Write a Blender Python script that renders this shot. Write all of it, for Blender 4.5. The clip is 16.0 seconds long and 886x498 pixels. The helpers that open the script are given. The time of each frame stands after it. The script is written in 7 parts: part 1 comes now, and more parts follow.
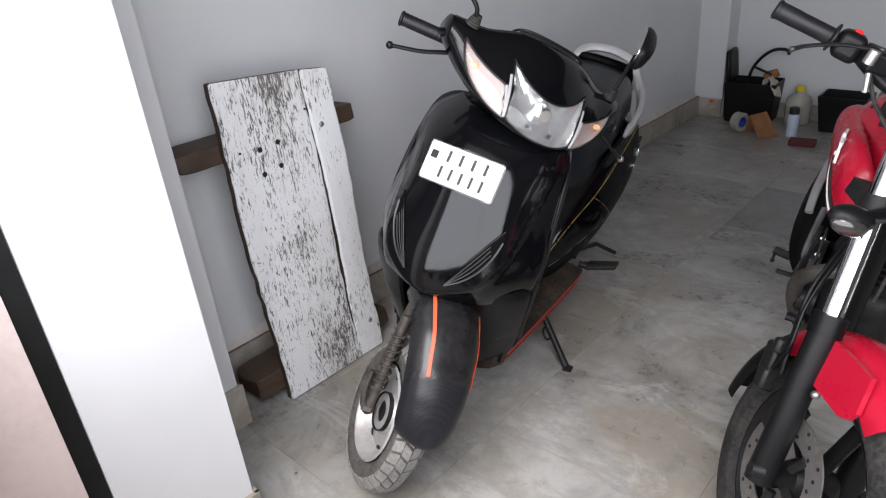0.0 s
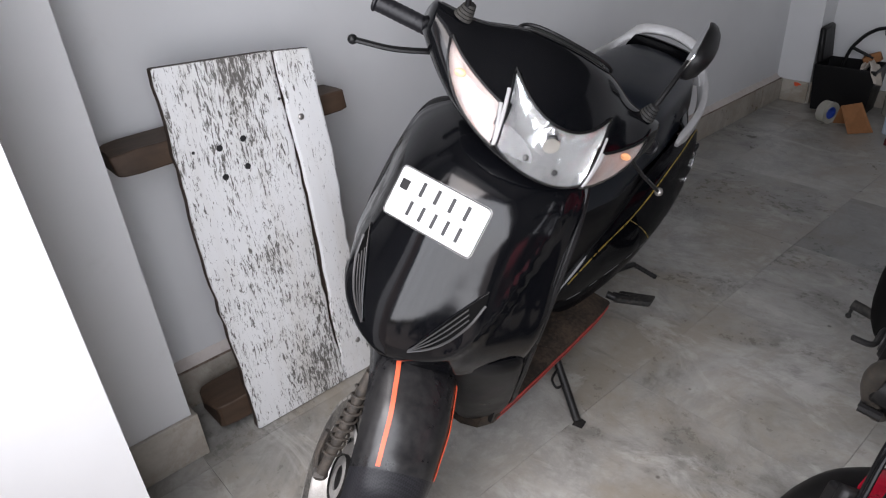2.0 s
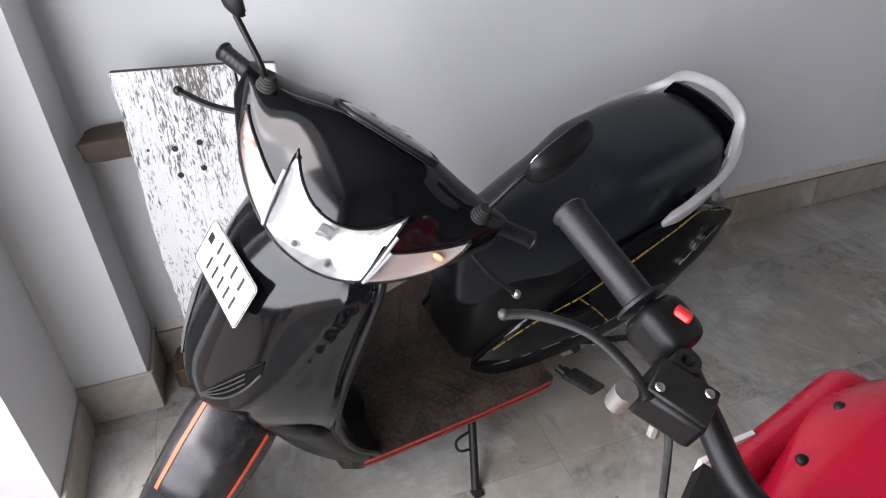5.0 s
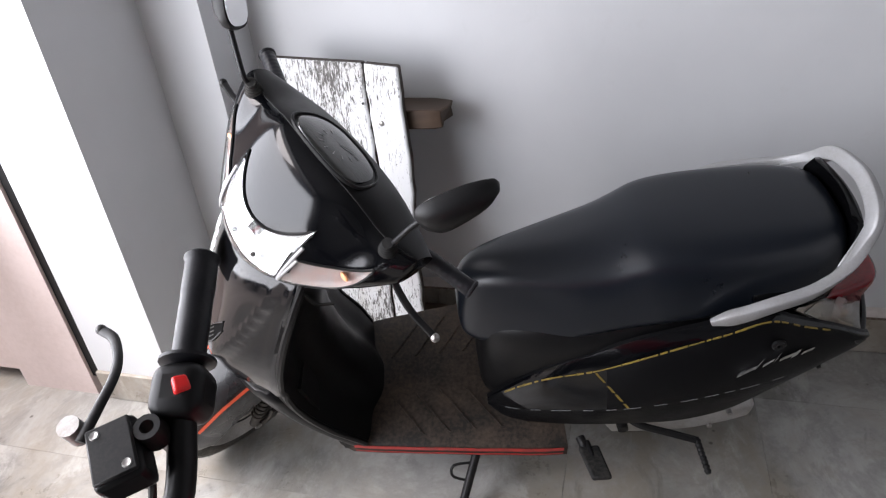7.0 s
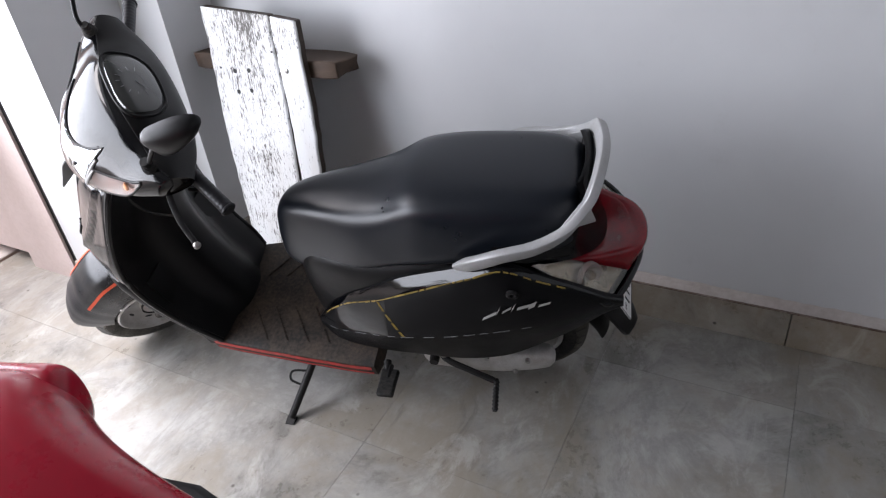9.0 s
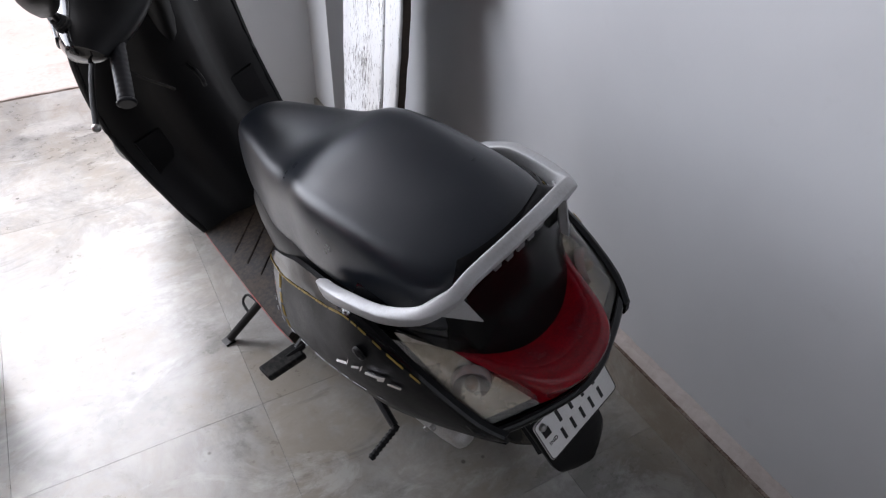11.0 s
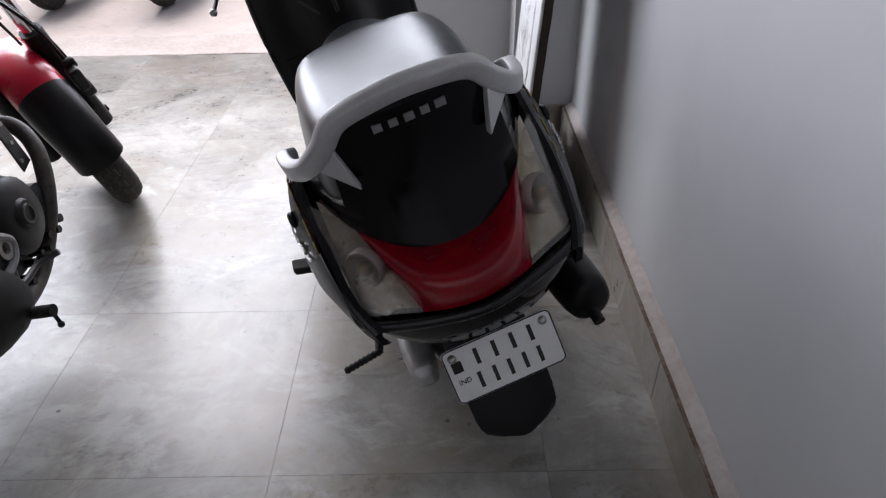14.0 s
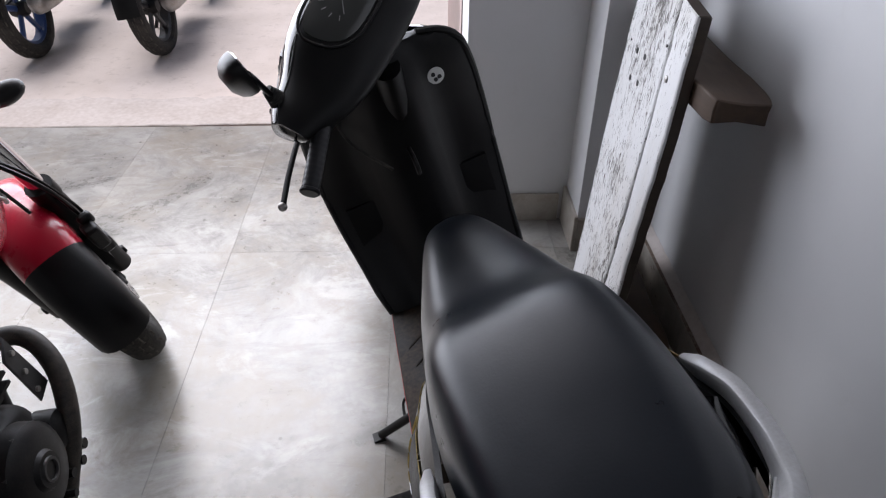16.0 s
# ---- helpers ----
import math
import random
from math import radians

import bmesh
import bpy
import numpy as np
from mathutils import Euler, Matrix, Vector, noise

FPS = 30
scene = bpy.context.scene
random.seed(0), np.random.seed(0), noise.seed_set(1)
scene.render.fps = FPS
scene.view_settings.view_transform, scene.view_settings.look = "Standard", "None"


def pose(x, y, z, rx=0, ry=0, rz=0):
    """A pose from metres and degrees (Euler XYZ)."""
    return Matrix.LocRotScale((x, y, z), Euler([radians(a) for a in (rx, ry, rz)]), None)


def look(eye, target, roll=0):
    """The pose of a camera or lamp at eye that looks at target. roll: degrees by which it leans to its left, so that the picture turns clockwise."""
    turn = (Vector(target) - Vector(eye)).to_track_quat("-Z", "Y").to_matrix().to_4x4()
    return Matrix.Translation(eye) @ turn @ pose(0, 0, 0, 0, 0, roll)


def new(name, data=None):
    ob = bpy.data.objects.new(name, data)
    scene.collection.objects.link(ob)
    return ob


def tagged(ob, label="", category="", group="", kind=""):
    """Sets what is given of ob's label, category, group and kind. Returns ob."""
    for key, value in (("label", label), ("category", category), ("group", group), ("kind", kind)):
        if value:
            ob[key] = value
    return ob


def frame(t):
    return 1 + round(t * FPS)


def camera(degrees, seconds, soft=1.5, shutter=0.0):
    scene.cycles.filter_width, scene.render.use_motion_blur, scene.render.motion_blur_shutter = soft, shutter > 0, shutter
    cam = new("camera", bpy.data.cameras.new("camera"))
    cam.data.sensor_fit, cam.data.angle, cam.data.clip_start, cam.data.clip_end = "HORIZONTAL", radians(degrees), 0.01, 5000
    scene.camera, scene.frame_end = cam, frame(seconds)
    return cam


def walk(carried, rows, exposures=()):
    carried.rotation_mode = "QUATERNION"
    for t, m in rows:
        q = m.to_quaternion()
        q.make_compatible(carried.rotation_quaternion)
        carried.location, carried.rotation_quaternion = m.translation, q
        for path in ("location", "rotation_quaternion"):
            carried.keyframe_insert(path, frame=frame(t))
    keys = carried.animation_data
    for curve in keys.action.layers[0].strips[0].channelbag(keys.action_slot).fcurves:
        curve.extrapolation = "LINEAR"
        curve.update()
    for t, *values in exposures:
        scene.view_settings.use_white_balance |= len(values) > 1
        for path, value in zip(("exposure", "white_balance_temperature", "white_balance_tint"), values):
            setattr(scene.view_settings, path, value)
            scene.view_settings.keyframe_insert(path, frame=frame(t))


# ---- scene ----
cam = camera(67.1, 16.0, 1.2)
PATH = [
    (0, (-1.029, 1.604, 1.426), (0.235, 0.329, 0.543), -5.5),
    (0.5, (-1.014, 1.466, 1.426), (0.328, 0.252, 0.575), -5.4),
    (1, (-1.005, 1.354, 1.421), (0.364, 0.162, 0.582), -4.8),
    (1.5, (-0.955, 1.276, 1.414), (0.439, 0.131, 0.549), -5.9),
    (2, (-0.861, 1.168, 1.434), (0.484, 0.076, 0.434), -4.4),
    (2.5, (-0.871, 1.076, 1.506), (0.408, -0.033, 0.442), -5.0),
    (3, (-0.999, 0.967, 1.539), (0.421, 0.026, 0.493), -5.1),
    (3.5, (-1.084, 0.85, 1.555), (0.426, 0.102, 0.478), -5.0),
    (4, (-1.053, 0.7, 1.548), (0.462, 0.032, 0.426), -2.9),
    (4.5, (-1.022, 0.537, 1.538), (0.509, -0.051, 0.393), -3.1),
    (5, (-1.103, 0.379, 1.563), (0.51, -0.093, 0.479), -3.9),
    (7.5, (-1.086, -0.599, 1.573), (0.496, 0.059, 0.54), -6.2),
    (8, (-1.113, -0.806, 1.563), (0.452, -0.087, 0.547), -6.6),
    (8.5, (-1.12, -0.98, 1.577), (0.407, -0.165, 0.574), -8.8),
    (9, (-0.999, -1.233, 1.567), (0.434, -0.371, 0.47), -6.6),
    (9.5, (-0.814, -1.39, 1.532), (0.544, -0.469, 0.388), -7.3),
    (12, (0.259, -1.51, 1.345), (0.568, -0.074, -0.012), 7.0),
    (12.5, (0.359, -1.596, 1.218), (0.535, -0.041, -0.028), 5.1),
    (13, (0.41, -1.683, 1.133), (0.512, -0.074, -0.051), 1.3),
    (13.5, (0.422, -1.723, 1.158), (0.499, -0.083, 0.015), 0.1),
    (14, (0.413, -1.713, 1.231), (0.412, -0.079, 0.078), -1.0),
    (14.5, (0.386, -1.664, 1.312), (0.367, -0.03, 0.16), -1.0),
    (15, (0.305, -1.551, 1.396), (0.324, 0.083, 0.243), -0.8),
    (15.5, (0.191, -1.403, 1.466), (0.294, 0.222, 0.305), -2.8),
    (16, (0.13, -1.156, 1.472), (0.197, 0.459, 0.294), 0.5),
]
EXPOSURES = [(0, -0.74, 6850, 9.5), (1.5, -0.71, 6900, 10), (3, -0.45, 6800, 10.5), (4, -0.29, 6800, 11), (5, -0.1, 6850, 11), (9, 0.05, 6650, 10.5), (9.5, 0.27, 6600, 10.5), (12, -0.23, 6600, 11), (12.5, -0.23, 6680, 11), (13.5, -0.14, 6600, 11.5), (14.5, -0.32, 6620, 11), (15.5, -0.5, 6600, 11), (16, -0.55, 6580, 11)]
walk(cam, [(t, look(eye, target, roll)) for t, eye, target, roll in PATH], EXPOSURES)


# ---------------------------------------------------------------- light
world = bpy.data.worlds.new("sky")
scene.world = world
world.use_nodes = True
wn = world.node_tree
sky = wn.nodes.new("ShaderNodeTexSky")
sky.sky_type, sky.sun_disc = "NISHITA", False
sky.sun_elevation, sky.sun_rotation = radians(62), radians(330)
sky.air_density, sky.dust_density = 1.0, 3.0
wn.links.new(sky.outputs[0], wn.nodes["Background"].inputs[0])
wn.nodes["Background"].inputs[1].default_value = 0.15

sun = new("sun", bpy.data.lights.new("sun", "SUN"))
sun.data.energy, sun.data.angle, sun.data.color = 5.0, radians(42), (0.95, 0.93, 1.0)
sun.matrix_world = look((-2.7, 4.7, 10.2), (0.0, 0.0, 0.0))

# area lamp added in the open front of the garage, standing in for sky light
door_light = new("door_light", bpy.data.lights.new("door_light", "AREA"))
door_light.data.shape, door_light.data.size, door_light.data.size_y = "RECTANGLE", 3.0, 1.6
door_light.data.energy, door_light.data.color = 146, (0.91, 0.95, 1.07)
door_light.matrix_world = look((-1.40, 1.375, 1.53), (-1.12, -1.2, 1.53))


# ---------------------------------------------------------------- materials
def material(name, colour, rough=0.5, metal=0.0, coat=0.0, spec=0.5):
    m = bpy.data.materials.new(name)
    m.use_nodes = True
    b = m.node_tree.nodes["Principled BSDF"]
    b.inputs["Base Color"].default_value = (*colour, 1)
    b.inputs["Roughness"].default_value = rough
    b.inputs["Metallic"].default_value = metal
    b.inputs["Coat Weight"].default_value = coat
    b.inputs["Coat Roughness"].default_value = 0.06
    b.inputs["Specular IOR Level"].default_value = spec
    return m


def coords(m, scale=(1, 1, 1), turn=(0, 0, 0), space="Object"):
    n = m.node_tree.nodes
    tc, mp = n.new("ShaderNodeTexCoord"), n.new("ShaderNodeMapping")
    mp.inputs["Scale"].default_value, mp.inputs["Rotation"].default_value = scale, [radians(a) for a in turn]
    if space == "World":
        g = n.new("ShaderNodeNewGeometry")
        m.node_tree.links.new(g.outputs["Position"], mp.inputs["Vector"])
    else:
        m.node_tree.links.new(tc.outputs[space], mp.inputs["Vector"])
    return mp.outputs[0]


def noise_tex(m, vec, scale, detail=6.0, rough=0.6, distort=0.0):
    t = m.node_tree.nodes.new("ShaderNodeTexNoise")
    t.inputs["Scale"].default_value, t.inputs["Detail"].default_value = scale, detail
    t.inputs["Roughness"].default_value, t.inputs["Distortion"].default_value = rough, distort
    m.node_tree.links.new(vec, t.inputs["Vector"])
    return t.outputs["Fac"]


def ramp(m, fac, stops):
    r = m.node_tree.nodes.new("ShaderNodeValToRGB")
    el = r.color_ramp.elements
    while len(el) < len(stops):
        el.new(0.5)
    for e, (p, c) in zip(el, stops):
        e.position, e.color = p, (*c, 1) if len(c) == 3 else c
    m.node_tree.links.new(fac, r.inputs[0])
    return r.outputs[0]


def mix(m, fac, a, b, how="MIX"):
    x = m.node_tree.nodes.new("ShaderNodeMix")
    x.data_type, x.blend_type = "RGBA", how
    for sock, v in ((x.inputs[0], fac), (x.inputs[6], a), (x.inputs[7], b)):
        if isinstance(v, (int, float)):
            sock.default_value = v
        elif isinstance(v, tuple):
            sock.default_value = (*v, 1)
        else:
            m.node_tree.links.new(v, sock)
    return x.outputs[2]


def feed(m, socket, value):
    m.node_tree.links.new(value, m.node_tree.nodes["Principled BSDF"].inputs[socket])


def bump(m, height, strength=0.3, distance=0.002):
    b = m.node_tree.nodes.new("ShaderNodeBump")
    b.inputs["Strength"].default_value, b.inputs["Distance"].default_value = strength, distance
    m.node_tree.links.new(height, b.inputs["Height"])
    feed(m, "Normal", b.outputs[0])


def grey(v):
    return (v, v, v)


def dusty(name, colour, rough, dust, coat=0.0, metal=0.0, amount=0.35, scale=9, spec=0.5, spread=0.22):
    """A paint or plastic with uneven dust and smears."""
    m = material(name, colour, rough, metal, coat, spec)
    v = coords(m)
    a, b = noise_tex(m, v, scale, 8, 0.65), noise_tex(m, v, scale * 14, 3)
    fac = ramp(m, mix(m, 0.4, a, b), [(0.42, grey(0)), (0.75, grey(amount))])
    feed(m, "Base Color", mix(m, fac, colour, dust))
    feed(m, "Roughness", ramp(m, a, [(0.3, grey(rough)), (0.8, grey(min(1, rough + spread)))]))
    return m


PAINT = dusty("black_paint", (0.002, 0.0022, 0.003), 0.08, (0.05, 0.047, 0.04), coat=0.08, amount=0.03, spec=0.36, spread=0.06)
bump(PAINT, noise_tex(PAINT, coords(PAINT), 7, 3, 0.5), 0.10, 0.012)
PLASTIC = dusty("black_plastic", (0.005, 0.005, 0.0055), 0.33, (0.05, 0.045, 0.04), amount=0.08, spec=0.24)
DIRTY = dusty("dirty_plastic", (0.014, 0.011, 0.009), 0.55, (0.115, 0.08, 0.055), amount=0.75, scale=7, spec=0.25)
DUSTY_PAINT = dusty("dusty_black_paint", (0.005, 0.005, 0.006), 0.17, (0.11, 0.105, 0.10), coat=0.1, amount=0.24, scale=5, spec=0.4, spread=0.26)
SATIN = dusty("satin_black", (0.004, 0.004, 0.0045), 0.26, (0.04, 0.035, 0.03), amount=0.03, spec=0.18)
DARK_GLOSS = dusty("dark_gloss_plastic", (0.002, 0.002, 0.0025), 0.13, (0.02, 0.018, 0.016), amount=0.04, spec=0.2, spread=0.1)
CARBON_SIDE = dusty("carbon_side_film", (0.0035, 0.0035, 0.0042), 0.34, (0.03, 0.028, 0.026), amount=0.05, spec=0.16)
weave = CARBON_SIDE.node_tree.nodes.new("ShaderNodeTexChecker")
weave.inputs["Scale"].default_value = 420
CARBON_SIDE.node_tree.links.new(coords(CARBON_SIDE, (1, 1, 1), (35, 0, 0)), weave.inputs["Vector"])
bump(CARBON_SIDE, weave.outputs["Fac"], 0.25, 0.0006)
# Flat black that paints the shade inside the air vents.
VENT_SHADE = material("vent_shade", (0.004, 0.004, 0.004), 0.85, spec=0.05)
# Blue in the vinyl's base colour stands in for reflected sky.
VINYL = dusty("seat_vinyl", (0.008, 0.0105, 0.0155), 0.27, (0.02, 0.02, 0.022), amount=0.03, spec=0.46, spread=0.12)
bump(VINYL, mix(VINYL, 0.5, noise_tex(VINYL, coords(VINYL, (1, 1, 1)), 260, 3), noise_tex(VINYL, coords(VINYL, (1, 2.2, 1)), 14, 4, 0.55, 0.6)), 0.12, 0.003)
VENT_GREY = dusty("vent_grey", (0.24, 0.24, 0.245), 0.3, (0.05, 0.05, 0.05), metal=0.5, amount=0.4)
SMOKY_BACK = dusty("smoky_back", (0.46, 0.42, 0.37), 0.22, (0.12, 0.095, 0.07), metal=0.7, amount=0.9, scale=9)
bump(SMOKY_BACK, noise_tex(SMOKY_BACK, coords(SMOKY_BACK, (1, 1, 3)), 22, 2), 0.5, 0.006)
INDICATOR_BACK = dusty("indicator_back", (0.24, 0.215, 0.21), 0.5, (0.34, 0.15, 0.10), metal=0.0, amount=0.8, scale=26)
ALLOY_DARK = dusty("dark_alloy", (0.05, 0.05, 0.052), 0.38, (0.08, 0.07, 0.06), metal=0.5, amount=0.5, scale=18)
ALLOY = dusty("dull_alloy", (0.56, 0.55, 0.54), 0.35, (0.25, 0.22, 0.18), metal=0.55, amount=0.7, scale=22)
SILVER = dusty("silver_paint", (0.46, 0.46, 0.465), 0.38, (0.30, 0.28, 0.25), metal=0.3, amount=0.6, scale=16)
STEEL = dusty("worn_steel", (0.42, 0.41, 0.40), 0.34, (0.16, 0.11, 0.07), metal=0.9, amount=0.7, scale=18)
CHROME = material("chrome", (0.75, 0.75, 0.76), 0.09, 1.0)
HEAT_BLACK = dusty("heat_proof_black", (0.004, 0.004, 0.0042), 0.5, (0.03, 0.026, 0.022), amount=0.25, scale=16, spec=0.1)
CAST = dusty("cast_metal", (0.009, 0.009, 0.010), 0.4, (0.06, 0.052, 0.043), metal=0.2, amount=0.36, scale=20, spec=0.3)
RUBBER = dusty("rubber", (0.013, 0.013, 0.013), 0.7, (0.12, 0.11, 0.095), amount=0.6, scale=7, spec=0.25)
TYRE_DUST = dusty("dusty_tyre", (0.05, 0.048, 0.045), 0.8, (0.20, 0.19, 0.17), amount=0.9, scale=12, spec=0.2)
ROAD_TREAD = dusty("road_tread", (0.06, 0.055, 0.048), 0.85, (0.14, 0.127, 0.11), amount=0.9, scale=16, spec=0.2)
TREAD = dusty("dusty_tread", (0.15, 0.147, 0.14), 0.85, (0.36, 0.34, 0.31), amount=0.9, scale=8)
GRIP = dusty("grip_rubber", (0.007, 0.007, 0.009), 0.34, (0.04, 0.04, 0.045), amount=0.3, scale=30, spec=0.32)
RED_PAINT = dusty("red_paint", (0.40, 0.006, 0.026), 0.2, (0.30, 0.05, 0.05), coat=0.25, amount=0.08, spec=0.3)
ORANGE_TAPE = dusty("orange_tape", (0.78, 0.10, 0.035), 0.4, (0.4, 0.1, 0.06), amount=0.5, scale=24)
RED_TAPE = dusty("red_tape", (0.45, 0.03, 0.025), 0.45, (0.06, 0.045, 0.04), amount=1.0, scale=26)
GOLD_TAPE = dusty("gold_tape", (0.33, 0.225, 0.04), 0.45, (0.03, 0.025, 0.02), amount=1.0, scale=90)
PLATE_WHITE = dusty("plate_white", (0.74, 0.74, 0.73), 0.42, (0.45, 0.40, 0.34), amount=0.35, scale=20)
PLATE_BLACK = material("plate_black", (0.012, 0.012, 0.013), 0.5)
RED_LENS = dusty("red_lens", (0.24, 0.002, 0.009), 0.12, (0.05, 0.003, 0.008), coat=0.3, amount=0.9, scale=16, spec=0.3)
bump(RED_LENS, noise_tex(RED_LENS, coords(RED_LENS), 30, 2), 0.15, 0.004)
AMBER = material("amber_bulb", (0.75, 0.34, 0.16), 0.3)
GRIME = dusty("grimy_metal", (0.025, 0.023, 0.021), 0.5, (0.13, 0.105, 0.082), amount=0.9, scale=42)
BULB_BROWN = material("smoky_bulb", (0.30, 0.19, 0.11), 0.3)
WHITE_GLOSS = material("white_sticker", (0.7, 0.7, 0.68), 0.35)
BLUE = material("blue_plastic", (0.02, 0.06, 0.35), 0.35)
YELLOW = material("yellow_plastic", (0.75, 0.55, 0.02), 0.4)
BROWN_CARD = dusty("brown_card", (0.28, 0.12, 0.045), 0.8, (0.1, 0.06, 0.03), amount=0.6, scale=20)
CLOTH = dusty("pale_cloth", (0.55, 0.5, 0.44), 0.9, (0.25, 0.2, 0.16), amount=0.6, scale=30)
SPRAY = dusty("spray_can_blue", (0.42, 0.52, 0.66), 0.3, (0.7, 0.7, 0.7), amount=0.8, scale=25)

REFLECTOR = material("reflector", (0.60, 0.61, 0.62), 0.24, 0.85)
rw = REFLECTOR.node_tree.nodes.new("ShaderNodeTexVoronoi")
rw.inputs["Scale"].default_value = 60
REFLECTOR.node_tree.links.new(coords(REFLECTOR, (1, 0.2, 0.35), (0, 25, 0)), rw.inputs["Vector"])
bump(REFLECTOR, rw.outputs["Distance"], 0.6, 0.004)

GLASS = material("clear_lens", (0.95, 0.95, 0.94), 0.03)
GLASS.node_tree.nodes["Principled BSDF"].inputs["Transmission Weight"].default_value = 1.0
GLASS.node_tree.nodes["Principled BSDF"].inputs["IOR"].default_value = 1.25
METER_GLASS = material("meter_glass", (0.035, 0.037, 0.035), 0.16, coat=0.6)
SMOKE = material("smoked_lens", (0.03, 0.027, 0.025), 0.12, coat=0.5)
DUSTY_CLEAR = dusty("yellowed_clear_lens", (0.88, 0.85, 0.78), 0.04, (0.30, 0.24, 0.17), amount=0.25, scale=14)
DUSTY_CLEAR.node_tree.nodes["Principled BSDF"].inputs["Transmission Weight"].default_value = 0.95
JUG = material("clear_jug", (0.72, 0.70, 0.62), 0.25)
JUG.node_tree.nodes["Principled BSDF"].inputs["Transmission Weight"].default_value = 0.6

CARBON = material("carbon_film", (0.02, 0.02, 0.022), 0.36, spec=0.28)
ck = CARBON.node_tree.nodes.new("ShaderNodeTexChecker")
ck.inputs["Scale"].default_value = 240
CARBON.node_tree.links.new(coords(CARBON, (1, 1, 1), (0, 35, 20)), ck.inputs["Vector"])
feed(CARBON, "Base Color", mix(CARBON, ck.outputs["Fac"], (0.008, 0.008, 0.010), (0.017, 0.017, 0.020)))

WALL = material("wall_paint", (0.66, 0.665, 0.675), 0.46)
wv = coords(WALL, space="World")
wa, wb = noise_tex(WALL, wv, 1.3, 4), noise_tex(WALL, wv, 7, 8, 0.7)
wc = mix(WALL, ramp(WALL, wa, [(0.35, grey(0)), (0.7, grey(1))]), (0.63, 0.635, 0.645), (0.70, 0.705, 0.715))
wc = mix(WALL, ramp(WALL, wb, [(0.62, grey(0)), (0.8, grey(0.25))]), wc, (0.50, 0.49, 0.47))
feed(WALL, "Base Color", wc)
bump(WALL, noise_tex(WALL, wv, 90, 5), 0.08, 0.002)

# Dark colour for unseen surfaces, kept low to cut bounced light.
UNSEEN_DARK = dusty("unseen_dark_wall", (0.14, 0.137, 0.133), 0.9, (0.09, 0.087, 0.084), amount=0.7, scale=4)
PINK = dusty("pink_plaster", (0.66, 0.55, 0.52), 0.7, (0.5, 0.4, 0.36), amount=0.6, scale=4)


def marble(name, light, dark, streak, turn):
    m = material(name, light, 0.33)
    v = coords(m, (1.0, 1.25, 1), (0, 0, turn), "World")
    w = coords(m, space="World")
    oi = m.node_tree.nodes.new("ShaderNodeObjectInfo").outputs["Random"]
    add = m.node_tree.nodes.new("ShaderNodeVectorMath")
    add.operation = "MULTIPLY_ADD"
    cmb = m.node_tree.nodes.new("ShaderNodeCombineXYZ")
    m.node_tree.links.new(oi, cmb.inputs[0]), m.node_tree.links.new(oi, cmb.inputs[1])
    m.node_tree.links.new(cmb.outputs[0], add.inputs[0])
    add.inputs[1].default_value = (17, 23, 0)
    m.node_tree.links.new(v, add.inputs[2])
    v = add.outputs[0]
    big, vein, fine = noise_tex(m, v, 1.7, 10, 0.68, 0.9), noise_tex(m, v, 2.1, 10, 0.7, 0.6), noise_tex(m, w, 30, 6, 0.7)
    cloud = noise_tex(m, w, 5.5, 9, 0.72, 0.5)
    c = ramp(m, mix(m, 0.4, big, cloud), [(0.40, dark), (0.47, tuple(0.45 * a + 0.55 * b for a, b in zip(dark, light))), (0.56, light)])
    c = mix(m, ramp(m, vein, [(0.44, grey(0)), (0.495, grey(0.30)), (0.55, grey(0))]), c, streak)
    soil = ramp(m, mix(m, 0.35, noise_tex(m, w, 1.5, 9, 0.7, 0.4), cloud), [(0.46, grey(0)), (0.57, grey(0.75))])
    c = mix(m, soil, c, tuple(a * b for a, b in zip(light, (0.60, 0.53, 0.44))))
    c = mix(m, ramp(m, fine, [(0.60, grey(0)), (0.72, grey(0.3))]), c, (0.15, 0.13, 0.11))
    c = mix(m, ramp(m, oi, [(0, grey(0)), (1, grey(0.16))]), c, dark)
    scr = noise_tex(m, coords(m, (1, 3.2, 1), (0, 0, 40), "World"), 3.4, 8, 0.66, 0.9)
    c = mix(m, ramp(m, scr, [(0.60, grey(0)), (0.67, grey(0.34)), (0.75, grey(0.42))]), c, streak)
    pale = noise_tex(m, coords(m, (1, 1.8, 1), (0, 0, -28), "World"), 3.0, 9, 0.7, 0.7)
    c = mix(m, ramp(m, pale, [(0.54, grey(0)), (0.63, grey(0.45))]), c, tuple(1.22 * a for a in light))
    vo = m.node_tree.nodes.new("ShaderNodeTexVoronoi")
    vo.inputs["Scale"].default_value = 7
    m.node_tree.links.new(w, vo.inputs["Vector"])
    c = mix(m, ramp(m, vo.outputs["Distance"], [(0.03, grey(0.9)), (0.055, grey(0))]), c, (0.09, 0.08, 0.07))
    feed(m, "Base Color", c)
    feed(m, "Roughness", ramp(m, mix(m, 0.5, big, fine), [(0.3, grey(0.2)), (0.7, grey(0.46))]))
    bump(m, fine, 0.06, 0.001)
    return m


MARBLE = marble("floor_marble", (0.40, 0.392, 0.372), (0.185, 0.178, 0.163), (0.115, 0.108, 0.098), 24)
DARK_MARBLE = marble("dark_marble", (0.25, 0.245, 0.235), (0.17, 0.17, 0.165), (0.12, 0.12, 0.115), 70)
SKIRT = marble("skirting_marble", (0.45, 0.42, 0.375), (0.25, 0.225, 0.19), (0.27, 0.20, 0.145), -30)
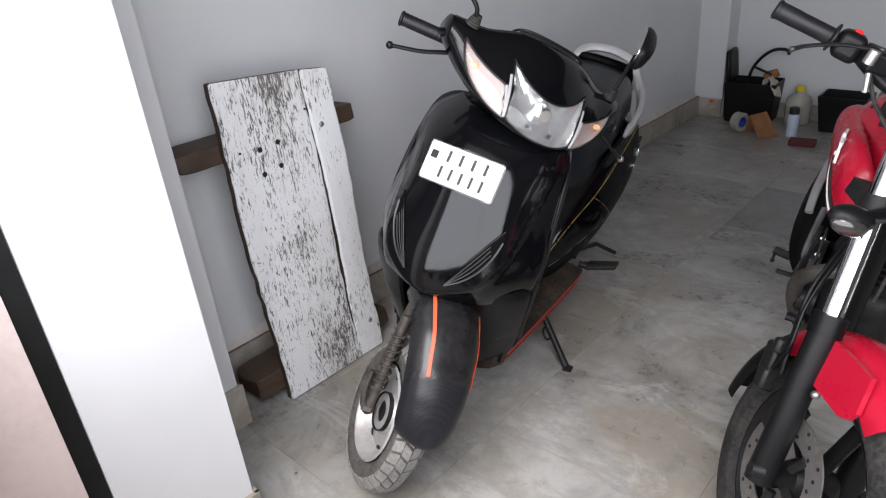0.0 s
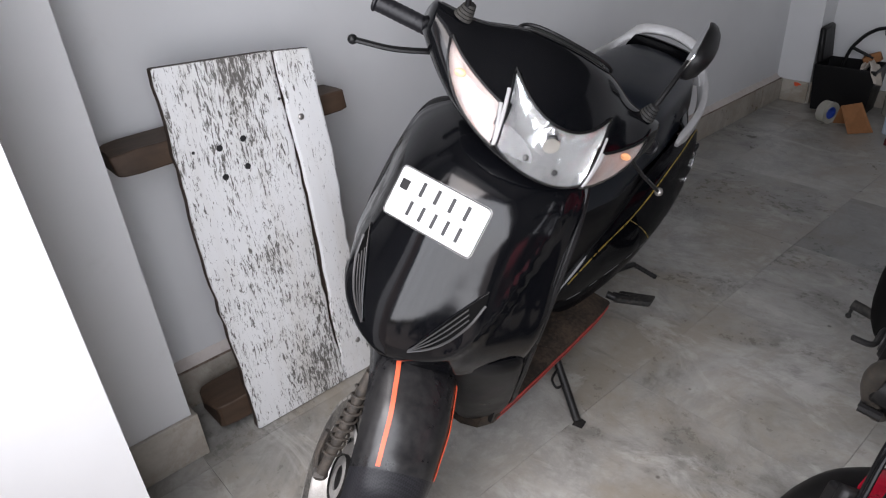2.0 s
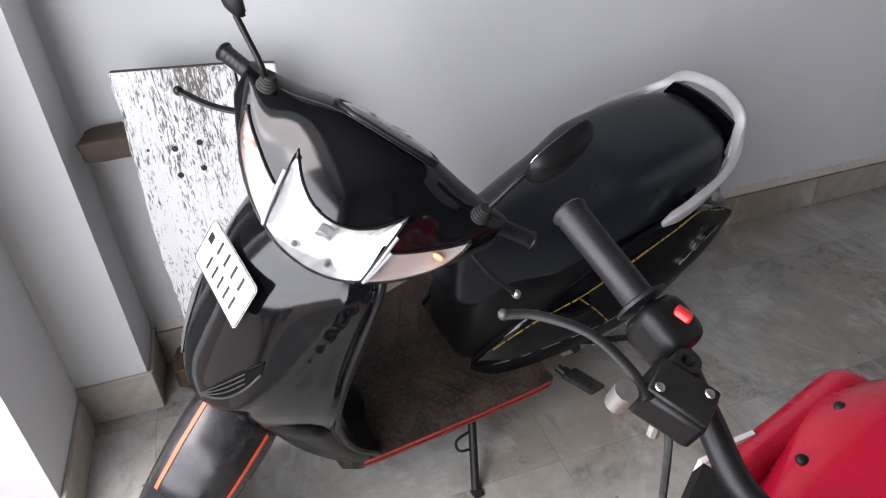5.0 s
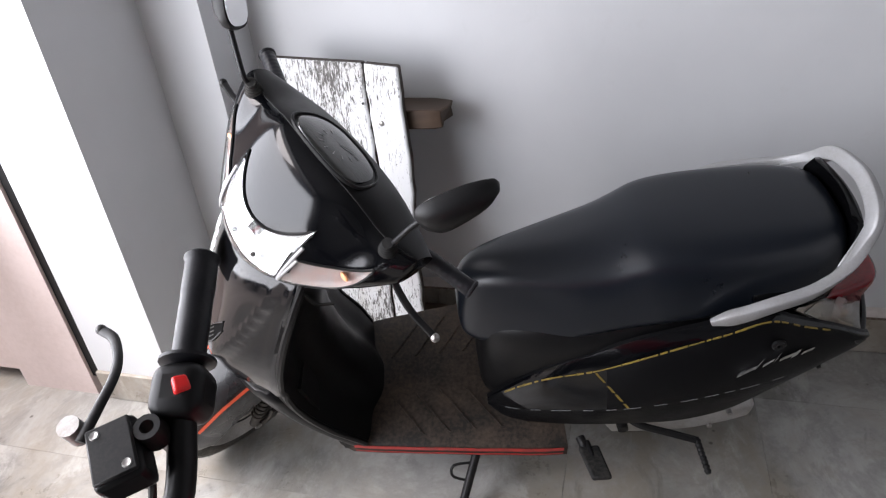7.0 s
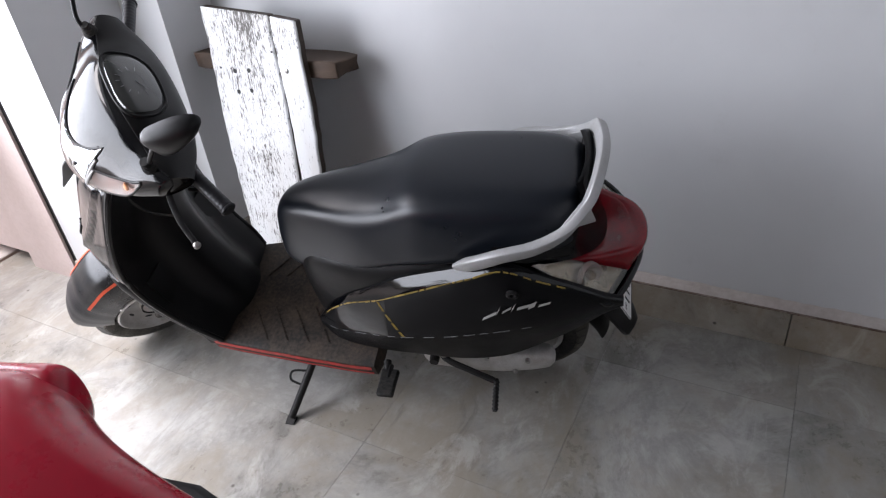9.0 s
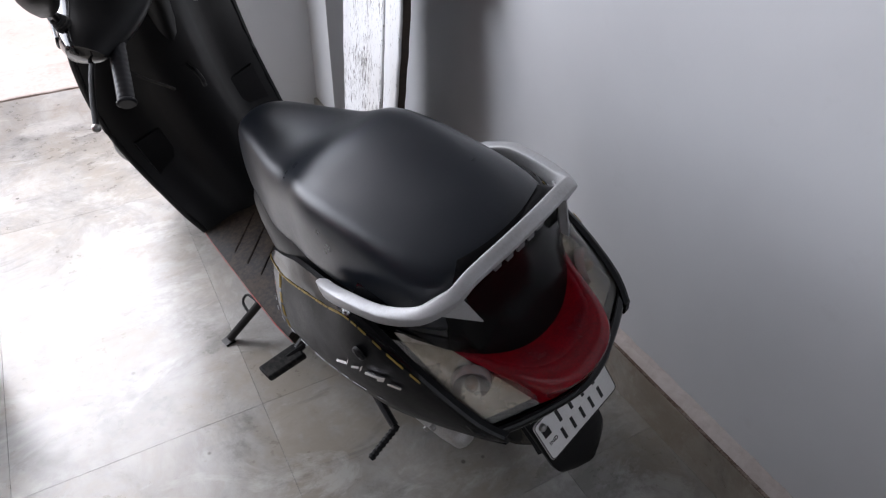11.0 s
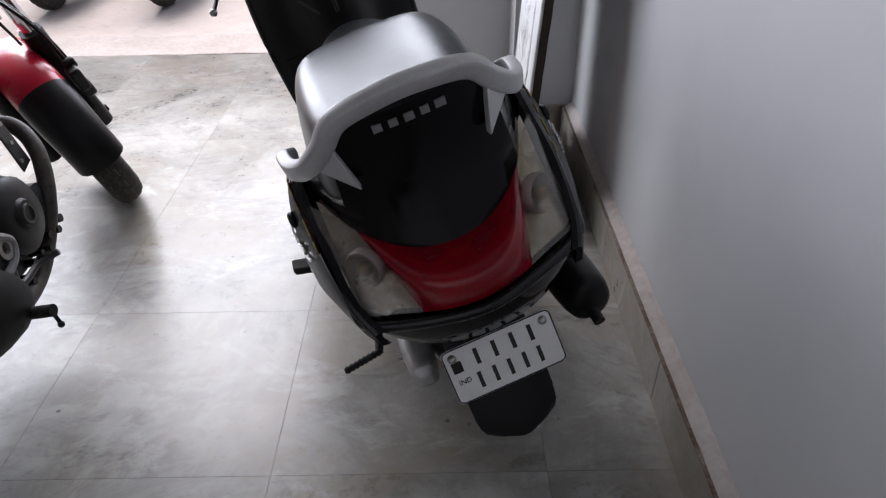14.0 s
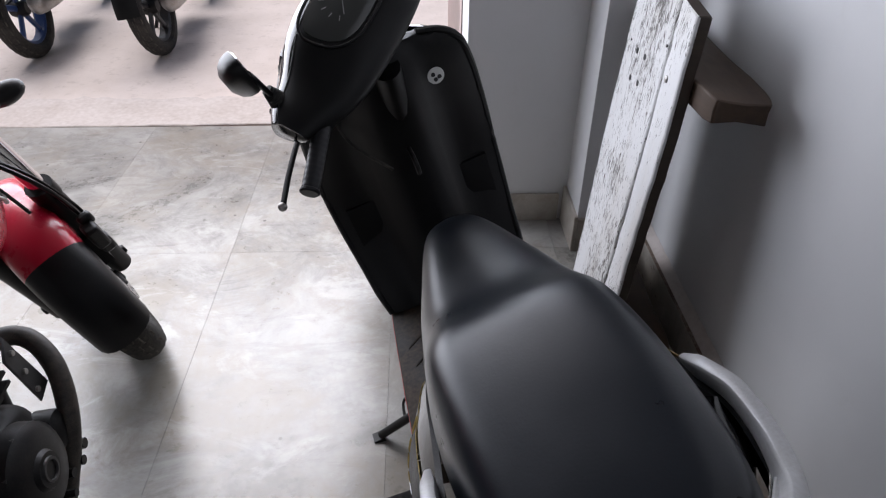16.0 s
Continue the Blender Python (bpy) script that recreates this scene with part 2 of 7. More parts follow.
JOINT = material("floor_joint", (0.17, 0.16, 0.145), 0.9)

GROUND = material("outside_ground", (0.58, 0.51, 0.45), 0.9)
gv = coords(GROUND, space="World")
gc = ramp(GROUND, noise_tex(GROUND, gv, 1.1, 9, 0.7), [(0.3, (0.52, 0.455, 0.41)), (0.7, (0.68, 0.61, 0.57))])
gc = mix(GROUND, ramp(GROUND, noise_tex(GROUND, gv, 14, 8, 0.75), [(0.55, grey(0)), (0.75, grey(0.5))]), gc, (0.25, 0.21, 0.18))
feed(GROUND, "Base Color", gc)
bump(GROUND, noise_tex(GROUND, gv, 30, 8, 0.75), 0.5, 0.01)
CONCRETE = dusty("concrete_strip", (0.58, 0.53, 0.50), 0.85, (0.36, 0.30, 0.26), amount=0.8, scale=3)
RUST = dusty("brown_mortar", (0.11, 0.068, 0.048), 0.9, (0.42, 0.37, 0.32), amount=1.0, scale=11)
EARTH = dusty("red_earth", (0.22, 0.10, 0.065), 0.95, (0.12, 0.06, 0.04), amount=0.8, scale=25)

WHITEWOOD = material("weathered_white_paint", (0.7, 0.7, 0.69), 0.7)
pv = coords(WHITEWOOD, (1.0, 1.0, 0.16))
pf = coords(WHITEWOOD, (1.0, 1.0, 0.45), (0, 18, 0))
fleck = noise_tex(WHITEWOOD, coords(WHITEWOOD, (1, 1, 0.2), (0, 14, 0)), 150, 10, 0.74, 0.7)
fine_fleck = noise_tex(WHITEWOOD, pf, 260, 6, 0.75)
mask = noise_tex(WHITEWOOD, coords(WHITEWOOD, (1.3, 1, 0.55)), 4.6, 6, 0.66)
chip = mix(WHITEWOOD, 0.2, fleck, fine_fleck)
chip2 = mix(WHITEWOOD, 0.27, chip, mask)
across = WHITEWOOD.node_tree.nodes.new("ShaderNodeSeparateXYZ")
WHITEWOOD.node_tree.links.new(coords(WHITEWOOD), across.inputs[0])
worn = ramp(WHITEWOOD, across.outputs[0], [(0.0, grey(0.58)), (0.05, grey(0.47)), (0.13, grey(0.53)), (0.20, grey(0.62)), (0.27, grey(0.57)), (0.315, grey(0.52)), (0.335, grey(0.39)), (0.425, grey(0.45))])
chip2 = mix(WHITEWOOD, 0.20, chip2, worn)
grain = noise_tex(WHITEWOOD, coords(WHITEWOOD, (1, 1, 0.03)), 62, 6, 0.6, 0.3)
split = ramp(WHITEWOOD, mix(WHITEWOOD, 0.25, grain, mask), [(0.655, grey(0)), (0.69, grey(0.85))])
bare = mix(WHITEWOOD, 1.0, ramp(WHITEWOOD, chip2, [(0.526, grey(0)), (0.544, grey(0.9))]), split, "LIGHTEN")
pc = mix(WHITEWOOD, mask, (0.68, 0.69, 0.71), (0.80, 0.80, 0.79))
pc = mix(WHITEWOOD, ramp(WHITEWOOD, noise_tex(WHITEWOOD, pv, 8, 5), [(0.5, grey(0)), (0.8, grey(0.5))]), pc, (0.50, 0.46, 0.40))
pc = mix(WHITEWOOD, ramp(WHITEWOOD, noise_tex(WHITEWOOD, coords(WHITEWOOD, (1, 1, 0.7)), 3.6, 7, 0.7), [(0.54, grey(0)), (0.74, grey(0.4))]), pc, (0.40, 0.36, 0.29))
haze = mix(WHITEWOOD, 1.0, ramp(WHITEWOOD, worn, [(0.5, grey(0)), (0.62, grey(0.3))]), ramp(WHITEWOOD, mask, [(0.42, grey(0)), (0.58, grey(1))]), "MULTIPLY")
pc = mix(WHITEWOOD, haze, pc, (0.36, 0.325, 0.275))
feed(WHITEWOOD, "Base Color", mix(WHITEWOOD, bare, pc, (0.06, 0.052, 0.046)))
bump(WHITEWOOD, chip2, 0.5, 0.002)


def wood(name, a, b, axis=(1, 0.12, 1)):
    m = material(name, a, 0.65)
    v = coords(m, axis)
    g = noise_tex(m, v, 40, 8, 0.65, 0.5)
    c = mix(m, g, a, b)
    feed(m, "Base Color", mix(m, ramp(m, noise_tex(m, coords(m), 9, 5), [(0.5, grey(0)), (0.75, grey(0.6))]), c, tuple(0.35 * x for x in a)))
    bump(m, g, 0.3, 0.002)
    return m


BROWNWOOD = wood("brown_wood", (0.018, 0.012, 0.009), (0.065, 0.042, 0.028))
BATTEN_WOOD = wood("batten_wood", (0.022, 0.0125, 0.0075), (0.095, 0.056, 0.033), (0.1, 1, 1))


# ---------------------------------------------------------------- mesh helpers
def finish(name, bm, mat, parent=None, label="", smooth=True, sharp=40):
    bmesh.ops.recalc_face_normals(bm, faces=bm.faces)
    me = bpy.data.meshes.new(name)
    if smooth:
        for f in bm.faces:
            f.smooth = True
        for e in bm.edges:
            if len(e.link_faces) == 2 and e.calc_face_angle(0) > radians(sharp):
                e.smooth = False
    bm.to_mesh(me)
    bm.free()
    for m in mat if isinstance(mat, (list, tuple)) else [mat]:
        me.materials.append(m)
    ob = new(name, me)
    if parent is not None:
        ob.parent = parent
    if label:
        ob["label"] = label
    return ob


def part(name, bm, mat, parent, label="", **kw):
    return finish(name, bm, mat, parent, label, **kw)


def thing(name, label, category, m=None, group="", kind=""):
    ob = new(name)
    ob.empty_display_size = 0.1
    if m is not None:
        ob.matrix_world = m
    return tagged(ob, label, category, group, kind)


def soften(ob, width=0.004, segments=2, angle=35):
    b = ob.modifiers.new("bevel", "BEVEL")
    b.width, b.segments, b.limit_method, b.angle_limit = width, segments, "ANGLE", radians(angle)
    b.harden_normals = False
    return ob


def round_off(ob, levels=2):
    s = ob.modifiers.new("smooth", "SUBSURF")
    s.levels = s.render_levels = levels
    return ob


def box(x0, x1, y0, y1, z0, z1, bm=None):
    bm = bm or bmesh.new()
    v = [bm.verts.new((x, y, z)) for z in (z0, z1) for x, y in ((x0, y0), (x1, y0), (x1, y1), (x0, y1))]
    for q in ((3, 2, 1, 0), (4, 5, 6, 7), (0, 1, 5, 4), (1, 2, 6, 5), (2, 3, 7, 6), (3, 0, 4, 7)):
        bm.faces.new([v[i] for i in q])
    return bm


def loft(rings, bm=None, caps=True, closed=True):
    bm = bm or bmesh.new()
    rows = [[bm.verts.new(p) for p in r] for r in rings]
    n = len(rows[0])
    for a, b in zip(rows, rows[1:]):
        for i in range(n if closed else n - 1):
            bm.faces.new((a[i], a[(i + 1) % n], b[(i + 1) % n], b[i]))
    if caps:
        bm.faces.new(list(reversed(rows[0])))
        bm.faces.new(rows[-1])
    return bm


def spline(pts, steps=6):
    """A smooth line through the points."""
    p = [Vector(q) for q in pts]
    p = [2 * p[0] - p[1], *p, 2 * p[-1] - p[-2]]
    out = []
    for a, b, c, d in zip(p, p[1:], p[2:], p[3:]):
        for k in range(steps):
            t = k / steps
            out.append(0.5 * (2 * b + (c - a) * t + (2 * a - 5 * b + 4 * c - d) * t * t + (3 * b - a - 3 * c + d) * t ** 3))
    return out + [p[-2]]


def tube(pts, radius, segs=10, bm=None, steps=6, flat=1.0, up=(0, 0, 1), taper=None):
    """A round or flattened rod along a smooth line."""
    line = spline(pts, steps) if len(pts) > 2 else [Vector(q) for q in pts]
    rings, side = [], None
    for i, q in enumerate(line):
        way = (line[min(i + 1, len(line) - 1)] - line[max(i - 1, 0)]).normalized()
        s = way.cross(Vector(up))
        if s.length < 1e-3:
            s = side or way.cross(Vector((1, 0, 0)))
        s.normalize()
        if side and s.dot(side) < 0:
            s = -s
        side = s
        t = s.cross(way)
        f = i / (len(line) - 1)
        r = radius if not taper else radius * (taper[0] + (taper[1] - taper[0]) * f)
        rings.append([q + r * (math.cos(2 * math.pi * k / segs) * s + flat * math.sin(2 * math.pi * k / segs) * t) for k in range(segs)])
    return loft(rings, bm)


def lathe(profile, axis="x", segs=40, bm=None, centre=(0, 0, 0)):
    """Turns a profile of (along, radius) about an axis."""
    c = Vector(centre)
    rings = []
    for k in range(segs):
        a = 2 * math.pi * k / segs
        u, v = math.cos(a), math.sin(a)
        ring = []
        for h, r in profile:
            d = {"x": (h, r * u, r * v), "y": (r * u, h, r * v), "z": (r * u, r * v, h)}[axis]
            ring.append(c + Vector(d))
        rings.append(ring)
    bm = bm or bmesh.new()
    rows = [[bm.verts.new(p) for p in r] for r in rings]
    n = len(profile)
    for i in range(segs):
        a, b = rows[i], rows[(i + 1) % segs]
        for j in range(n - 1):
            bm.faces.new((a[j], a[j + 1], b[j + 1], b[j]))
    bmesh.ops.remove_doubles(bm, verts=bm.verts, dist=1e-5)
    return bm


def rod(a, b, r, segs=12, bm=None, r2=None):
    return tube([a, b], r, segs, bm, taper=None if r2 is None else (1, r2 / r))


def patch(corners, nu=8, nv=8, bulge=0.0, thick=0.008, way=None, bm=None):
    """A bowed panel between four corners, with thickness."""
    a, b, c, d = [Vector(p) for p in corners]
    normal = (b - a).cross(d - a) + (c - b).cross(d - c)
    normal.normalize()
    if way is not None and normal.dot(Vector(way)) < 0:
        normal = -normal
    bm = bm or bmesh.new()
    front, back = [], []
    for j in range(nv + 1):
        fr, br = [], []
        for i in range(nu + 1):
            u, v = i / nu, j / nv
            p = (a * (1 - u) + b * u) * (1 - v) + (d * (1 - u) + c * u) * v
            p = p + normal * bulge * (1 - (2 * u - 1) ** 2) * (1 - (2 * v - 1) ** 2)
            fr.append(bm.verts.new(p)), br.append(bm.verts.new(p - normal * thick))
        front.append(fr), back.append(br)
    for j in range(nv):
        for i in range(nu):
            bm.faces.new((front[j][i], front[j][i + 1], front[j + 1][i + 1], front[j + 1][i]))
            bm.faces.new((back[j][i], back[j + 1][i], back[j + 1][i + 1], back[j][i + 1]))
    rim = [(0, i) for i in range(nu)] + [(j, nu) for j in range(nv)] + [(nv, i) for i in range(nu, 0, -1)] + [(j, 0) for j in range(nv, 0, -1)]
    for (j, i), (l, k) in zip(rim, rim[1:] + rim[:1]):
        bm.faces.new((front[j][i], back[j][i], back[l][k], front[l][k]))
    return bm


def lerp_rows(rows, x):
    """Reads a table of rows, whose first column is the place, at x."""
    if x <= rows[0][0]:
        return rows[0][1:]
    for a, b in zip(rows, rows[1:]):
        if x <= b[0]:
            t = (x - a[0]) / (b[0] - a[0])
            t = t * t * (3 - 2 * t) * 0.35 + t * 0.65
            return tuple(p + (q - p) * t for p, q in zip(a[1:], b[1:]))
    return rows[-1][1:]


def sphere(c, r, bm=None, segs=14, rings=8, squash=(1, 1, 1)):
    bm = bm or bmesh.new()
    m = Matrix.Translation(c) @ Matrix.Diagonal((*(r * s for s in squash), 1))
    bmesh.ops.create_uvsphere(bm, u_segments=segs, v_segments=rings, radius=1, matrix=m)
    return bm


# ---------------------------------------------------------------- the garage
WALL_X, BACK_Y, FRONT_Y, LEFT_X, TOP = 0.945, -3.27, 1.06, -3.6, 2.9


def structure(name, bm, mat, label, category, smooth=False):
    return tagged(finish(name, bm, mat, smooth=smooth), label, category, kind="structure")


structure("wall_east", box(WALL_X, WALL_X + 0.2, BACK_Y - 0.2, FRONT_Y, 0.0, TOP), WALL, "smooth grey-white painted wall beside the scooter", "wall")
structure("wall_back", box(LEFT_X - 0.2, WALL_X, BACK_Y - 0.2, BACK_Y, 0.0, TOP), WALL, "grey-white painted back wall of the garage", "wall")
# Unseen side wall, ceiling and front wall, added dark to hold down bounced light.
structure("wall_west", box(LEFT_X - 0.2, LEFT_X, BACK_Y, 1.75, 0.0, TOP), UNSEEN_DARK, "unseen garage side wall, dark to cut bounced light", "wall")
structure("ceiling", box(LEFT_X - 0.2, WALL_X + 0.2, BACK_Y - 0.2, 1.36, TOP, TOP + 0.15), UNSEEN_DARK, "unseen garage ceiling, dark to cut bounced light", "ceiling")
structure("wall_front_west", box(LEFT_X, -3.1, 1.06, 1.36, 0.0, TOP), UNSEEN_DARK, "unseen wall beside the opening, dark to cut bounced light", "wall")
# Unseen beam, its height chosen for how much sky light gets in.
structure("lintel", box(-3.1, 0.30, 1.06, 1.36, 2.76, TOP), WALL, "unseen white beam over the garage opening, added to bound the light", "beam")

structure("pilaster_front", box(0.70, WALL_X, 0.85, FRONT_Y, 0.0, TOP), WALL, "narrow painted pilaster by the open front", "pilaster")
structure("pier_front", box(0.30, WALL_X + 0.2, FRONT_Y, 1.36, 0.0, TOP), WALL, "white painted pier at the garage opening", "pier")
structure("pilaster_back", box(0.745, WALL_X, BACK_Y, -3.10, 0.0, TOP), WALL, "painted pilaster in the back corner", "pilaster")
structure("shutter_guide", box(0.308, 0.42, 1.362, 1.402, 0.08, TOP), PLASTIC, "black shutter guide channel in the opening", "guide channel")
structure("jamb_outer", box(0.298, 0.62, 1.404, 1.72, 0.0, TOP), PINK, "pinkish plastered outer jamb", "jamb")
structure("wall_outer", box(0.315, 0.62, 1.723, 2.9, 0.06, TOP), PINK, "pinkish plastered wall outside the opening", "wall")


def skirting(name, length, height, m, mat=SKIRT, depth=0.014):
    ob = finish(name, box(0, length, 0, depth, 0, height), mat, smooth=False)
    ob.matrix_world = m
    soften(ob, 0.002, 1)
    return tagged(ob, "veined marble skirting tile along the wall", "skirting", "skirting tiles", "structure")


# along the long wall, one stone at a time
y = 0.833
for length in (0.55, 0.9, 0.72, 0.62, 0.9, 0.5):
    skirting("skirting", length - 0.003, 0.134, pose(WALL_X - 0.040, y, 0, 0, 0, -90), depth=0.040)
    y -= length
skirting("skirting", 0.245, 0.138, pose(0.70, 0.85, 0, 0, 0, 0) @ pose(0, -0.014, 0))
skirting("skirting", 0.224, 0.15, pose(0.686, 1.06, 0, 0, 0, -90))
skirting("skirting", 0.385, 0.12, pose(0.286, 1.046, 0, 0, 0, 0))
skirting("skirting", 0.314, 0.12, pose(0.286, 1.36, 0, 0, 0, -90))
skirting("skirting", 0.158, 0.13, pose(0.745, -3.10, 0, 0, 0, 0))
skirting("skirting", 0.17, 0.13, pose(0.731, -3.10, 0, 0, 0, -90))
for k in range(4):
    skirting("skirting", 0.72, 0.10, pose(0.0 - 0.725 * k, BACK_Y, 0))

structure("skirting_cap", box(WALL_X - 0.0395, WALL_X - 0.031, -3.08, 0.831, 0.1342, 0.1372), RUST, "brown mortar line along the top of the skirting", "mortar line")
rnd, ledge = random.Random(8), []
for k in range(140):
    yy, e, h = -3.08 + 3.911 * k / 139, rnd.uniform(-0.003, 0.003), rnd.uniform(-0.002, 0.003)
    ledge.append([(WALL_X - 0.030 + e, yy, 0.1342), (WALL_X - 0.001, yy, 0.1342), (WALL_X - 0.001, yy, 0.158 + h), (WALL_X - 0.012 + e, yy, 0.147 + h), (WALL_X - 0.027 + e, yy, 0.1362)])
structure("skirting_ledge", loft(ledge), CONCRETE, "rough painted mortar ledge above the skirting", "mortar ledge")
random.seed(21)
splash = [(0.812 + 0.020 * (1 + 0.35 * random.uniform(-1, 1)) * math.cos(a), 0.112 + 0.012 * (1 + 0.4 * random.uniform(-1, 1)) * math.sin(a)) for a in [2 * math.pi * k / 18 for k in range(18)]]
structure("paint_splash", loft([[(x, -3.0985, z) for x, z in splash], [(x, -3.0845, z) for x, z in splash]]), ORANGE_TAPE, "dried orange paint splash on the skirting", "paint splash")

# ---------------------------------------------------------------- outside
structure("ground", box(-40, 40, 2.32, 90, -0.6, -0.03), GROUND, "bare sandy ground in front of the garage", "ground")
rnd, strip = random.Random(5), []
for k in range(116):
    f = k / 115
    a, b, h = rnd.gauss(0, 0.011), rnd.gauss(0, 0.016), rnd.gauss(0, 0.004)
    y0, y1, top = 1.95 + 0.035 * max(0, f - 0.6) * 2.5 + 0.35 * abs(a), 2.292 + 0.03 * f + 0.9 * b, -0.006 + 0.4 * h
    strip.append([(-6 + 6.9 * f, y, z) for y, z in ((y0, -0.3), (y1, -0.3), (y1, top - 0.012), (y1 - 0.012, top), (y0 + 0.006, top), (y0, top - 0.004))])
structure("apron_strip", loft(strip), CONCRETE, "worn concrete strip along the threshold", "strip")
FOLIAGE = dusty("foliage", (0.035, 0.06, 0.022), 0.7, (0.09, 0.11, 0.04), amount=0.8, scale=3)


def far_trees(seed):
    """A row of uneven trees of many small leaf clumps."""
    rnd = random.Random(seed)
    verts, faces = [], []
    x = -24.0
    while x < 20:
        base, crown, y = rnd.uniform(1.2, 2.2), rnd.uniform(1.3, 2.6), 20 + rnd.uniform(-2.5, 2.5)
        for k in range(6):
            a, b = 2 * math.pi * k / 6, 2 * math.pi * (k + 1) / 6
            n = len(verts)
            verts += [(x + 0.16 * math.cos(a), y + 0.16 * math.sin(a), -0.1), (x + 0.16 * math.cos(b), y + 0.16 * math.sin(b), -0.1), (x + 0.07 * math.cos(b), y + 0.07 * math.sin(b), base + crown), (x + 0.07 * math.cos(a), y + 0.07 * math.sin(a), base + crown)]
            faces.append((n, n + 1, n + 2, n + 3))
        blobs = [Vector((x + rnd.gauss(0, 0.55 * crown), y + rnd.gauss(0, 0.5 * crown), base + crown * rnd.uniform(0.5, 1.7))) for _ in range(8)]
        for c in blobs:
            for _ in range(90):
                d = Vector((rnd.gauss(0, 1), rnd.gauss(0, 1), rnd.gauss(0, 0.8)))
                p = c + d.normalized() * crown * 0.42 * rnd.uniform(0.5, 1.05)
                u = Vector((rnd.gauss(0, 1), rnd.gauss(0, 1), rnd.gauss(0, 1))).normalized() * rnd.uniform(0.10, 0.22)
                v = u.cross(Vector((rnd.gauss(0, 1), rnd.gauss(0, 1), 0.3))).normalized() * rnd.uniform(0.06, 0.14)
                n = len(verts)
                verts += [tuple(p - u), tuple(p + v), tuple(p + u), tuple(p - v)]
                faces.append((n, n + 1, n + 2, n + 3))
        x += rnd.uniform(1.6, 4.6)
    me = bpy.data.meshes.new("far_trees")
    me.from_pydata(verts, [], faces)
    me.materials.append(FOLIAGE)
    return tagged(new("far_trees", me), "row of uneven green trees across the open ground", "trees", kind="stuff")


far_trees(12)
structure("earth_gap", box(-6, 2, 1.9, 2.5, -0.6, -0.035), EARTH, "reddish broken earth at the floor's edge", "earth")

# ---------------------------------------------------------------- the wooden panel against the wall
def axes_pose(origin, x, y, z):
    m = Matrix((x, y, z)).transposed().to_4x4()
    m.translation = Vector(origin)
    return m


up_way = (Vector((0.738, 0.69, 1.068)) - Vector((0.668, 0.69, 0.0))).normalized()
out_way = Vector((-up_way.z, 0, up_way.x))
panel = thing("wooden_panel", "weathered white-painted plank panel leaning on the wall", "wooden panel",
              axes_pose((0.668, 0.692, 0.002), (0, -1, 0), out_way, up_way))


def plank(u0, u1, height0, height1, wob):
    """One board of the panel, with a chipped, wavering outline."""
    random.seed(wob)
    rings, n = [], 26
    for k in range(n + 1):
        v = k / n
        a = u0 + 0.005 * math.sin(7 * v + wob) + random.uniform(-0.003, 0.003)
        b = u1 + 0.005 * math.sin(9 * v + 2 * wob) + random.uniform(-0.003, 0.003)
        h0, h1 = v * height0, v * height1
        rings.append([(a, 0, h0), (a + 0.004, 0.005, h0), ((a + b) / 2, 0.006, (h0 + h1) / 2), (b - 0.004, 0.005, h1), (b, 0, h1), (b, -0.03, h1), (a, -0.03, h0)])
    bm = loft(rings)
    for f in bm.faces:
        f.normal_update()
        if abs(f.normal.x) > 0.8 or abs(f.normal.z) > 0.8:
            f.material_index = 1
    return bm


soften(part("plank", plank(0.0, 0.313, 1.072, 1.050, 1), [WHITEWOOD, BROWNWOOD], panel), 0.003, 1)
soften(part("plank", plank(0.320, 0.425, 1.048, 1.036, 4), [WHITEWOOD, BROWNWOOD], panel), 0.003, 1)


# Added dark strip stands in for the shade between the two planks.
part("backing_strip", box(0.295, 0.335, -0.034, -0.012, 0.01, 1.03), BROWNWOOD, panel, "dark strip added as the shade in the gap between planks")


def batten(z0, z1, u0, u1, name="batten"):
    rings = []
    chip = random.Random(int(1000 * z0))
    for u, s in ((u0, 0.84), (u0 + 0.016, 0.95), (u0 + 0.05, 1), (0.06, 1), (0.16, 1.01), (0.27, 0.98), (0.38, 1), (u1 - 0.06, 1), (u1 - 0.025, 0.96), (u1, 0.84)):
        zc, h, yc, d = (z0 + z1) / 2, (z1 - z0) / 2 * s, -0.105, 0.073 * s
        end = 0.009 if u in (u0, u1) else 0.0
        rings.append([(u + chip.uniform(-end, end), yc + a * d + chip.uniform(-0.002, 0.002), zc + b * h + chip.uniform(-0.003, 0.003)) for a, b in ((-1, -1), (0, -1), (1, -1), (1, 0), (1, 1), (0, 1), (-1, 1), (-1, 0))])
    return soften(part(name, loft(rings), BATTEN_WOOD, panel, "rough brown timber batten", sharp=30), 0.004, 2)


batten(0.838, 0.897, -0.125, 0.527)
batten(0.035, 0.115, -0.09, 0.50)
# Dark discs on the surface imitate the shade inside drilled holes.
for u, v in ((0.112, 0.852), (0.178, 0.858), (0.108, 0.776), (0.172, 0.785), (0.045, 0.86), (0.30, 0.93)):
    r = 0.0085 if u > 0.1 and v < 0.9 else 0.004
    part("hole", lathe([(0.0069, 0.0), (0.0069, r), (0.002, r * 1.02)], "y", 12, centre=(u, 0, v)), PLATE_BLACK, panel)
for u, v in ((0.352, 0.868), (0.385, 0.12)):
    part("bolt", sphere((u, 0.006, v), 0.009, squash=(1, 0.5, 1)), STEEL, panel)

# ---------------------------------------------------------------- the black scooter
SCOOTER = pose(0.376, 0.102, 0.0, 0, -16.79, 15.19)
scooter = thing("scooter", "black motor scooter leaning on its side stand, handlebar turned", "scooter", SCOOTER)
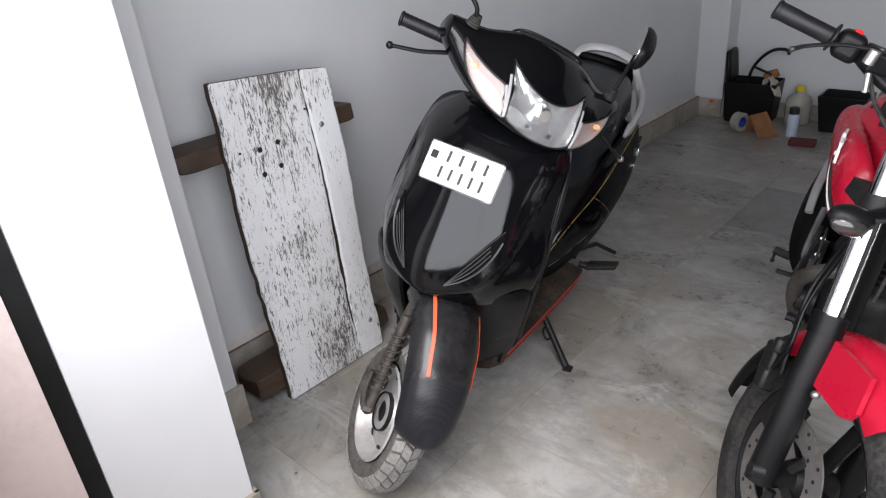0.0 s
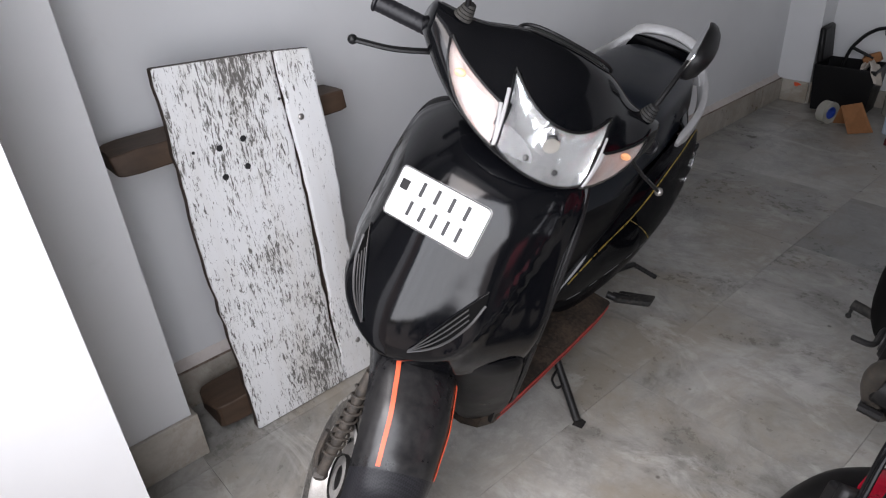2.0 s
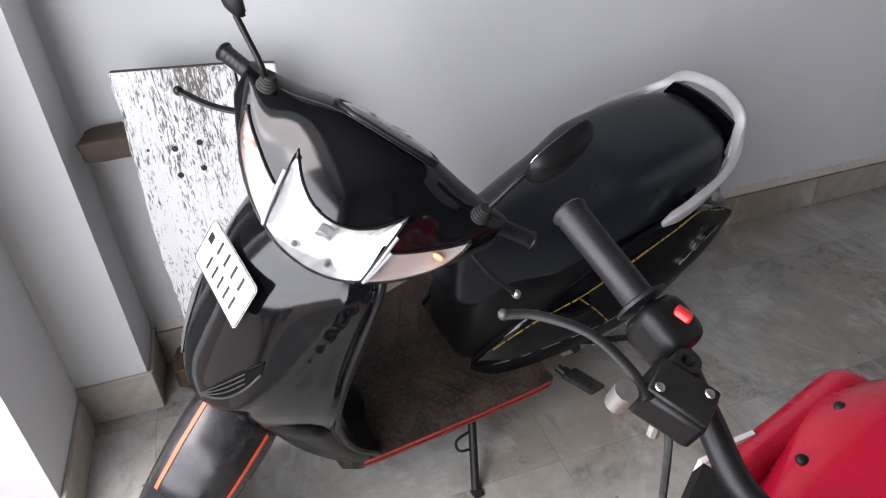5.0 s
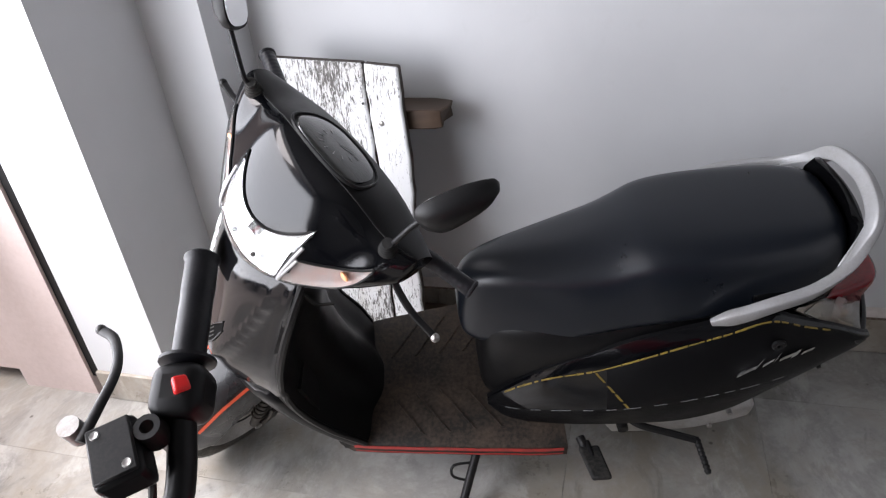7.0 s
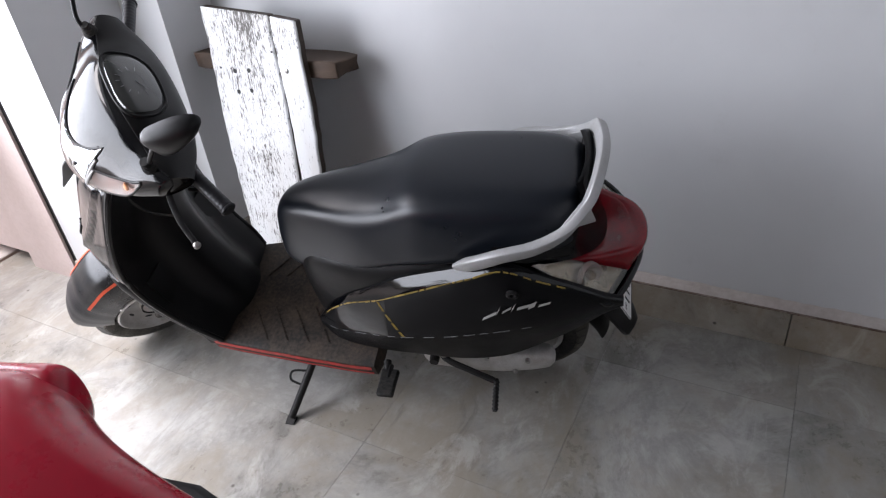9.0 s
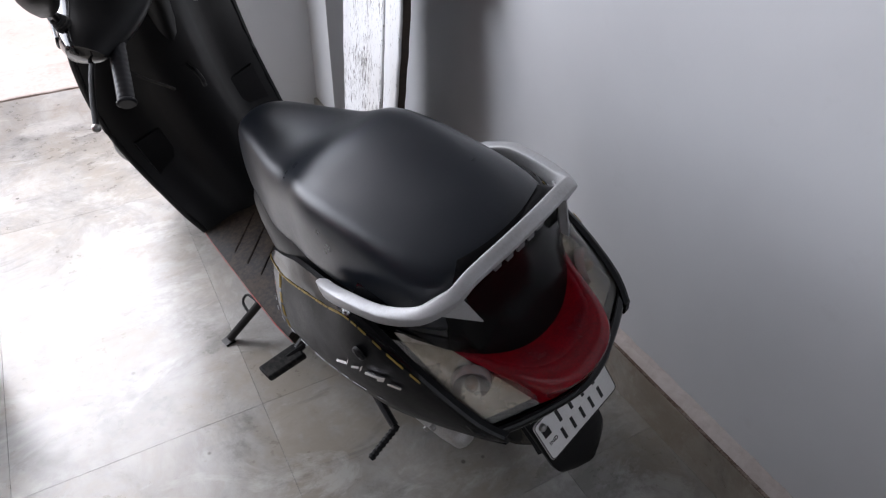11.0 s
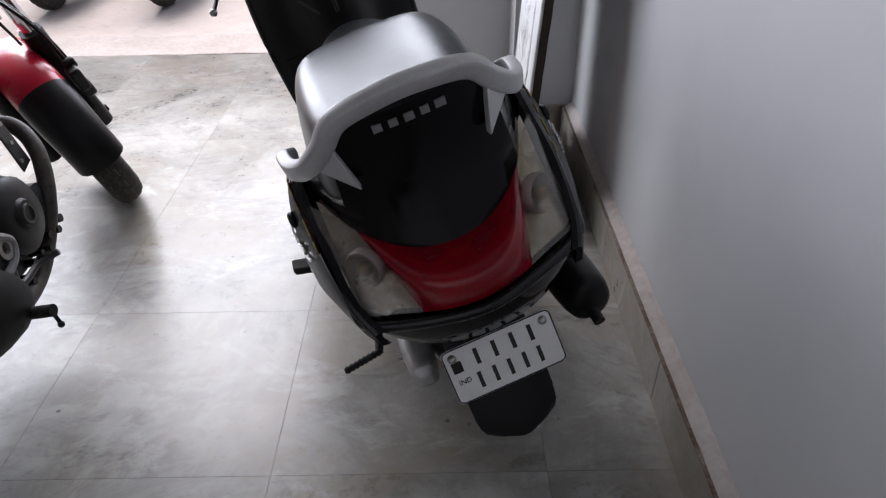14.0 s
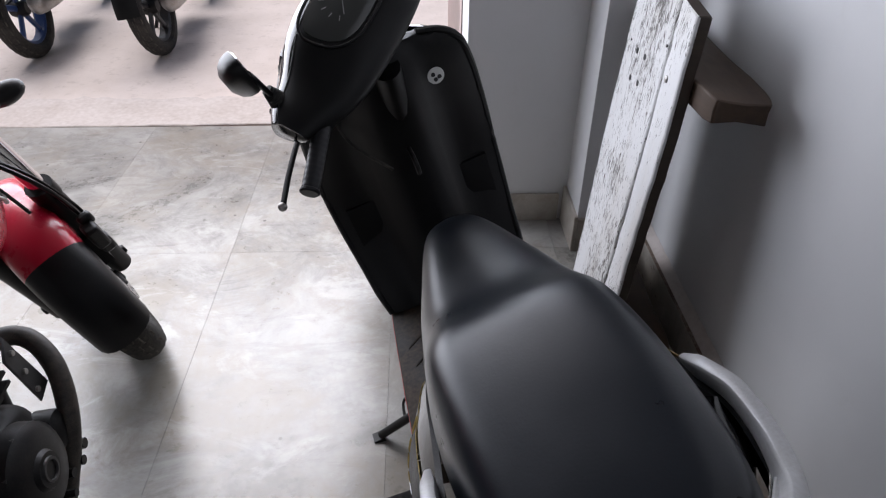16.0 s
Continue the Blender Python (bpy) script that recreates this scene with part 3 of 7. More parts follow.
RAKE, STEER, PIVOT = radians(30), radians(42), Vector((0, 0.62, 0.21))
TURN = Matrix.Translation(PIVOT) @ Matrix.Rotation(STEER, 4, Vector((0, -math.sin(RAKE), math.cos(RAKE)))) @ Matrix.Translation(-PIVOT)


def sp(name, bm, mat, parent=None, label="", steer=False, **kw):
    """A part of the scooter; steer: it turns with the handlebar."""
    if steer:
        bm.transform(TURN @ Matrix.Translation((0.02, 0, 0)) if steer == "bar" else TURN)
    return part(name, bm, mat, parent or scooter, label, **kw)


def half_ring(y, w, z0, z1, p=3.0, n=20, shift=0.0):
    """A full rounded section across the scooter."""
    out = []
    for k in range(n):
        a = 2 * math.pi * k / n
        c, s = math.cos(a), math.sin(a)
        out.append((w * math.copysign(abs(c) ** (2 / p), c), y + shift, (z0 + z1) / 2 + (z1 - z0) / 2 * math.copysign(abs(s) ** (2 / p), s)))
    return out


# seat: station, half width, underside, top
SEAT = [(-0.890, 0.075, 0.80, 0.872), (-0.880, 0.112, 0.755, 0.892), (-0.81, 0.142, 0.735, 0.896), (-0.70, 0.150, 0.715, 0.895),
        (-0.58, 0.155, 0.695, 0.890), (-0.49, 0.148, 0.675, 0.884), (-0.455, 0.141, 0.664, 0.870), (-0.41, 0.135, 0.65, 0.848), (-0.37, 0.131, 0.635, 0.834), (-0.31, 0.124, 0.61, 0.822),
        (-0.24, 0.107, 0.575, 0.810), (-0.16, 0.086, 0.55, 0.798), (-0.10, 0.068, 0.55, 0.780), (-0.065, 0.054, 0.565, 0.752), (-0.047, 0.034, 0.60, 0.71)]


def seat_ring(y, w, z0, z1):
    h = z1 - z0
    r = min(1, max(0, (y + 0.5) / 0.22))
    half = [(0, z1), (0.45 * w, z1 - 0.002 - 0.004 * r), (0.76 * w, z1 - 0.006 - 0.010 * r), (0.93 * w, z1 - 0.020 - 0.018 * r), (1.0 * w + 0.004, z1 - (0.24 + 0.06 * r) * h), (1.0 * w + 0.014, z1 - (0.45 + 0.02 * r) * h), (1.02 * w + 0.023, z0 + 0.26 * h), (1.02 * w + 0.026, z0 + 0.06 * h), (0.5 * w, z0 - 0.004)]
    left = [(-x, y, z) for x, z in reversed(half[1:])]
    return [(x, y, z) for x, z in half] + [(0, y, z0 - 0.004)] + left


round_off(sp("seat", loft([seat_ring(*r) for r in SEAT]), VINYL, label="black vinyl dual seat, its blue tint standing in for sky sheen", sharp=180), 2)

# body under the seat
BODY = [(-0.085, 0.080, 0.34, 0.58), (-0.12, 0.115, 0.32, 0.645), (-0.18, 0.140, 0.315, 0.668), (-0.28, 0.170, 0.31, 0.675), (-0.42, 0.188, 0.305, 0.69),
        (-0.60, 0.186, 0.325, 0.725), (-0.70, 0.170, 0.36, 0.73), (-0.78, 0.145, 0.42, 0.71), (-0.85, 0.130, 0.49, 0.69), (-0.91, 0.095, 0.535, 0.65), (-0.95, 0.065, 0.56, 0.62)]
round_off(sp("rear_body", loft([half_ring(y, w, a - 0.012, b, 4.6) for y, w, a, b in BODY]), PLASTIC, label="matt black rear body under the seat", sharp=180), 1)

# side panels: station, then half width and height of the skirt edge, the lower stripe, the gold line and the lip
PANEL = [(-0.990, 0.168, 0.574, 0.172, 0.580, 0.176, 0.598, 0.170, 0.602), (-0.955, 0.178, 0.556, 0.194, 0.588, 0.195, 0.628, 0.188, 0.633), (-0.872, 0.190, 0.480, 0.225, 0.594, 0.210, 0.682, 0.203, 0.690),
         (-0.793, 0.205, 0.430, 0.248, 0.582, 0.218, 0.719, 0.207, 0.728), (-0.706, 0.222, 0.387, 0.262, 0.566, 0.223, 0.757, 0.207, 0.765), (-0.625, 0.231, 0.370, 0.268, 0.549, 0.224, 0.722, 0.200, 0.740),
         (-0.556, 0.235, 0.366, 0.270, 0.533, 0.222, 0.690, 0.193, 0.712), (-0.438, 0.234, 0.371, 0.264, 0.506, 0.215, 0.627, 0.182, 0.660), (-0.357, 0.227, 0.366, 0.250, 0.483, 0.203, 0.578, 0.177, 0.612),
         (-0.253, 0.203, 0.345, 0.212, 0.430, 0.180, 0.524, 0.164, 0.543), (-0.185, 0.178, 0.326, 0.182, 0.392, 0.160, 0.464, 0.148, 0.475), (-0.145, 0.158, 0.320, 0.157, 0.367, 0.145, 0.415, 0.138, 0.422), (-0.106, 0.130, 0.334, 0.131, 0.350, 0.130, 0.360, 0.126, 0.364)]


def panel_point(y, f, side, out=0.0):
    """A place on a side panel: f is 0 at the skirt, 0.35 at the lower stripe, 0.88 at the gold line, 1 at the lip."""
    rows = [spline_rows(PANEL, y)[k:k + 2] for k in (0, 2, 4, 6)]
    k = 0 if f < 0.35 else 1 if f < 0.88 else 2
    a, b = rows[k], rows[k + 1]
    t = (f - (0, 0.35, 0.88)[k]) / (0.35, 0.53, 0.12)[k]
    swell = (0.004, 0.055 * (rows[2][1] - rows[1][1]), 0.002)[k] * 4 * t * (1 - t)
    return Vector((side * (a[0] + (b[0] - a[0]) * t + swell + out), y, a[1] + (b[1] - a[1]) * t))


def spline_rows(rows, x):
    """Reads a table along a smooth line through its rows."""
    k = max(0, min(len(rows) - 2, sum(r[0] <= x for r in rows) - 1))
    p = [rows[max(0, min(len(rows) - 1, k + d))] for d in (-1, 0, 1, 2)]
    h = p[2][0] - p[1][0]
    t = (x - p[1][0]) / h
    res = []
    for c in range(1, len(rows[0])):
        m1 = (p[2][c] - p[0][c]) / (p[2][0] - p[0][0]) * h
        m2 = (p[3][c] - p[1][c]) / (p[3][0] - p[1][0]) * h
        res.append((2 * t ** 3 - 3 * t ** 2 + 1) * p[1][c] + (t ** 3 - 2 * t ** 2 + t) * m1 + (3 * t ** 2 - 2 * t ** 3) * p[2][c] + (t ** 3 - t ** 2) * m2)
    return res


def side_panel(side):
    rings, fs = [], [0, 0.12, 0.24, 0.35, 0.45, 0.55, 0.66, 0.77, 0.88, 0.94, 1.0]
    n = 48
    for k in range(n + 1):
        y = -0.99 + k * (0.884 / n)
        outer = [panel_point(y, f, side) for f in fs]
        inner = [panel_point(y, f, side, -0.010) for f in reversed(fs)]
        rings.append(outer + inner)
    bm = loft(rings)
    per = 2 * len(fs)
    for k, f in enumerate(bm.faces):
        glossy = k < n * per and (k % per in (8, 9) or (k % per in (3, 4, 5, 6, 7) and k // per > 0.68 * n))
        f.material_index = 0 if glossy else 1
    return sp("side_panel", bm, [PAINT, CARBON_SIDE], label="black side panel with gold pinstripes", sharp=24)


def ribbon(places, width_way, width, lift_way, thick=0.0014):
    """A thin strip of tape along a line of places."""
    rings = []
    for p in places:
        w, l = Vector(width_way) * width / 2, Vector(lift_way) * thick
        rings.append([p - w, p + w, p + w + l, p - w + l])
    return loft(rings)


for side in (-1, 1):
    sidepanel = side_panel(side)
    random.seed(5)
    y = -0.15
    while y > -0.70:
        step = random.uniform(0.008, 0.036)
        places = [panel_point(t, 0.885, side, 0.0005) for t in np.linspace(y, max(y - step, -0.706), 4)]
        part("gold_pinstripe", ribbon(places, (side * -0.35, 0, 0.93), 0.0046 * random.uniform(0.5, 1.1), (side, 0, 0.35)), GOLD_TAPE, sidepanel)
        y -= step + random.uniform(0.001, 0.007)
    y = -0.712
    while y > -0.86:
        step = random.uniform(0.012, 0.035)
        places = [panel_point(t, 0.885, side, 0.0005) for t in np.linspace(y, y - step, 4)]
        part("gold_pinstripe", ribbon(places, (side * -0.35, 0, 0.93), 0.004, (side, 0, 0.35)), GOLD_TAPE, sidepanel)
        y -= step + random.uniform(0.004, 0.014)
    for a, b in ((0.87, 0.74), (0.69, 0.60), (0.57, 0.47), (0.43, 0.36)):
        places = [panel_point(-0.358 - 0.138 * (0.88 - f), f, side, 0.0006) for f in np.linspace(a, b, 4)]
        part("gold_pinstripe", ribbon(places, (0, 1, 0.2), 0.0065, (side, 0, 0)), GOLD_TAPE, sidepanel)
    y = -0.15
    while y > -0.78:
        step = random.uniform(0.02, 0.05)
        places = [panel_point(t, 0.35, side, 0.0008) for t in np.linspace(y, y - step, 4)]
        part("gold_pinstripe", ribbon(places, (0, 0, 1), 0.0013, (side, 0, 0)), VENT_GREY, sidepanel)
        y -= step + random.uniform(0.01, 0.03)
    p = panel_point(-0.731, 0.72, side, 0.003)
    part("lock_plug", lathe([(-0.004, 0.0), (-0.004, 0.005), (0.004, 0.006), (0.005, 0.011), (0.002, 0.015), (-0.004, 0.015)], "x", 24, centre=p) if side > 0
         else lathe([(0.004, 0.0), (0.004, 0.005), (-0.004, 0.006), (-0.005, 0.011), (-0.002, 0.015), (0.004, 0.015)], "x", 24, centre=p), CAST, sidepanel, "grey round seat lock plug")
    # chrome model badge as plain slanted strokes
    for k, (dy, w, h, dz) in enumerate(((0.0, 0.036, 0.010, 0), (0.033, 0.008, 0.020, 0.004), (0.045, 0.022, 0.009, 0.0), (0.066, 0.008, 0.018, 0.003), (0.077, 0.030, 0.010, 0.002), (0.102, 0.016, 0.017, 0.003), (0.122, 0.028, 0.008, 0.003))):
        y0 = -0.655 - 1.12 * dy
        places = [panel_point(y0 - t * w, 0.53 + 0.10 * dy / 0.12 + dz * 2.4 + 0.04 * t, side, 0.002) for t in np.linspace(0, 1, 3)]
        rise = (panel_point(y0, 0.66, side) - panel_point(y0, 0.54, side)).normalized()
        part("badge", ribbon(places, (rise + Vector((0, -0.35, 0))).normalized(), h * 1.15, (side, 0, 0.2), 0.003), CHROME, sidepanel)

# floorboard with red edge tape
FLOOR = [(-0.30, 0.260), (-0.24, 0.258), (-0.10, 0.243), (0.05, 0.225), (0.18, 0.209), (0.27, 0.195), (0.31, 0.17)]
rings = []
for y, w in FLOOR:
    t = 0.318 - 0.045 * (y + 0.30)
    rings.append([(-w, y, t), (-w + 0.008, y, t + 0.006), (0, y, t + 0.004), (w - 0.008, y, t + 0.006), (w, y, t), (w - 0.004, y, t - 0.052), (w - 0.05, y, t - 0.075), (-w + 0.05, y, t - 0.075), (-w + 0.004, y, t - 0.052)])
floorboard = sp("floorboard", loft(rings), DIRTY, label="dusty black plastic footboard")
for side in (-1, 1):
    for dz, wd in ((-0.010, 0.014), (-0.040, 0.005)):
        places = [Vector((side * (lerp_rows(FLOOR, y)[0] + 0.0008 - (0.003 if dz < -0.03 else 0)), y, 0.318 - 0.045 * (y + 0.30) + dz)) for y in np.linspace(-0.29, 0.262, 14)]
        part("red_edge_tape", ribbon(places, (0, 0, 1), wd, (side, 0, 0)), RED_TAPE, floorboard, "red reflective tape")
for k in range(6):
    for side in (-1, 1):
        y0, y1 = 0.16 - 0.07 * k, 0.07 - 0.07 * k
        part("mat_rib", ribbon([Vector((side * (0.06 + 0.13 * f), y0 + (y1 - y0) * f, 0.3225 - 0.045 * (y0 + (y1 - y0) * f + 0.3))) for f in np.linspace(0, 1, 4)], (0, 1, 0), 0.006, (0, 0, 1), 0.003), DIRTY, floorboard)

# apron: height, half width, rim station, centre station
APRON = [(0.600, 0.226, 0.372, 0.560), (0.625, 0.236, 0.374, 0.578), (0.68, 0.238, 0.370, 0.566), (0.75, 0.232, 0.352, 0.540), (0.83, 0.222, 0.318, 0.502), (0.90, 0.212, 0.288, 0.462), (0.955, 0.198, 0.262, 0.424), (0.99, 0.178, 0.248, 0.386), (1.012, 0.150, 0.244, 0.352), (1.02, 0.12, 0.246, 0.33)]


APRON_FIT = [np.polyfit([r[0] for r in APRON], [r[k] for r in APRON], 5) for k in (1, 2, 3)]
RIDGE_U, RIDGE_Z = (0, 0.10, 0.34, 0.55, 0.72, 0.82, 0.88, 1), (0.606, 0.612, 0.640, 0.690, 0.770, 0.860, 0.95, 1.1)
RIDGE_FIT = np.polyfit(RIDGE_U, RIDGE_Z, 4)


def apron_point(u, z, out=0.0):
    """A place on the apron: u runs from -1 (left rim) to 1."""
    w, yr, yf = (float(np.polyval(c, z)) for c in APRON_FIT)
    f = 1 - abs(u) ** 1.85
    ridge = 0.011 * math.exp(-((abs(u) - 0.56) / 0.13) ** 2) * max(0, min(1, (0.95 - z) / 0.2))
    line = float(np.polyval(RIDGE_FIT, abs(u)))
    d = z - line
    fold = 0.011 * math.exp(-max(0, d) / 0.020) - 0.021 / (1 + math.exp(d / 0.004)) if abs(u) < 0.97 else 0
    y = yr + (yf - yr) * f + ridge + fold * min(1, (1 - abs(u)) / 0.12)
    x = w * math.sin(u * math.pi / 2) * 0.35 + w * u * 0.65
    return Vector((x, y + out, z + 0.02 * (1 - abs(u)) * 0))


rings = []
for z in np.linspace(0.600, 1.02, 71):
    us = np.linspace(-1, 1, 65)
    front = [apron_point(u, z) for u in us]
    back = [p + Vector((0, -0.014, 0)) for p in reversed(front)]
    rings.append(front + back)
apron = sp("front_apron", loft(rings), PAINT, label="glossy black front apron reflecting the open door", sharp=60)

# lower side cheeks below the nose, down to the floorboard
LOW = [(0.235, 0.168, 0.235, 0.30), (0.26, 0.192, 0.238, 0.335), (0.33, 0.208, 0.255, 0.375), (0.43, 0.222, 0.312, 0.43), (0.53, 0.232, 0.352, 0.47), (0.60, 0.234, 0.372, 0.50), (0.635, 0.232, 0.372, 0.51)]
for side in (-1, 1):
    rings = []
    for z, w, yr, yf in LOW:
        xi = 0.10 + 0.02 * (0.63 - z)
        outer = [(side * w, yr, z), (side * (w + 0.004), yr + 0.02, z), (side * (w - 0.012), yr + 0.4 * (yf - yr), z), (side * (0.55 * w + 0.45 * xi), yr + 0.85 * (yf - yr), z), (side * xi, yf, z)]
        inner = [(x * 0.93, y - 0.016, zz) for x, y, zz in reversed(outer)]
        rings.append(outer + inner)
    round_off(sp("lower_cowl", loft(rings), SATIN, label="dusty black lower cowl beside the front wheel"), 1)
sp("wheel_well", loft([[(-0.19, 0.27, 0.26), (0.19, 0.27, 0.26), (0.19, 0.29, 0.26), (-0.19, 0.29, 0.26)], [(-0.2, 0.33, 0.6), (0.2, 0.33, 0.6), (0.2, 0.35, 0.6), (-0.2, 0.35, 0.6)]]), PLASTIC)

# leg shield, on the rider's side
SHIELD = [(0.30, 0.196, 0.235), (0.36, 0.208, 0.262), (0.43, 0.216, 0.306), (0.53, 0.226, 0.345), (0.62, 0.230, 0.362), (0.70, 0.230, 0.357), (0.80, 0.222, 0.325), (0.90, 0.208, 0.280), (0.97, 0.188, 0.247), (1.005, 0.150, 0.240), (1.018, 0.10, 0.242)]
rings = []
for z, w, yr in SHIELD:
    us = np.linspace(-1, 1, 21)
    tun = 0.05 * math.exp(-((z - 0.62) / 0.30) ** 2) + 0.015
    back = [Vector((w * u * 1.012, yr - 0.012 - tun * math.exp(-(u / 0.42) ** 4) - 0.010 * (1 - u ** 8), z)) for u in us]
    rings.append(back + [p + Vector((0, 0.022 + (0.02 if abs(p.x) < 0.9 * w else 0), 0)) for p in reversed(back)])
legshield = sp("leg_shield", loft(rings), PLASTIC, label="matt black inner leg shield")
part("round_sticker", lathe([(0, 0.0), (0, 0.019), (0.0015, 0.02)], "y", 24, centre=(0.118, 0.236, 0.905)), WHITE_GLOSS, legshield, "small round white sticker")
for dx, dz in ((-0.006, 0.005), (0.007, -0.004), (-0.003, -0.008)):
    part("sticker_mark", lathe([(-0.001, 0.0), (-0.001, 0.005), (0.0006, 0.005)], "y", 12, centre=(0.118 + dx, 0.2355, 0.905 + dz)), PLATE_BLACK, legshield)
part("bag_hook", tube([(0, 0.20, 0.78), (0, 0.165, 0.775), (0, 0.15, 0.755), (0, 0.155, 0.735)], 0.006, 8), PLASTIC, legshield)
for side in (-1, 1):
    pts = [(side * (w * 1.012 + 0.001), yr - 0.008, z) for z, w, yr in SHIELD]
    part("rim_trim", tube(pts, 0.009, 8, steps=4), PLASTIC, legshield)

# silver-edged air vents on both cheeks of the apron
for side in (-1, 1):
    low = ((0.20, 0.662), (0.32, 0.680), (0.42, 0.704), (0.52, 0.742), (0.58, 0.780))
    high = ((0.205, 0.668), (0.28, 0.706), (0.37, 0.744), (0.47, 0.778), (0.57, 0.806))
    lo, hi = [apron_point(side * u, z, 0.003) for u, z in low], [apron_point(side * u, z, 0.003) for u, z in high]
    back = [[a + Vector((0, -0.001, 0)), b + Vector((0, -0.001, 0)), b + Vector((0, -0.006, 0)), a + Vector((0, -0.006, 0))] for a, b in zip(spline(lo, 4), spline(hi, 4))]
    # Black patch on the apron surface imitates the vent's shaded depth.
    part("vent_recess", loft(back), VENT_SHADE, apron, "black patch painted as the shaded recess of the air vent")
    part("vent_frame", tube(lo, 0.0030, 8, steps=5, flat=0.6), ALLOY_DARK, apron, "grey frame of the air vent")
    part("vent_frame", tube(hi, 0.0022, 8, steps=5, flat=0.6), PAINT, apron)
    for f in (0.3, 0.55, 0.8):
        pts = [a.lerp(b, f) + Vector((0, 0.001, 0)) for a, b in zip(lo, hi)][:-1]
        part("vent_slat", tube(pts, 0.0015, 6, steps=4), ALLOY_DARK, apron)


def number_plate(name, m, parent, frame_mat):
    """A white plate with two rows of dark bars for its writing."""
    bm = bmesh.new()
    w, h, r = 0.1, 0.05, 0.010
    outline = []
    for cx, cz, a0 in ((w - r, h - r, 0), (-w + r, h - r, 90), (-w + r, -h + r, 180), (w - r, -h + r, 270)):
        outline += [(cx + r * math.cos(radians(a0 + a)), cz + r * math.sin(radians(a0 + a))) for a in (0, 30, 60, 90)]
    loft([[(x, 0, z) for x, z in outline], [(x, 0.0025, z) for x, z in outline]], bm)
    bm.transform(m)
    ob = part(name, bm, PLATE_WHITE, parent, "white number plate with two rows of black marks")
    rim = tube([(x * 0.985, 0.0026, z * 0.97) for x, z in outline + outline[:1]], 0.0012, 5, steps=1)
    rim.transform(m)
    part("plate_border", rim, frame_mat, ob)
    marks = [(-0.042 + 0.033 * k, 0.022, 0.0075) for k in range(4)] + [(-0.050 + 0.0275 * k, -0.020, 0.007) for k in range(5)]
    for x, z, bw in marks:
        b = box(-bw / 2, bw / 2, 0.0025, 0.0034, -0.0145, 0.0145)
        b.transform(m @ Matrix.Translation((-x, 0, z)))
        part("mark_bar", b, PLATE_BLACK, ob)
    tagx = 0.080
    b = box(tagx - 0.009, tagx + 0.009, 0.0025, 0.0032, 0.006, 0.026)
    b.transform(m)
    part("plate_seal", b, CAST, ob)
    return ob


down = Vector((0, 0.0545, -0.0835)).normalized()
fm = axes_pose((0.0, 0.462, 0.919), (1, 0, 0), Vector((1, 0, 0)).cross(-down) * -1, -down)
number_plate("number_plate", fm, scooter, PLATE_BLACK)
sp("plate_bracket", box(-0.06, 0.06, 0.40, 0.435, 0.90, 0.925), PLASTIC)

# tail: red lamp between two clear lenses, black cowl above
TAIL_A, TAIL_B, TAIL_C, TAIL_D = (0.199, -0.788, 0.743), (0.191, -0.955, 0.620), (0.091, -1.000, 0.616), (0.143, -0.858, 0.716)


def tail_top(u, out=0.0):
    """The upper edge of the red lamp, dipping in the middle."""
    f = 1 - abs(u) ** 2.2
    return Vector((0.143 * u, -0.858 - 0.077 * f - out, 0.714 - 0.040 * f))


rings = []
for k in range(11):
    v = k / 10
    row = []
    for u in np.linspace(-1, 1, 21):
        low = Vector((0.091 * u, -1.000 - 0.026 * (1 - u * u), 0.616))
        p = low.lerp(tail_top(u), v) + Vector((0, -0.056, 0.034)) * math.sin(math.pi * v) * (1 - u ** 6)
        row.append(p)
    rings.append(row + [p + Vector((0, 0.015, 0)) for p in reversed(row)])
tail = sp("tail_lamp", loft(rings), RED_LENS, label="deep red tail lamp lens", sharp=60)
part("reflex_dot", sphere((0.010, -0.990, 0.660), 0.011, squash=(1, 0.6, 1)), PLATE_BLACK, tail)
for side in (-1, 1):
    q = [(side * x, y, z) for x, y, z in (TAIL_A, TAIL_B, TAIL_C, TAIL_D)]
    sp("lamp_housing", patch([Vector(p) + Vector((-side * 0.012, 0.012, -0.004)) for p in q], 6, 6, 0.004, 0.006, (side, -1, 0.2)), SMOKY_BACK, label="smoky silver lamp housing")
    lens = sp("indicator_lens", patch(q, 8, 8, 0.016, 0.004, (side, -1, 0.2)), DUSTY_CLEAR, label="yellowed clear indicator lens", sharp=60)
    lens.visible_shadow = False
    turn_out = Vector((side * 0.62, -0.74, 0.26)).to_track_quat("Y", "Z").to_matrix().to_4x4()
    seat_at = Matrix.Translation((side * 0.150, -0.905, 0.666)) @ turn_out
    cup = lathe([(-0.008, 0.0), (-0.006, 0.012), (0.004, 0.022), (0.010, 0.031), (0.006, 0.034), (-0.006, 0.034)], "y", 28)
    cup.transform(seat_at)
    part("bulb_cup", cup, INDICATOR_BACK, lens, "dull silver bulb cup")
    bulb = sphere((0, 0.004, 0), 0.012, squash=(1, 1.2, 1))
    bulb.transform(seat_at)
    part("bulb", bulb, BULB_BROWN, lens, "brown bulb")
lip = [(-0.194, -0.930, 0.624), (-0.180, -0.962, 0.602), (-0.10, -1.003, 0.601), (0, -1.028, 0.601), (0.10, -1.003, 0.601), (0.180, -0.962, 0.602), (0.194, -0.930, 0.624)]
sp("tail_lip", tube(lip, 0.011, 10, flat=1.0), PAINT, label="black lip under the tail lamp")
under = []
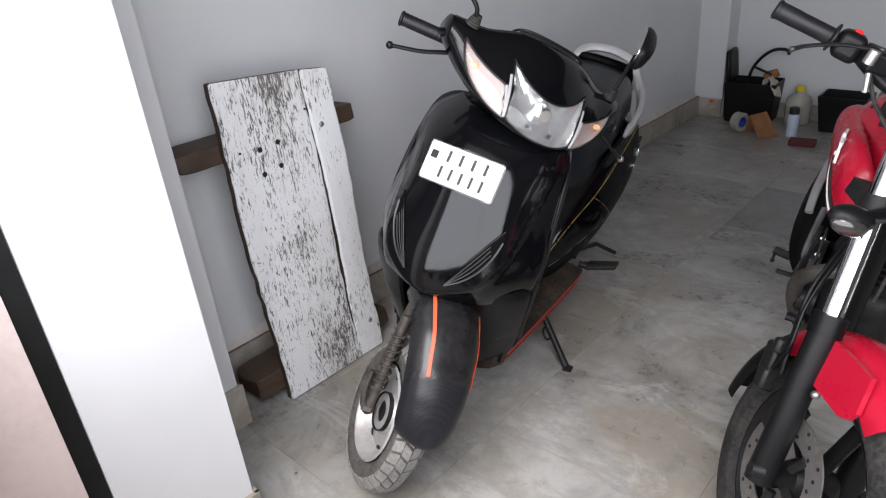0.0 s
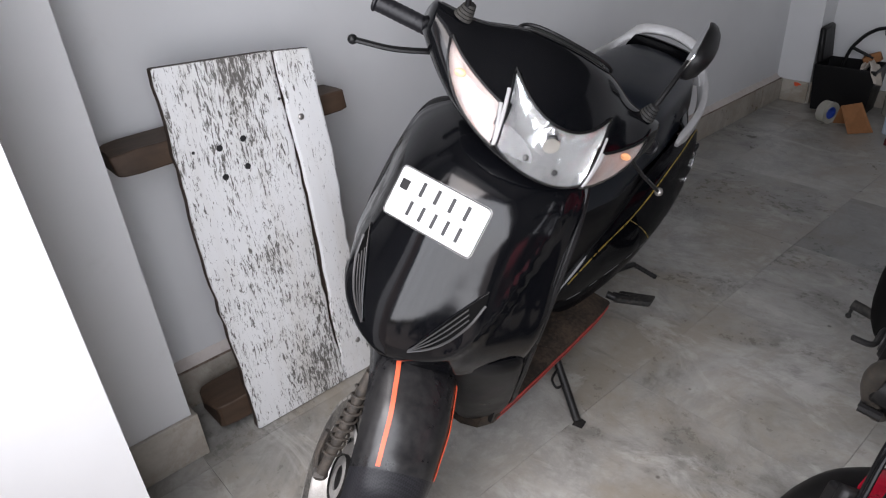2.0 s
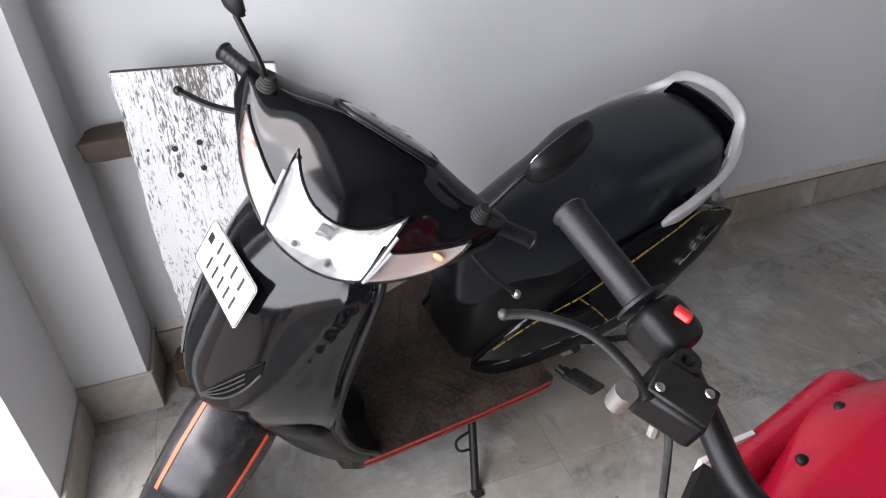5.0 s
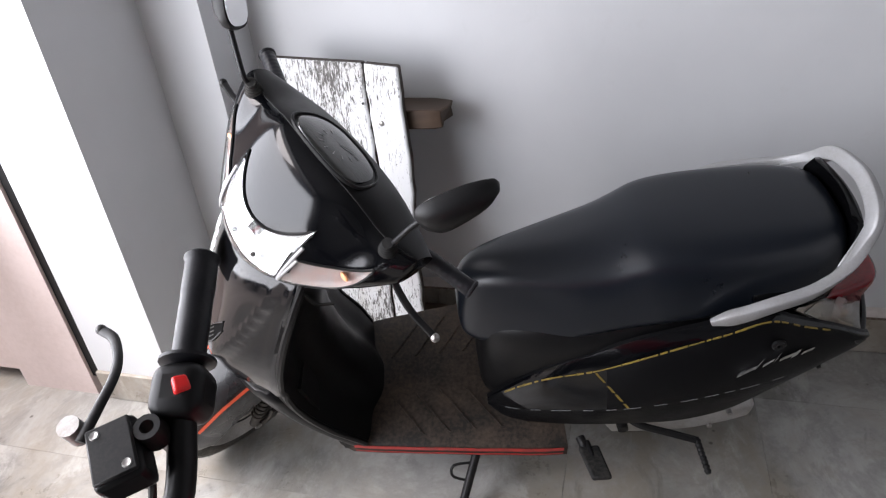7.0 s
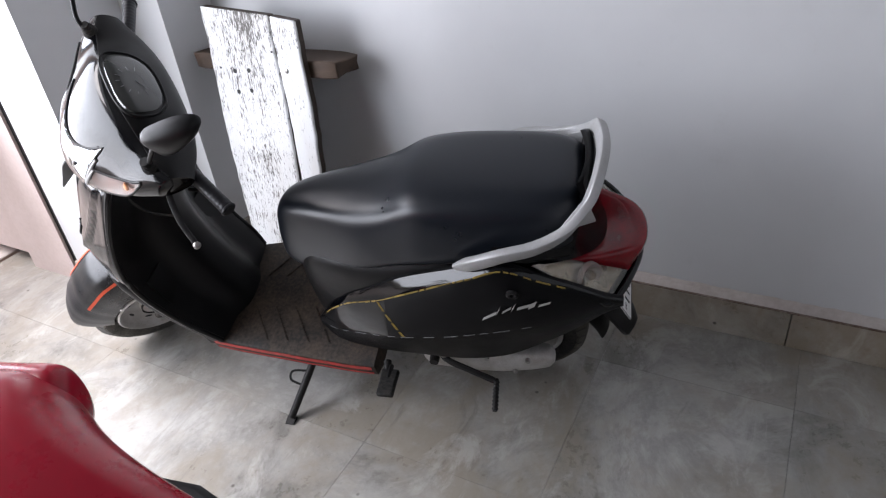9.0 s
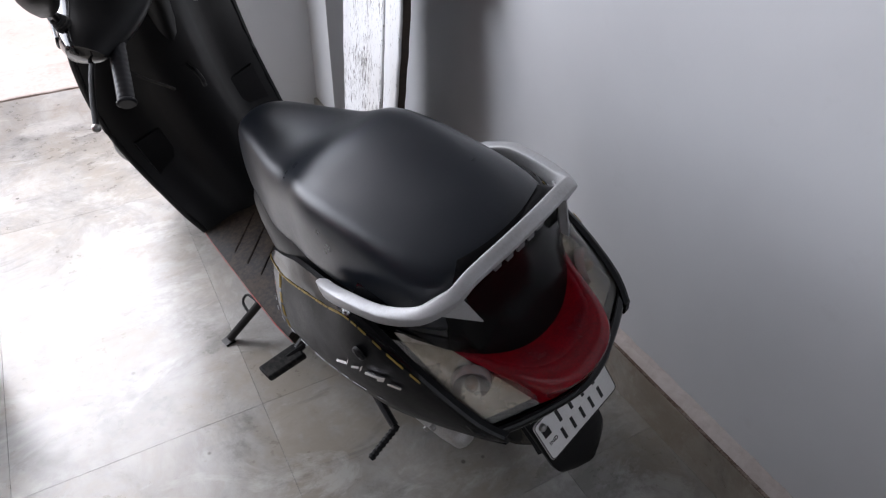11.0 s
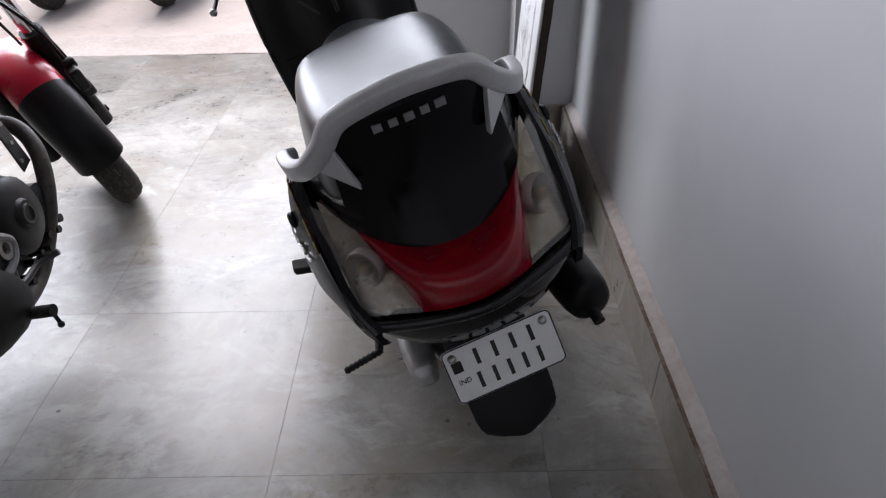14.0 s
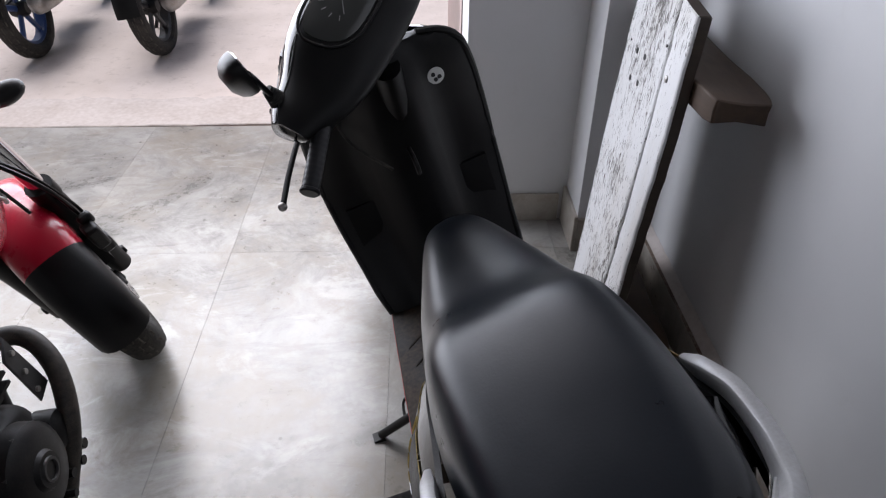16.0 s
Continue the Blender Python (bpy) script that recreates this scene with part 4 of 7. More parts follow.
for wide, back, high, sag in ((0.188, 1.020, 0.600, 0.006), (0.190, 1.017, 0.570, 0.010), (0.178, 1.004, 0.538, 0.014), (0.150, 0.965, 0.512, 0.016), (0.11, 0.88, 0.492, 0.016)):
    under.append([Vector((wide * u, -back + 0.075 * abs(u) ** 2.2, high - sag * (1 - u * u) + 0.022 * abs(u) ** 6)) for u in np.linspace(-1, 1, 15)])
sp("tail_underside", loft([r + [Vector((p.x * 0.98, p.y + 0.012, p.z)) for p in reversed(r)] for r in under]), PAINT, label="black underside of the tail")
for side in (-1, 1):
    sp("tail_shoulder", patch([(side * 0.224, -0.68, 0.742), (side * 0.146, -0.862, 0.718), (side * 0.136, -0.866, 0.80), (side * 0.15, -0.68, 0.80)], 6, 6, 0.010, 0.008, (side, 0, 1)), PAINT, label="glossy black shoulder beside the tail lamp", sharp=60)
us = np.linspace(-1, 1, 17)
pad = [[Vector((0.090 * u, -0.884 - 0.016 * (1 - u * u), 0.914)) for u in us], [Vector((0.108 * u, -0.894 - 0.018 * (1 - u * u), 0.904)) for u in us], [Vector((0.126 * u, -0.888 - 0.019 * (1 - u * u), 0.862)) for u in us], [Vector((0.134 * u, -0.880 - 0.022 * (1 - u * u), 0.815)) for u in us],
       [Vector((0.140 * u, -0.872 - 0.040 * (1 - abs(u) ** 2.2), 0.765 - 0.012 * (1 - abs(u) ** 2.2))) for u in us], [tail_top(u, 0.010) + Vector((0, 0, 0.004)) for u in us], [tail_top(u, -0.004) + Vector((0, 0, -0.004)) for u in us]]
tcowl = sp("tail_cowl", loft([r + [p + Vector((0, 0.012, 0)) for p in reversed(r)] for r in pad]), DARK_GLOSS, label="glossy black tail cowl below the grab rail", sharp=50)
for k, (bw, bh) in enumerate(((0.014, 0.012), (0.013, 0.0115), (0.015, 0.012), (0.013, 0.0115), (0.016, 0.012))):
    x = -0.048 + 0.024 * k
    b = box(-bw / 2, bw / 2, -0.003, 0.0015, -bh / 2, bh / 2)
    b.transform(Matrix.Translation((x, -0.9105 + 1.3 * x * x, 0.884)) @ Matrix.Rotation(radians(5), 4, "X"))
    part("badge_block", b, VENT_GREY, tcowl, "pale raised brand badge block")

RAIL = [(0.203, -0.590, 0.742), (0.209, -0.65, 0.770), (0.208, -0.71, 0.797), (0.195, -0.785, 0.814), (0.168, -0.850, 0.840), (0.132, -0.892, 0.880), (0.098, -0.914, 0.920), (0.03, -0.926, 0.936)]
pts = [(-x, y, z) for x, y, z in RAIL] + [(x, y, z) for x, y, z in reversed(RAIL)]
line, n = spline(pts, 6), 20
rings = []
for i, q in enumerate(line):
    way = (line[min(i + 1, len(line) - 1)] - line[max(i - 1, 0)]).normalized()
    nrm = (Vector((0, -0.5, 1)) - way * way.dot(Vector((0, -0.5, 1)))).normalized()
    sd = way.cross(nrm)
    f = min(i, len(line) - 1 - i) / 10
    r = 0.0158 * min(1, 0.45 + 1.6 * f)
    ring = []
    for k in range(n):
        c, v = math.cos(2 * math.pi * k / n), math.sin(2 * math.pi * k / n)
        ring.append(q + r * (0.76 * math.copysign(abs(c) ** 0.42, c) * sd + 1.06 * math.copysign(abs(v) ** 0.42, v) * nrm))
    rings.append(ring)
grab = sp("grab_rail", loft(rings), SILVER, label="silver-grey pillion grab rail", sharp=28)
for side in (-1, 1):
    wedge = [(side * 0.164, -0.856, 0.842), (side * 0.122, -0.902, 0.888), (side * 0.102, -0.920, 0.806)]
    soften(part("rail_bracket", loft([wedge, [(x * 0.98, y + 0.02, z) for x, y, z in wedge]]), SILVER, grab, "pointed silver-grey rail bracket"), 0.003, 2)

# steered front: cowl, lamps, meter, bars, mirrors, fender, wheel
HEAD = {0.0: [(0.375, 1.006), (0.420, 1.030), (0.386, 1.084), (0.336, 1.130), (0.266, 1.180), (0.188, 1.216), (0.098, 1.124), (0.052, 1.045), (0.20, 0.985)],
        0.10: [(0.348, 1.012), (0.387, 1.036), (0.351, 1.089), (0.306, 1.131), (0.244, 1.176), (0.180, 1.206), (0.100, 1.124), (0.06, 1.048), (0.18, 0.995)],
        0.17: [(0.300, 1.026), (0.322, 1.050), (0.301, 1.087), (0.263, 1.116), (0.222, 1.142), (0.183, 1.158), (0.115, 1.114), (0.075, 1.06), (0.17, 1.01)],
        0.225: [(0.245, 1.052), (0.265, 1.074), (0.258, 1.099), (0.238, 1.126), (0.212, 1.147), (0.178, 1.154), (0.13, 1.123), (0.10, 1.08), (0.16, 1.04)],
        0.264: [(0.19, 1.082), (0.212, 1.098), (0.207, 1.109), (0.197, 1.126), (0.18, 1.140), (0.16, 1.142), (0.135, 1.12), (0.12, 1.09), (0.15, 1.078)]}


def bspline(pts, steps=6, closed=False):
    """A smooth line drawn towards the points, without reaching the corners."""
    p = [Vector(q) for q in pts]
    p = [p[-1], *p, p[0], p[1]] if closed else [2 * p[0] - p[1], *p, 2 * p[-1] - p[-2]]
    out = []
    for a, b, c, d in zip(p, p[1:], p[2:], p[3:]):
        for k in range(steps):
            t = k / steps
            out.append((a * (1 - t) ** 3 + b * (3 * t ** 3 - 6 * t * t + 4) + c * (-3 * t ** 3 + 3 * t * t + 3 * t + 1) + d * t ** 3) / 6)
    return out if closed else out + [p[-2]]


xs = sorted([-x for x in HEAD if x] + list(HEAD))
tracks = [bspline([(x, *HEAD[abs(x)][j]) for x in xs], 9) for j in range(9)]
columns = [bspline([t[i] for t in tracks], 8, True) for i in range(len(tracks[0]))]
col_x = [c[0].x for c in columns]


def head_front(x, z, out=0.0):
    """A place on the front of the handlebar cowl."""
    i = min(max(int(np.searchsorted(col_x, x)), 1), len(col_x) - 1)
    f = (x - col_x[i - 1]) / (col_x[i] - col_x[i - 1])
    ys = []
    for c in columns[i - 1:i + 1]:
        front = [p for p in c[:44]]
        lo = min(range(len(front)), key=lambda k: front[k].z)
        hi = max(range(len(front)), key=lambda k: front[k].z)
        run = front[lo:hi + 1]
        ys.append(float(np.interp(z, [p.z for p in run], [p.y for p in run])))
    return Vector((x, ys[0] + (ys[1] - ys[0]) * f + out, z))


def inside(poly, x, z):
    hit = False
    for (x0, z0), (x1, z1) in zip(poly, poly[1:] + poly[:1]):
        if (z0 > z) != (z1 > z) and x < (x1 - x0) * (z - z0) / (z1 - z0) + x0:
            hit = not hit
    return hit


def lamp_grid():
    """Places of the headlamp, column by column from its lower to its upper edge."""
    g = []
    for i in range(25):
        f = abs(i / 12 - 1)
        z0, z1 = 1.030 + 0.016 * f ** 3, 1.116 + 0.030 * f ** 2.2
        g.append([((0.094 + 0.014 * k / 12) * (i / 12 - 1), z0 + (z1 - z0) * k / 12) for k in range(13)])
    return g


def indicator_grid(side):
    rows = [((0.116, 1.100), (0.098, 1.038)), ((0.135, 1.101), (0.125, 1.038)), ((0.155, 1.103), (0.155, 1.044)), ((0.178, 1.107), (0.185, 1.058)), ((0.200, 1.113), (0.208, 1.078)), ((0.218, 1.121), (0.222, 1.100)), ((0.225, 1.126), (0.227, 1.120))]
    a = bspline([(*p, 0) for p, q in rows], 3)
    b = bspline([(*q, 0) for p, q in rows], 3)
    return [[(side * (p.x + (q.x - p.x) * k / 10), p.y + (q.y - p.y) * k / 10) for k in range(11)] for p, q in zip(a, b)]


def grid_rim(g):
    return g[0][:-1] + [r[-1] for r in g[:-1]] + g[-1][:0:-1] + [r[0] for r in g[:0:-1]]


def lamp_bowl(g, depth):
    n, m = len(g) - 1, len(g[0]) - 1
    bm = bmesh.new()
    rows = []
    for i, r in enumerate(g):
        rows.append([bm.verts.new(head_front(x, z, 0.001 - depth * (max(0, 1 - (2 * i / n - 1) ** 2) * max(0, 1 - (2 * k / m - 1) ** 2)) ** 0.6)) for k, (x, z) in enumerate(r)])
    for a, b in zip(rows, rows[1:]):
        for k in range(m):
            bm.faces.new((a[k], a[k + 1], b[k + 1], b[k]))
    return bm


def lamp_lens(g):
    rings = []
    for r in g:
        front = [head_front(x, z, 0.005) for x, z in r]
        rings.append(front + [p - Vector((0, 0.003, 0)) for p in reversed(front)])
    return loft(rings)


head_grids = [lamp_grid(), indicator_grid(-1), indicator_grid(1)]
shell = loft(columns)
for k, f in enumerate(shell.faces):
    f.material_index = 1 if 39 <= k % len(columns[0]) <= 67 else 0
cut = []
for g in head_grids:
    rim = grid_rim(g)
    cx, cz = sum(p[0] for p in rim) / len(rim), sum(p[1] for p in rim) / len(rim)
    small = [(cx + (x - cx) * 0.97, cz + (z - cz) * 0.97) for x, z in rim]
    for f in shell.faces:
        c = f.calc_center_median()
        if inside(small, c.x, c.z) and c.y > head_front(c.x, c.z).y - 0.02:
            cut.append(f)
bmesh.ops.delete(shell, geom=list(set(cut)), context="FACES")
cowl_ob = sp("headlamp_cowl", shell, [PAINT, PLASTIC], label="glossy black handlebar cowl with headlamp", steer="bar", sharp=70)
for g, name in zip(head_grids, ("headlamp", "indicator", "indicator")):
    big = name == "headlamp"
    lamp = sp(name, lamp_bowl(g, 0.045 if big else 0.020), REFLECTOR if big else INDICATOR_BACK, cowl_ob, "silvery headlamp reflector" if big else "clear front indicator with an orange bulb", steer="bar", sharp=50)
    glass = sp("lamp_glass", lamp_lens(g), GLASS, cowl_ob, "clear lamp glass", steer="bar", sharp=50)
    glass.visible_shadow = False
    rim = [head_front(x, z, 0.002) for x, z in grid_rim(g)]
    sp("lamp_gasket", tube(rim + rim[:1], 0.0028, 6, steps=1), PLASTIC, cowl_ob, steer="bar")
    edges = (g[0], g[-1]) if big else (g[0],)
    for edge in edges:
        sp("lamp_trim", tube([head_front(x * (1.045 if big else 0.985), z, 0.003) for x, z in edge[:10]], 0.0038, 8, steps=2), SILVER, cowl_ob, "silver strip beside the lamp", steer="bar")
sp("cowl_seam", tube([c[39] for c in columns[2:-2]], 0.0016, 6, steps=1), CAST, cowl_ob, steer="bar")


def ribbed(a, b, radii, segs=16):
    """A rod between two places with a radius at each even step."""
    a, b = Vector(a), Vector(b)
    way = (b - a).normalized()
    s = way.cross(Vector((0, 0, 1))).normalized()
    t = s.cross(way)
    n = len(radii) - 1
    return loft([[a.lerp(b, k / n) + r * (math.cos(2 * math.pi * q / segs) * s + math.sin(2 * math.pi * q / segs) * t) for q in range(segs)] for k, r in enumerate(radii)])


sp("headlamp_bulb", lathe([(0.0, 0.0), (0.0, 0.016), (-0.012, 0.019), (-0.03, 0.019)], "y", 20, centre=head_front(0, 1.085, -0.012)), CHROME, cowl_ob, steer="bar")
for dx, dz in ((-0.03, 1.05), (0.035, 1.052)):
    sp("pilot_bulb", sphere(head_front(dx, dz, -0.012), 0.006), PLATE_BLACK, cowl_ob, steer="bar")
for side in (-1, 1):
    sp("indicator_bulb", sphere(head_front(side * 0.19, 1.09, -0.008), 0.010, squash=(1.1, 0.5, 0.8)), AMBER, cowl_ob, steer="bar")
meter_c, meter_x, meter_y = Vector((0, 0.146, 1.160)), Vector((1, 0, 0)), Vector((0, 0.74, 0.673))
meter_n = meter_x.cross(meter_y) * 1.0


def meter_ring(sx, sy, lift):
    out = []
    for k in range(40):
        c, v = math.cos(2 * math.pi * k / 40), math.sin(2 * math.pi * k / 40)
        out.append(meter_c + meter_x * sx * math.copysign(abs(c) ** 0.7, c) * (1 + 0.14 * v) + meter_y * sy * math.copysign(abs(v) ** 0.75, v) + meter_n * lift)
    return out


sp("meter", loft([meter_ring(0.092, 0.056, -0.012), meter_ring(0.090, 0.054, 0.004), meter_ring(0.075, 0.044, 0.009), meter_ring(0.03, 0.018, 0.011)]), METER_GLASS, cowl_ob, "dark glass speedometer face", steer="bar", sharp=50)
for k in range(9):
    a = radians(200 - 27 * k)
    c0 = meter_c + meter_n * 0.0115
    d = Vector((math.cos(a), 0, 0)) + math.sin(a) * meter_y
    sp("dial_mark", rod(c0 + d * 0.034, c0 + d * 0.044, 0.0007, 5), VENT_GREY, cowl_ob, steer="bar")
sp("dial_needle", rod(meter_c + meter_n * 0.012, meter_c + meter_n * 0.012 + Vector((-0.026, -0.014, -0.010)), 0.0009, 5), VENT_GREY, cowl_ob, steer="bar")
bez = meter_ring(0.101, 0.062, 0.001)
sp("meter_bezel", tube(bez + bez[:1], 0.0035, 8, steps=1, up=tuple(meter_n)), PLASTIC, cowl_ob, steer="bar")


for side in (-1, 1):
    a, b = Vector((side * 0.20, 0.140, 1.075)), Vector((side * 0.352, 0.094, 1.050))
    sp("handlebar", rod((side * 0.1, 0.14, 1.09), a.lerp(b, 0.25), 0.012, 10), CAST, steer="bar")
    way = (b - a).normalized()
    g = ribbed(a.lerp(b, 0.12), b, [0.0165] + [0.0166, 0.0171, 0.0171, 0.0166] * 11 + [0.0195, 0.0195, 0.016])
    sp("grip", g, GRIP, label="black ribbed rubber grip", steer="bar")
    sp("switch_housing", sphere(a.lerp(b, 0.02), 0.026, squash=(1.2, 0.9, 1)), PLASTIC, steer="bar")
    lv = tube([(side * 0.190, 0.172, 1.065), (side * 0.235, 0.200, 1.062), (side * 0.30, 0.210, 1.038), (side * 0.368, 0.203, 1.016)], 0.0075, 8, flat=0.6)
    lev = sp("brake_lever", lv, PLASTIC if side > 0 else CAST, label="black brake lever", steer="bar")
    sp("lever_ball", sphere((side * 0.371, 0.203, 1.015), 0.0095), PLASTIC if side > 0 else STEEL, lev, steer="bar")
    # mirror on a ribbed rubber foot
    base = Vector((side * 0.216, 0.192, 1.152))
    mir = sp("mirror", tube([base, base + Vector((0.006, 0.006, 0.022)), base + Vector((0.018, 0.004, 0.040)), base + Vector((0.050, -0.009, 0.058)), base + Vector((0.087, -0.024, 0.078))] if side > 0 else
                           [base, base + Vector((-0.008, -0.015, 0.03)), base + Vector((-0.02, -0.045, 0.075)), base + Vector((-0.035, -0.078, 0.105))], 0.0055, 10), PLASTIC, label="black rear-view mirror on a thin stem", steer="bar")
    foot = bmesh.new()
    for k in range(5):
        rod(base + Vector((0, 0, 0.006 * k - 0.006)), base + Vector((0, 0, 0.006 * k - 0.001)), 0.019 - 0.0018 * k, 14, foot, r2=0.018 - 0.0018 * k)
    sp("rubber_foot", foot, RUBBER, mir, steer="bar")
    back_turn = (SCOOTER.to_3x3() @ TURN.to_3x3()).inverted()
    if side > 0:
        fwd, rt = back_turn @ Vector((0.05, 0.99, 0.1)), (back_turn @ Vector((0.12, 0.0, 0.99))).normalized()
        mc = base + Vector((0.087, -0.024, 0.078)) + back_turn @ Vector((0.016, -0.010, 0.068))
    else:
        mc, fwd, rt = base + Vector((-0.053, -0.108, 0.131)), back_turn @ Vector((-0.75, -0.47, -0.46)), (back_turn @ Vector((0.2, -0.88, 0.42))).normalized()
    upw = rt.cross(fwd).normalized()
    fwd = upw.cross(rt).normalized()
    rings = []
    for dd, sc in ((-0.006, 0.97), (0.0, 1.0), (0.012, 0.95), (0.024, 0.75), (0.032, 0.4)):
        rings.append([mc + fwd * dd + sc * (0.076 * math.copysign(abs(math.cos(t)) ** 0.75, math.cos(t)) * rt + 0.036 * math.copysign(abs(math.sin(t)) ** 0.75, math.sin(t)) * (1 - 0.45 * math.cos(t)) * upw) for t in [2 * math.pi * k / 24 for k in range(24)]])
    sp("mirror_shell", loft(rings), PLASTIC, mir, "black plastic mirror shell", steer="bar")
    glassy = [mc - fwd * 0.0065 + 0.9 * (0.076 * math.copysign(abs(math.cos(t)) ** 0.75, math.cos(t)) * rt + 0.036 * math.copysign(abs(math.sin(t)) ** 0.75, math.sin(t)) * (1 - 0.45 * math.cos(t)) * upw) for t in [2 * math.pi * k / 24 for k in range(24)]]
    sp("mirror_glass", loft([glassy, [p - fwd * 0.0015 for p in glassy]]), CHROME, mir, "mirror glass", steer="bar")
sp("steering_column", rod((0, 0.34, 0.70), (0, 0.18, 0.98), 0.032, 14), PLASTIC, steer="bar")

# front fender: angle along the arch, half width, radius
AXLE_F, AXLE_R = Vector((0, 0.62, 0.21)), Vector((0, -0.69, 0.21))


def fender_ring(a, w, r):
    c, s = math.cos(radians(a)), math.sin(radians(a))
    pts = []
    for u in np.linspace(-1, 1, 15):
        x, drop = w * math.sin(u * math.pi / 2), (0.125 if u < 0 else 0.080) * (abs(u) ** 2.6)
        pts.append(AXLE_F + Vector((x, (r - drop) * c, (r - drop) * s)))
    return pts


FEND = [(37, 0.040, 0.272), (38.5, 0.056, 0.277), (42, 0.068, 0.283), (47, 0.077, 0.291), (54, 0.083, 0.301), (64, 0.089, 0.319), (75, 0.094, 0.340), (90, 0.099, 0.378), (104, 0.102, 0.412), (116, 0.10, 0.425)]
rings, carb = [], []
for a in np.linspace(37, 116, 45):
    w, r = lerp_rows(FEND, a)
    p = fender_ring(a, w, r)
    q = [v.lerp(AXLE_F, 0.012) for v in reversed(fender_ring(a, w - 0.004, r))]
    (carb if a < 69 else rings).append(p + q)
carb.append(rings[0])
fender = sp("front_fender", loft(rings), DUSTY_PAINT, label="black front fender with orange stripes", steer=True, sharp=60)
sp("fender_tip", loft(carb), CARBON, fender, "carbon-look film on the fender tip", steer=True, sharp=60)


def fender_tape(u0, a0, a1, width, mat, name):
    rings = []
    for a in np.linspace(a0, a1, 24):
        w, r = lerp_rows(FEND, a)
        row = []
        for du, lift in ((-width, 0.0008), (width, 0.0008), (width, 0.0022), (-width, 0.0022)):
            u = u0 + du
            x, drop = w * math.sin(u * math.pi / 2), (0.125 if u < 0 else 0.080) * (abs(u) ** 2.6)
            c, s = math.cos(radians(a)), math.sin(radians(a))
            row.append(AXLE_F + Vector((x * (1 + lift * 5), (r - drop + lift) * c, (r - drop + lift) * s)))
        rings.append(row)
    sp(name, loft(rings), mat, fender, "bright orange tape stripe", steer=True)


fender_tape(0.46, 70, 103, 0.035, ORANGE_TAPE, "orange_stripe")
fender_tape(-0.58, 70, 101, 0.030, ORANGE_TAPE, "orange_stripe")


def scooter_wheel(centre, steer, width, label, tyre_mat, tread_mat):
    w = width / 2
    prof = [(-w * 0.55, 0.135), (-w * 0.92, 0.150), (-w, 0.172), (-w * 0.88, 0.192), (-w * 0.6, 0.205), (-w * 0.25, 0.2105), (w * 0.25, 0.2105), (w * 0.6, 0.205), (w * 0.88, 0.192), (w, 0.172), (w * 0.92, 0.150), (w * 0.55, 0.135)]
    wheel = sp("wheel", lathe([(-0.02, 0.0), (-0.02, 0.045), (-0.028, 0.055), (0.028, 0.055), (0.02, 0.045), (0.02, 0.0)], "x", 28, centre=centre), CAST, label=label, steer=steer)
    sp("tyre", lathe(prof, "x", 56, centre=centre), tyre_mat, wheel, "dusty black tyre", steer=steer)
    tread = bmesh.new()
    half = sorted((abs(a), r) for a, r in prof if a >= 0)
    half = [(0.0, 0.211)] + [h for h in half if h[1] > 0.17]
    crown = lambda x: float(np.interp(abs(x), [h[0] for h in half], [h[1] for h in half]))  # noqa: E731
    for k in range(34):
        a = 2 * math.pi * k / 34
        for x0, x1, sk, shift in ((-0.93, -0.58, 0.05, 0.0), (-0.52, -0.05, -0.06, 0.09), (0.05, 0.52, 0.06, 0.0), (0.58, 0.93, -0.05, 0.09)):
            rows = []
            for lift in (-0.006, 0.0038):
                for xx, aa in ((x0, a), (x1, a + sk), (x1, a + sk + 0.145), (x0, a + 0.145)):
                    rad = crown(xx * w) + lift
                    rows.append(Vector(centre) + Vector((xx * w * (1 + (0.05 if lift > 0 and abs(xx) > 0.8 else 0)), rad * math.cos(aa + shift), rad * math.sin(aa + shift))))
            v = [tread.verts.new(p) for p in rows]
            for q in ((4, 5, 6, 7), (0, 1, 5, 4), (1, 2, 6, 5), (2, 3, 7, 6), (3, 0, 4, 7)):
                tread.faces.new([v[i] for i in q])
    sp("tread", tread, tread_mat, wheel, "pale dusty tread blocks", steer=steer, smooth=False)
    rim = [(-0.040, 0.140), (-0.044, 0.134), (-0.040, 0.128), (-0.030, 0.124), (-0.022, 0.112), (-0.012, 0.100), (-0.010, 0.06), (-0.024, 0.05), (-0.026, 0.03), (0.026, 0.03), (0.024, 0.05), (0.004, 0.06), (0.002, 0.10), (0.022, 0.112), (0.030, 0.124), (0.040, 0.128), (0.044, 0.134), (0.040, 0.140)]
    sp("rim", lathe(rim, "x", 48, centre=centre), ALLOY, wheel, "worn silver steel rim", steer=steer)
    # Black flattened spheres imitate the dark inside of the rim slots.
    for k in range(8):
        a = 2 * math.pi * k / 8
        for xx in (-0.013, 0.005):
            b = sphere((0, 0, 0), 0.009, segs=10, rings=6, squash=(0.2, 1.5, 0.7))
            b.transform(Matrix.Translation(Vector(centre) + Vector((xx, 0.098 * math.cos(a), 0.098 * math.sin(a)))) @ Matrix.Rotation(a + math.pi / 2, 4, "X"))
            sp("rim_slot", b, PLATE_BLACK, wheel, steer=steer)
    return wheel


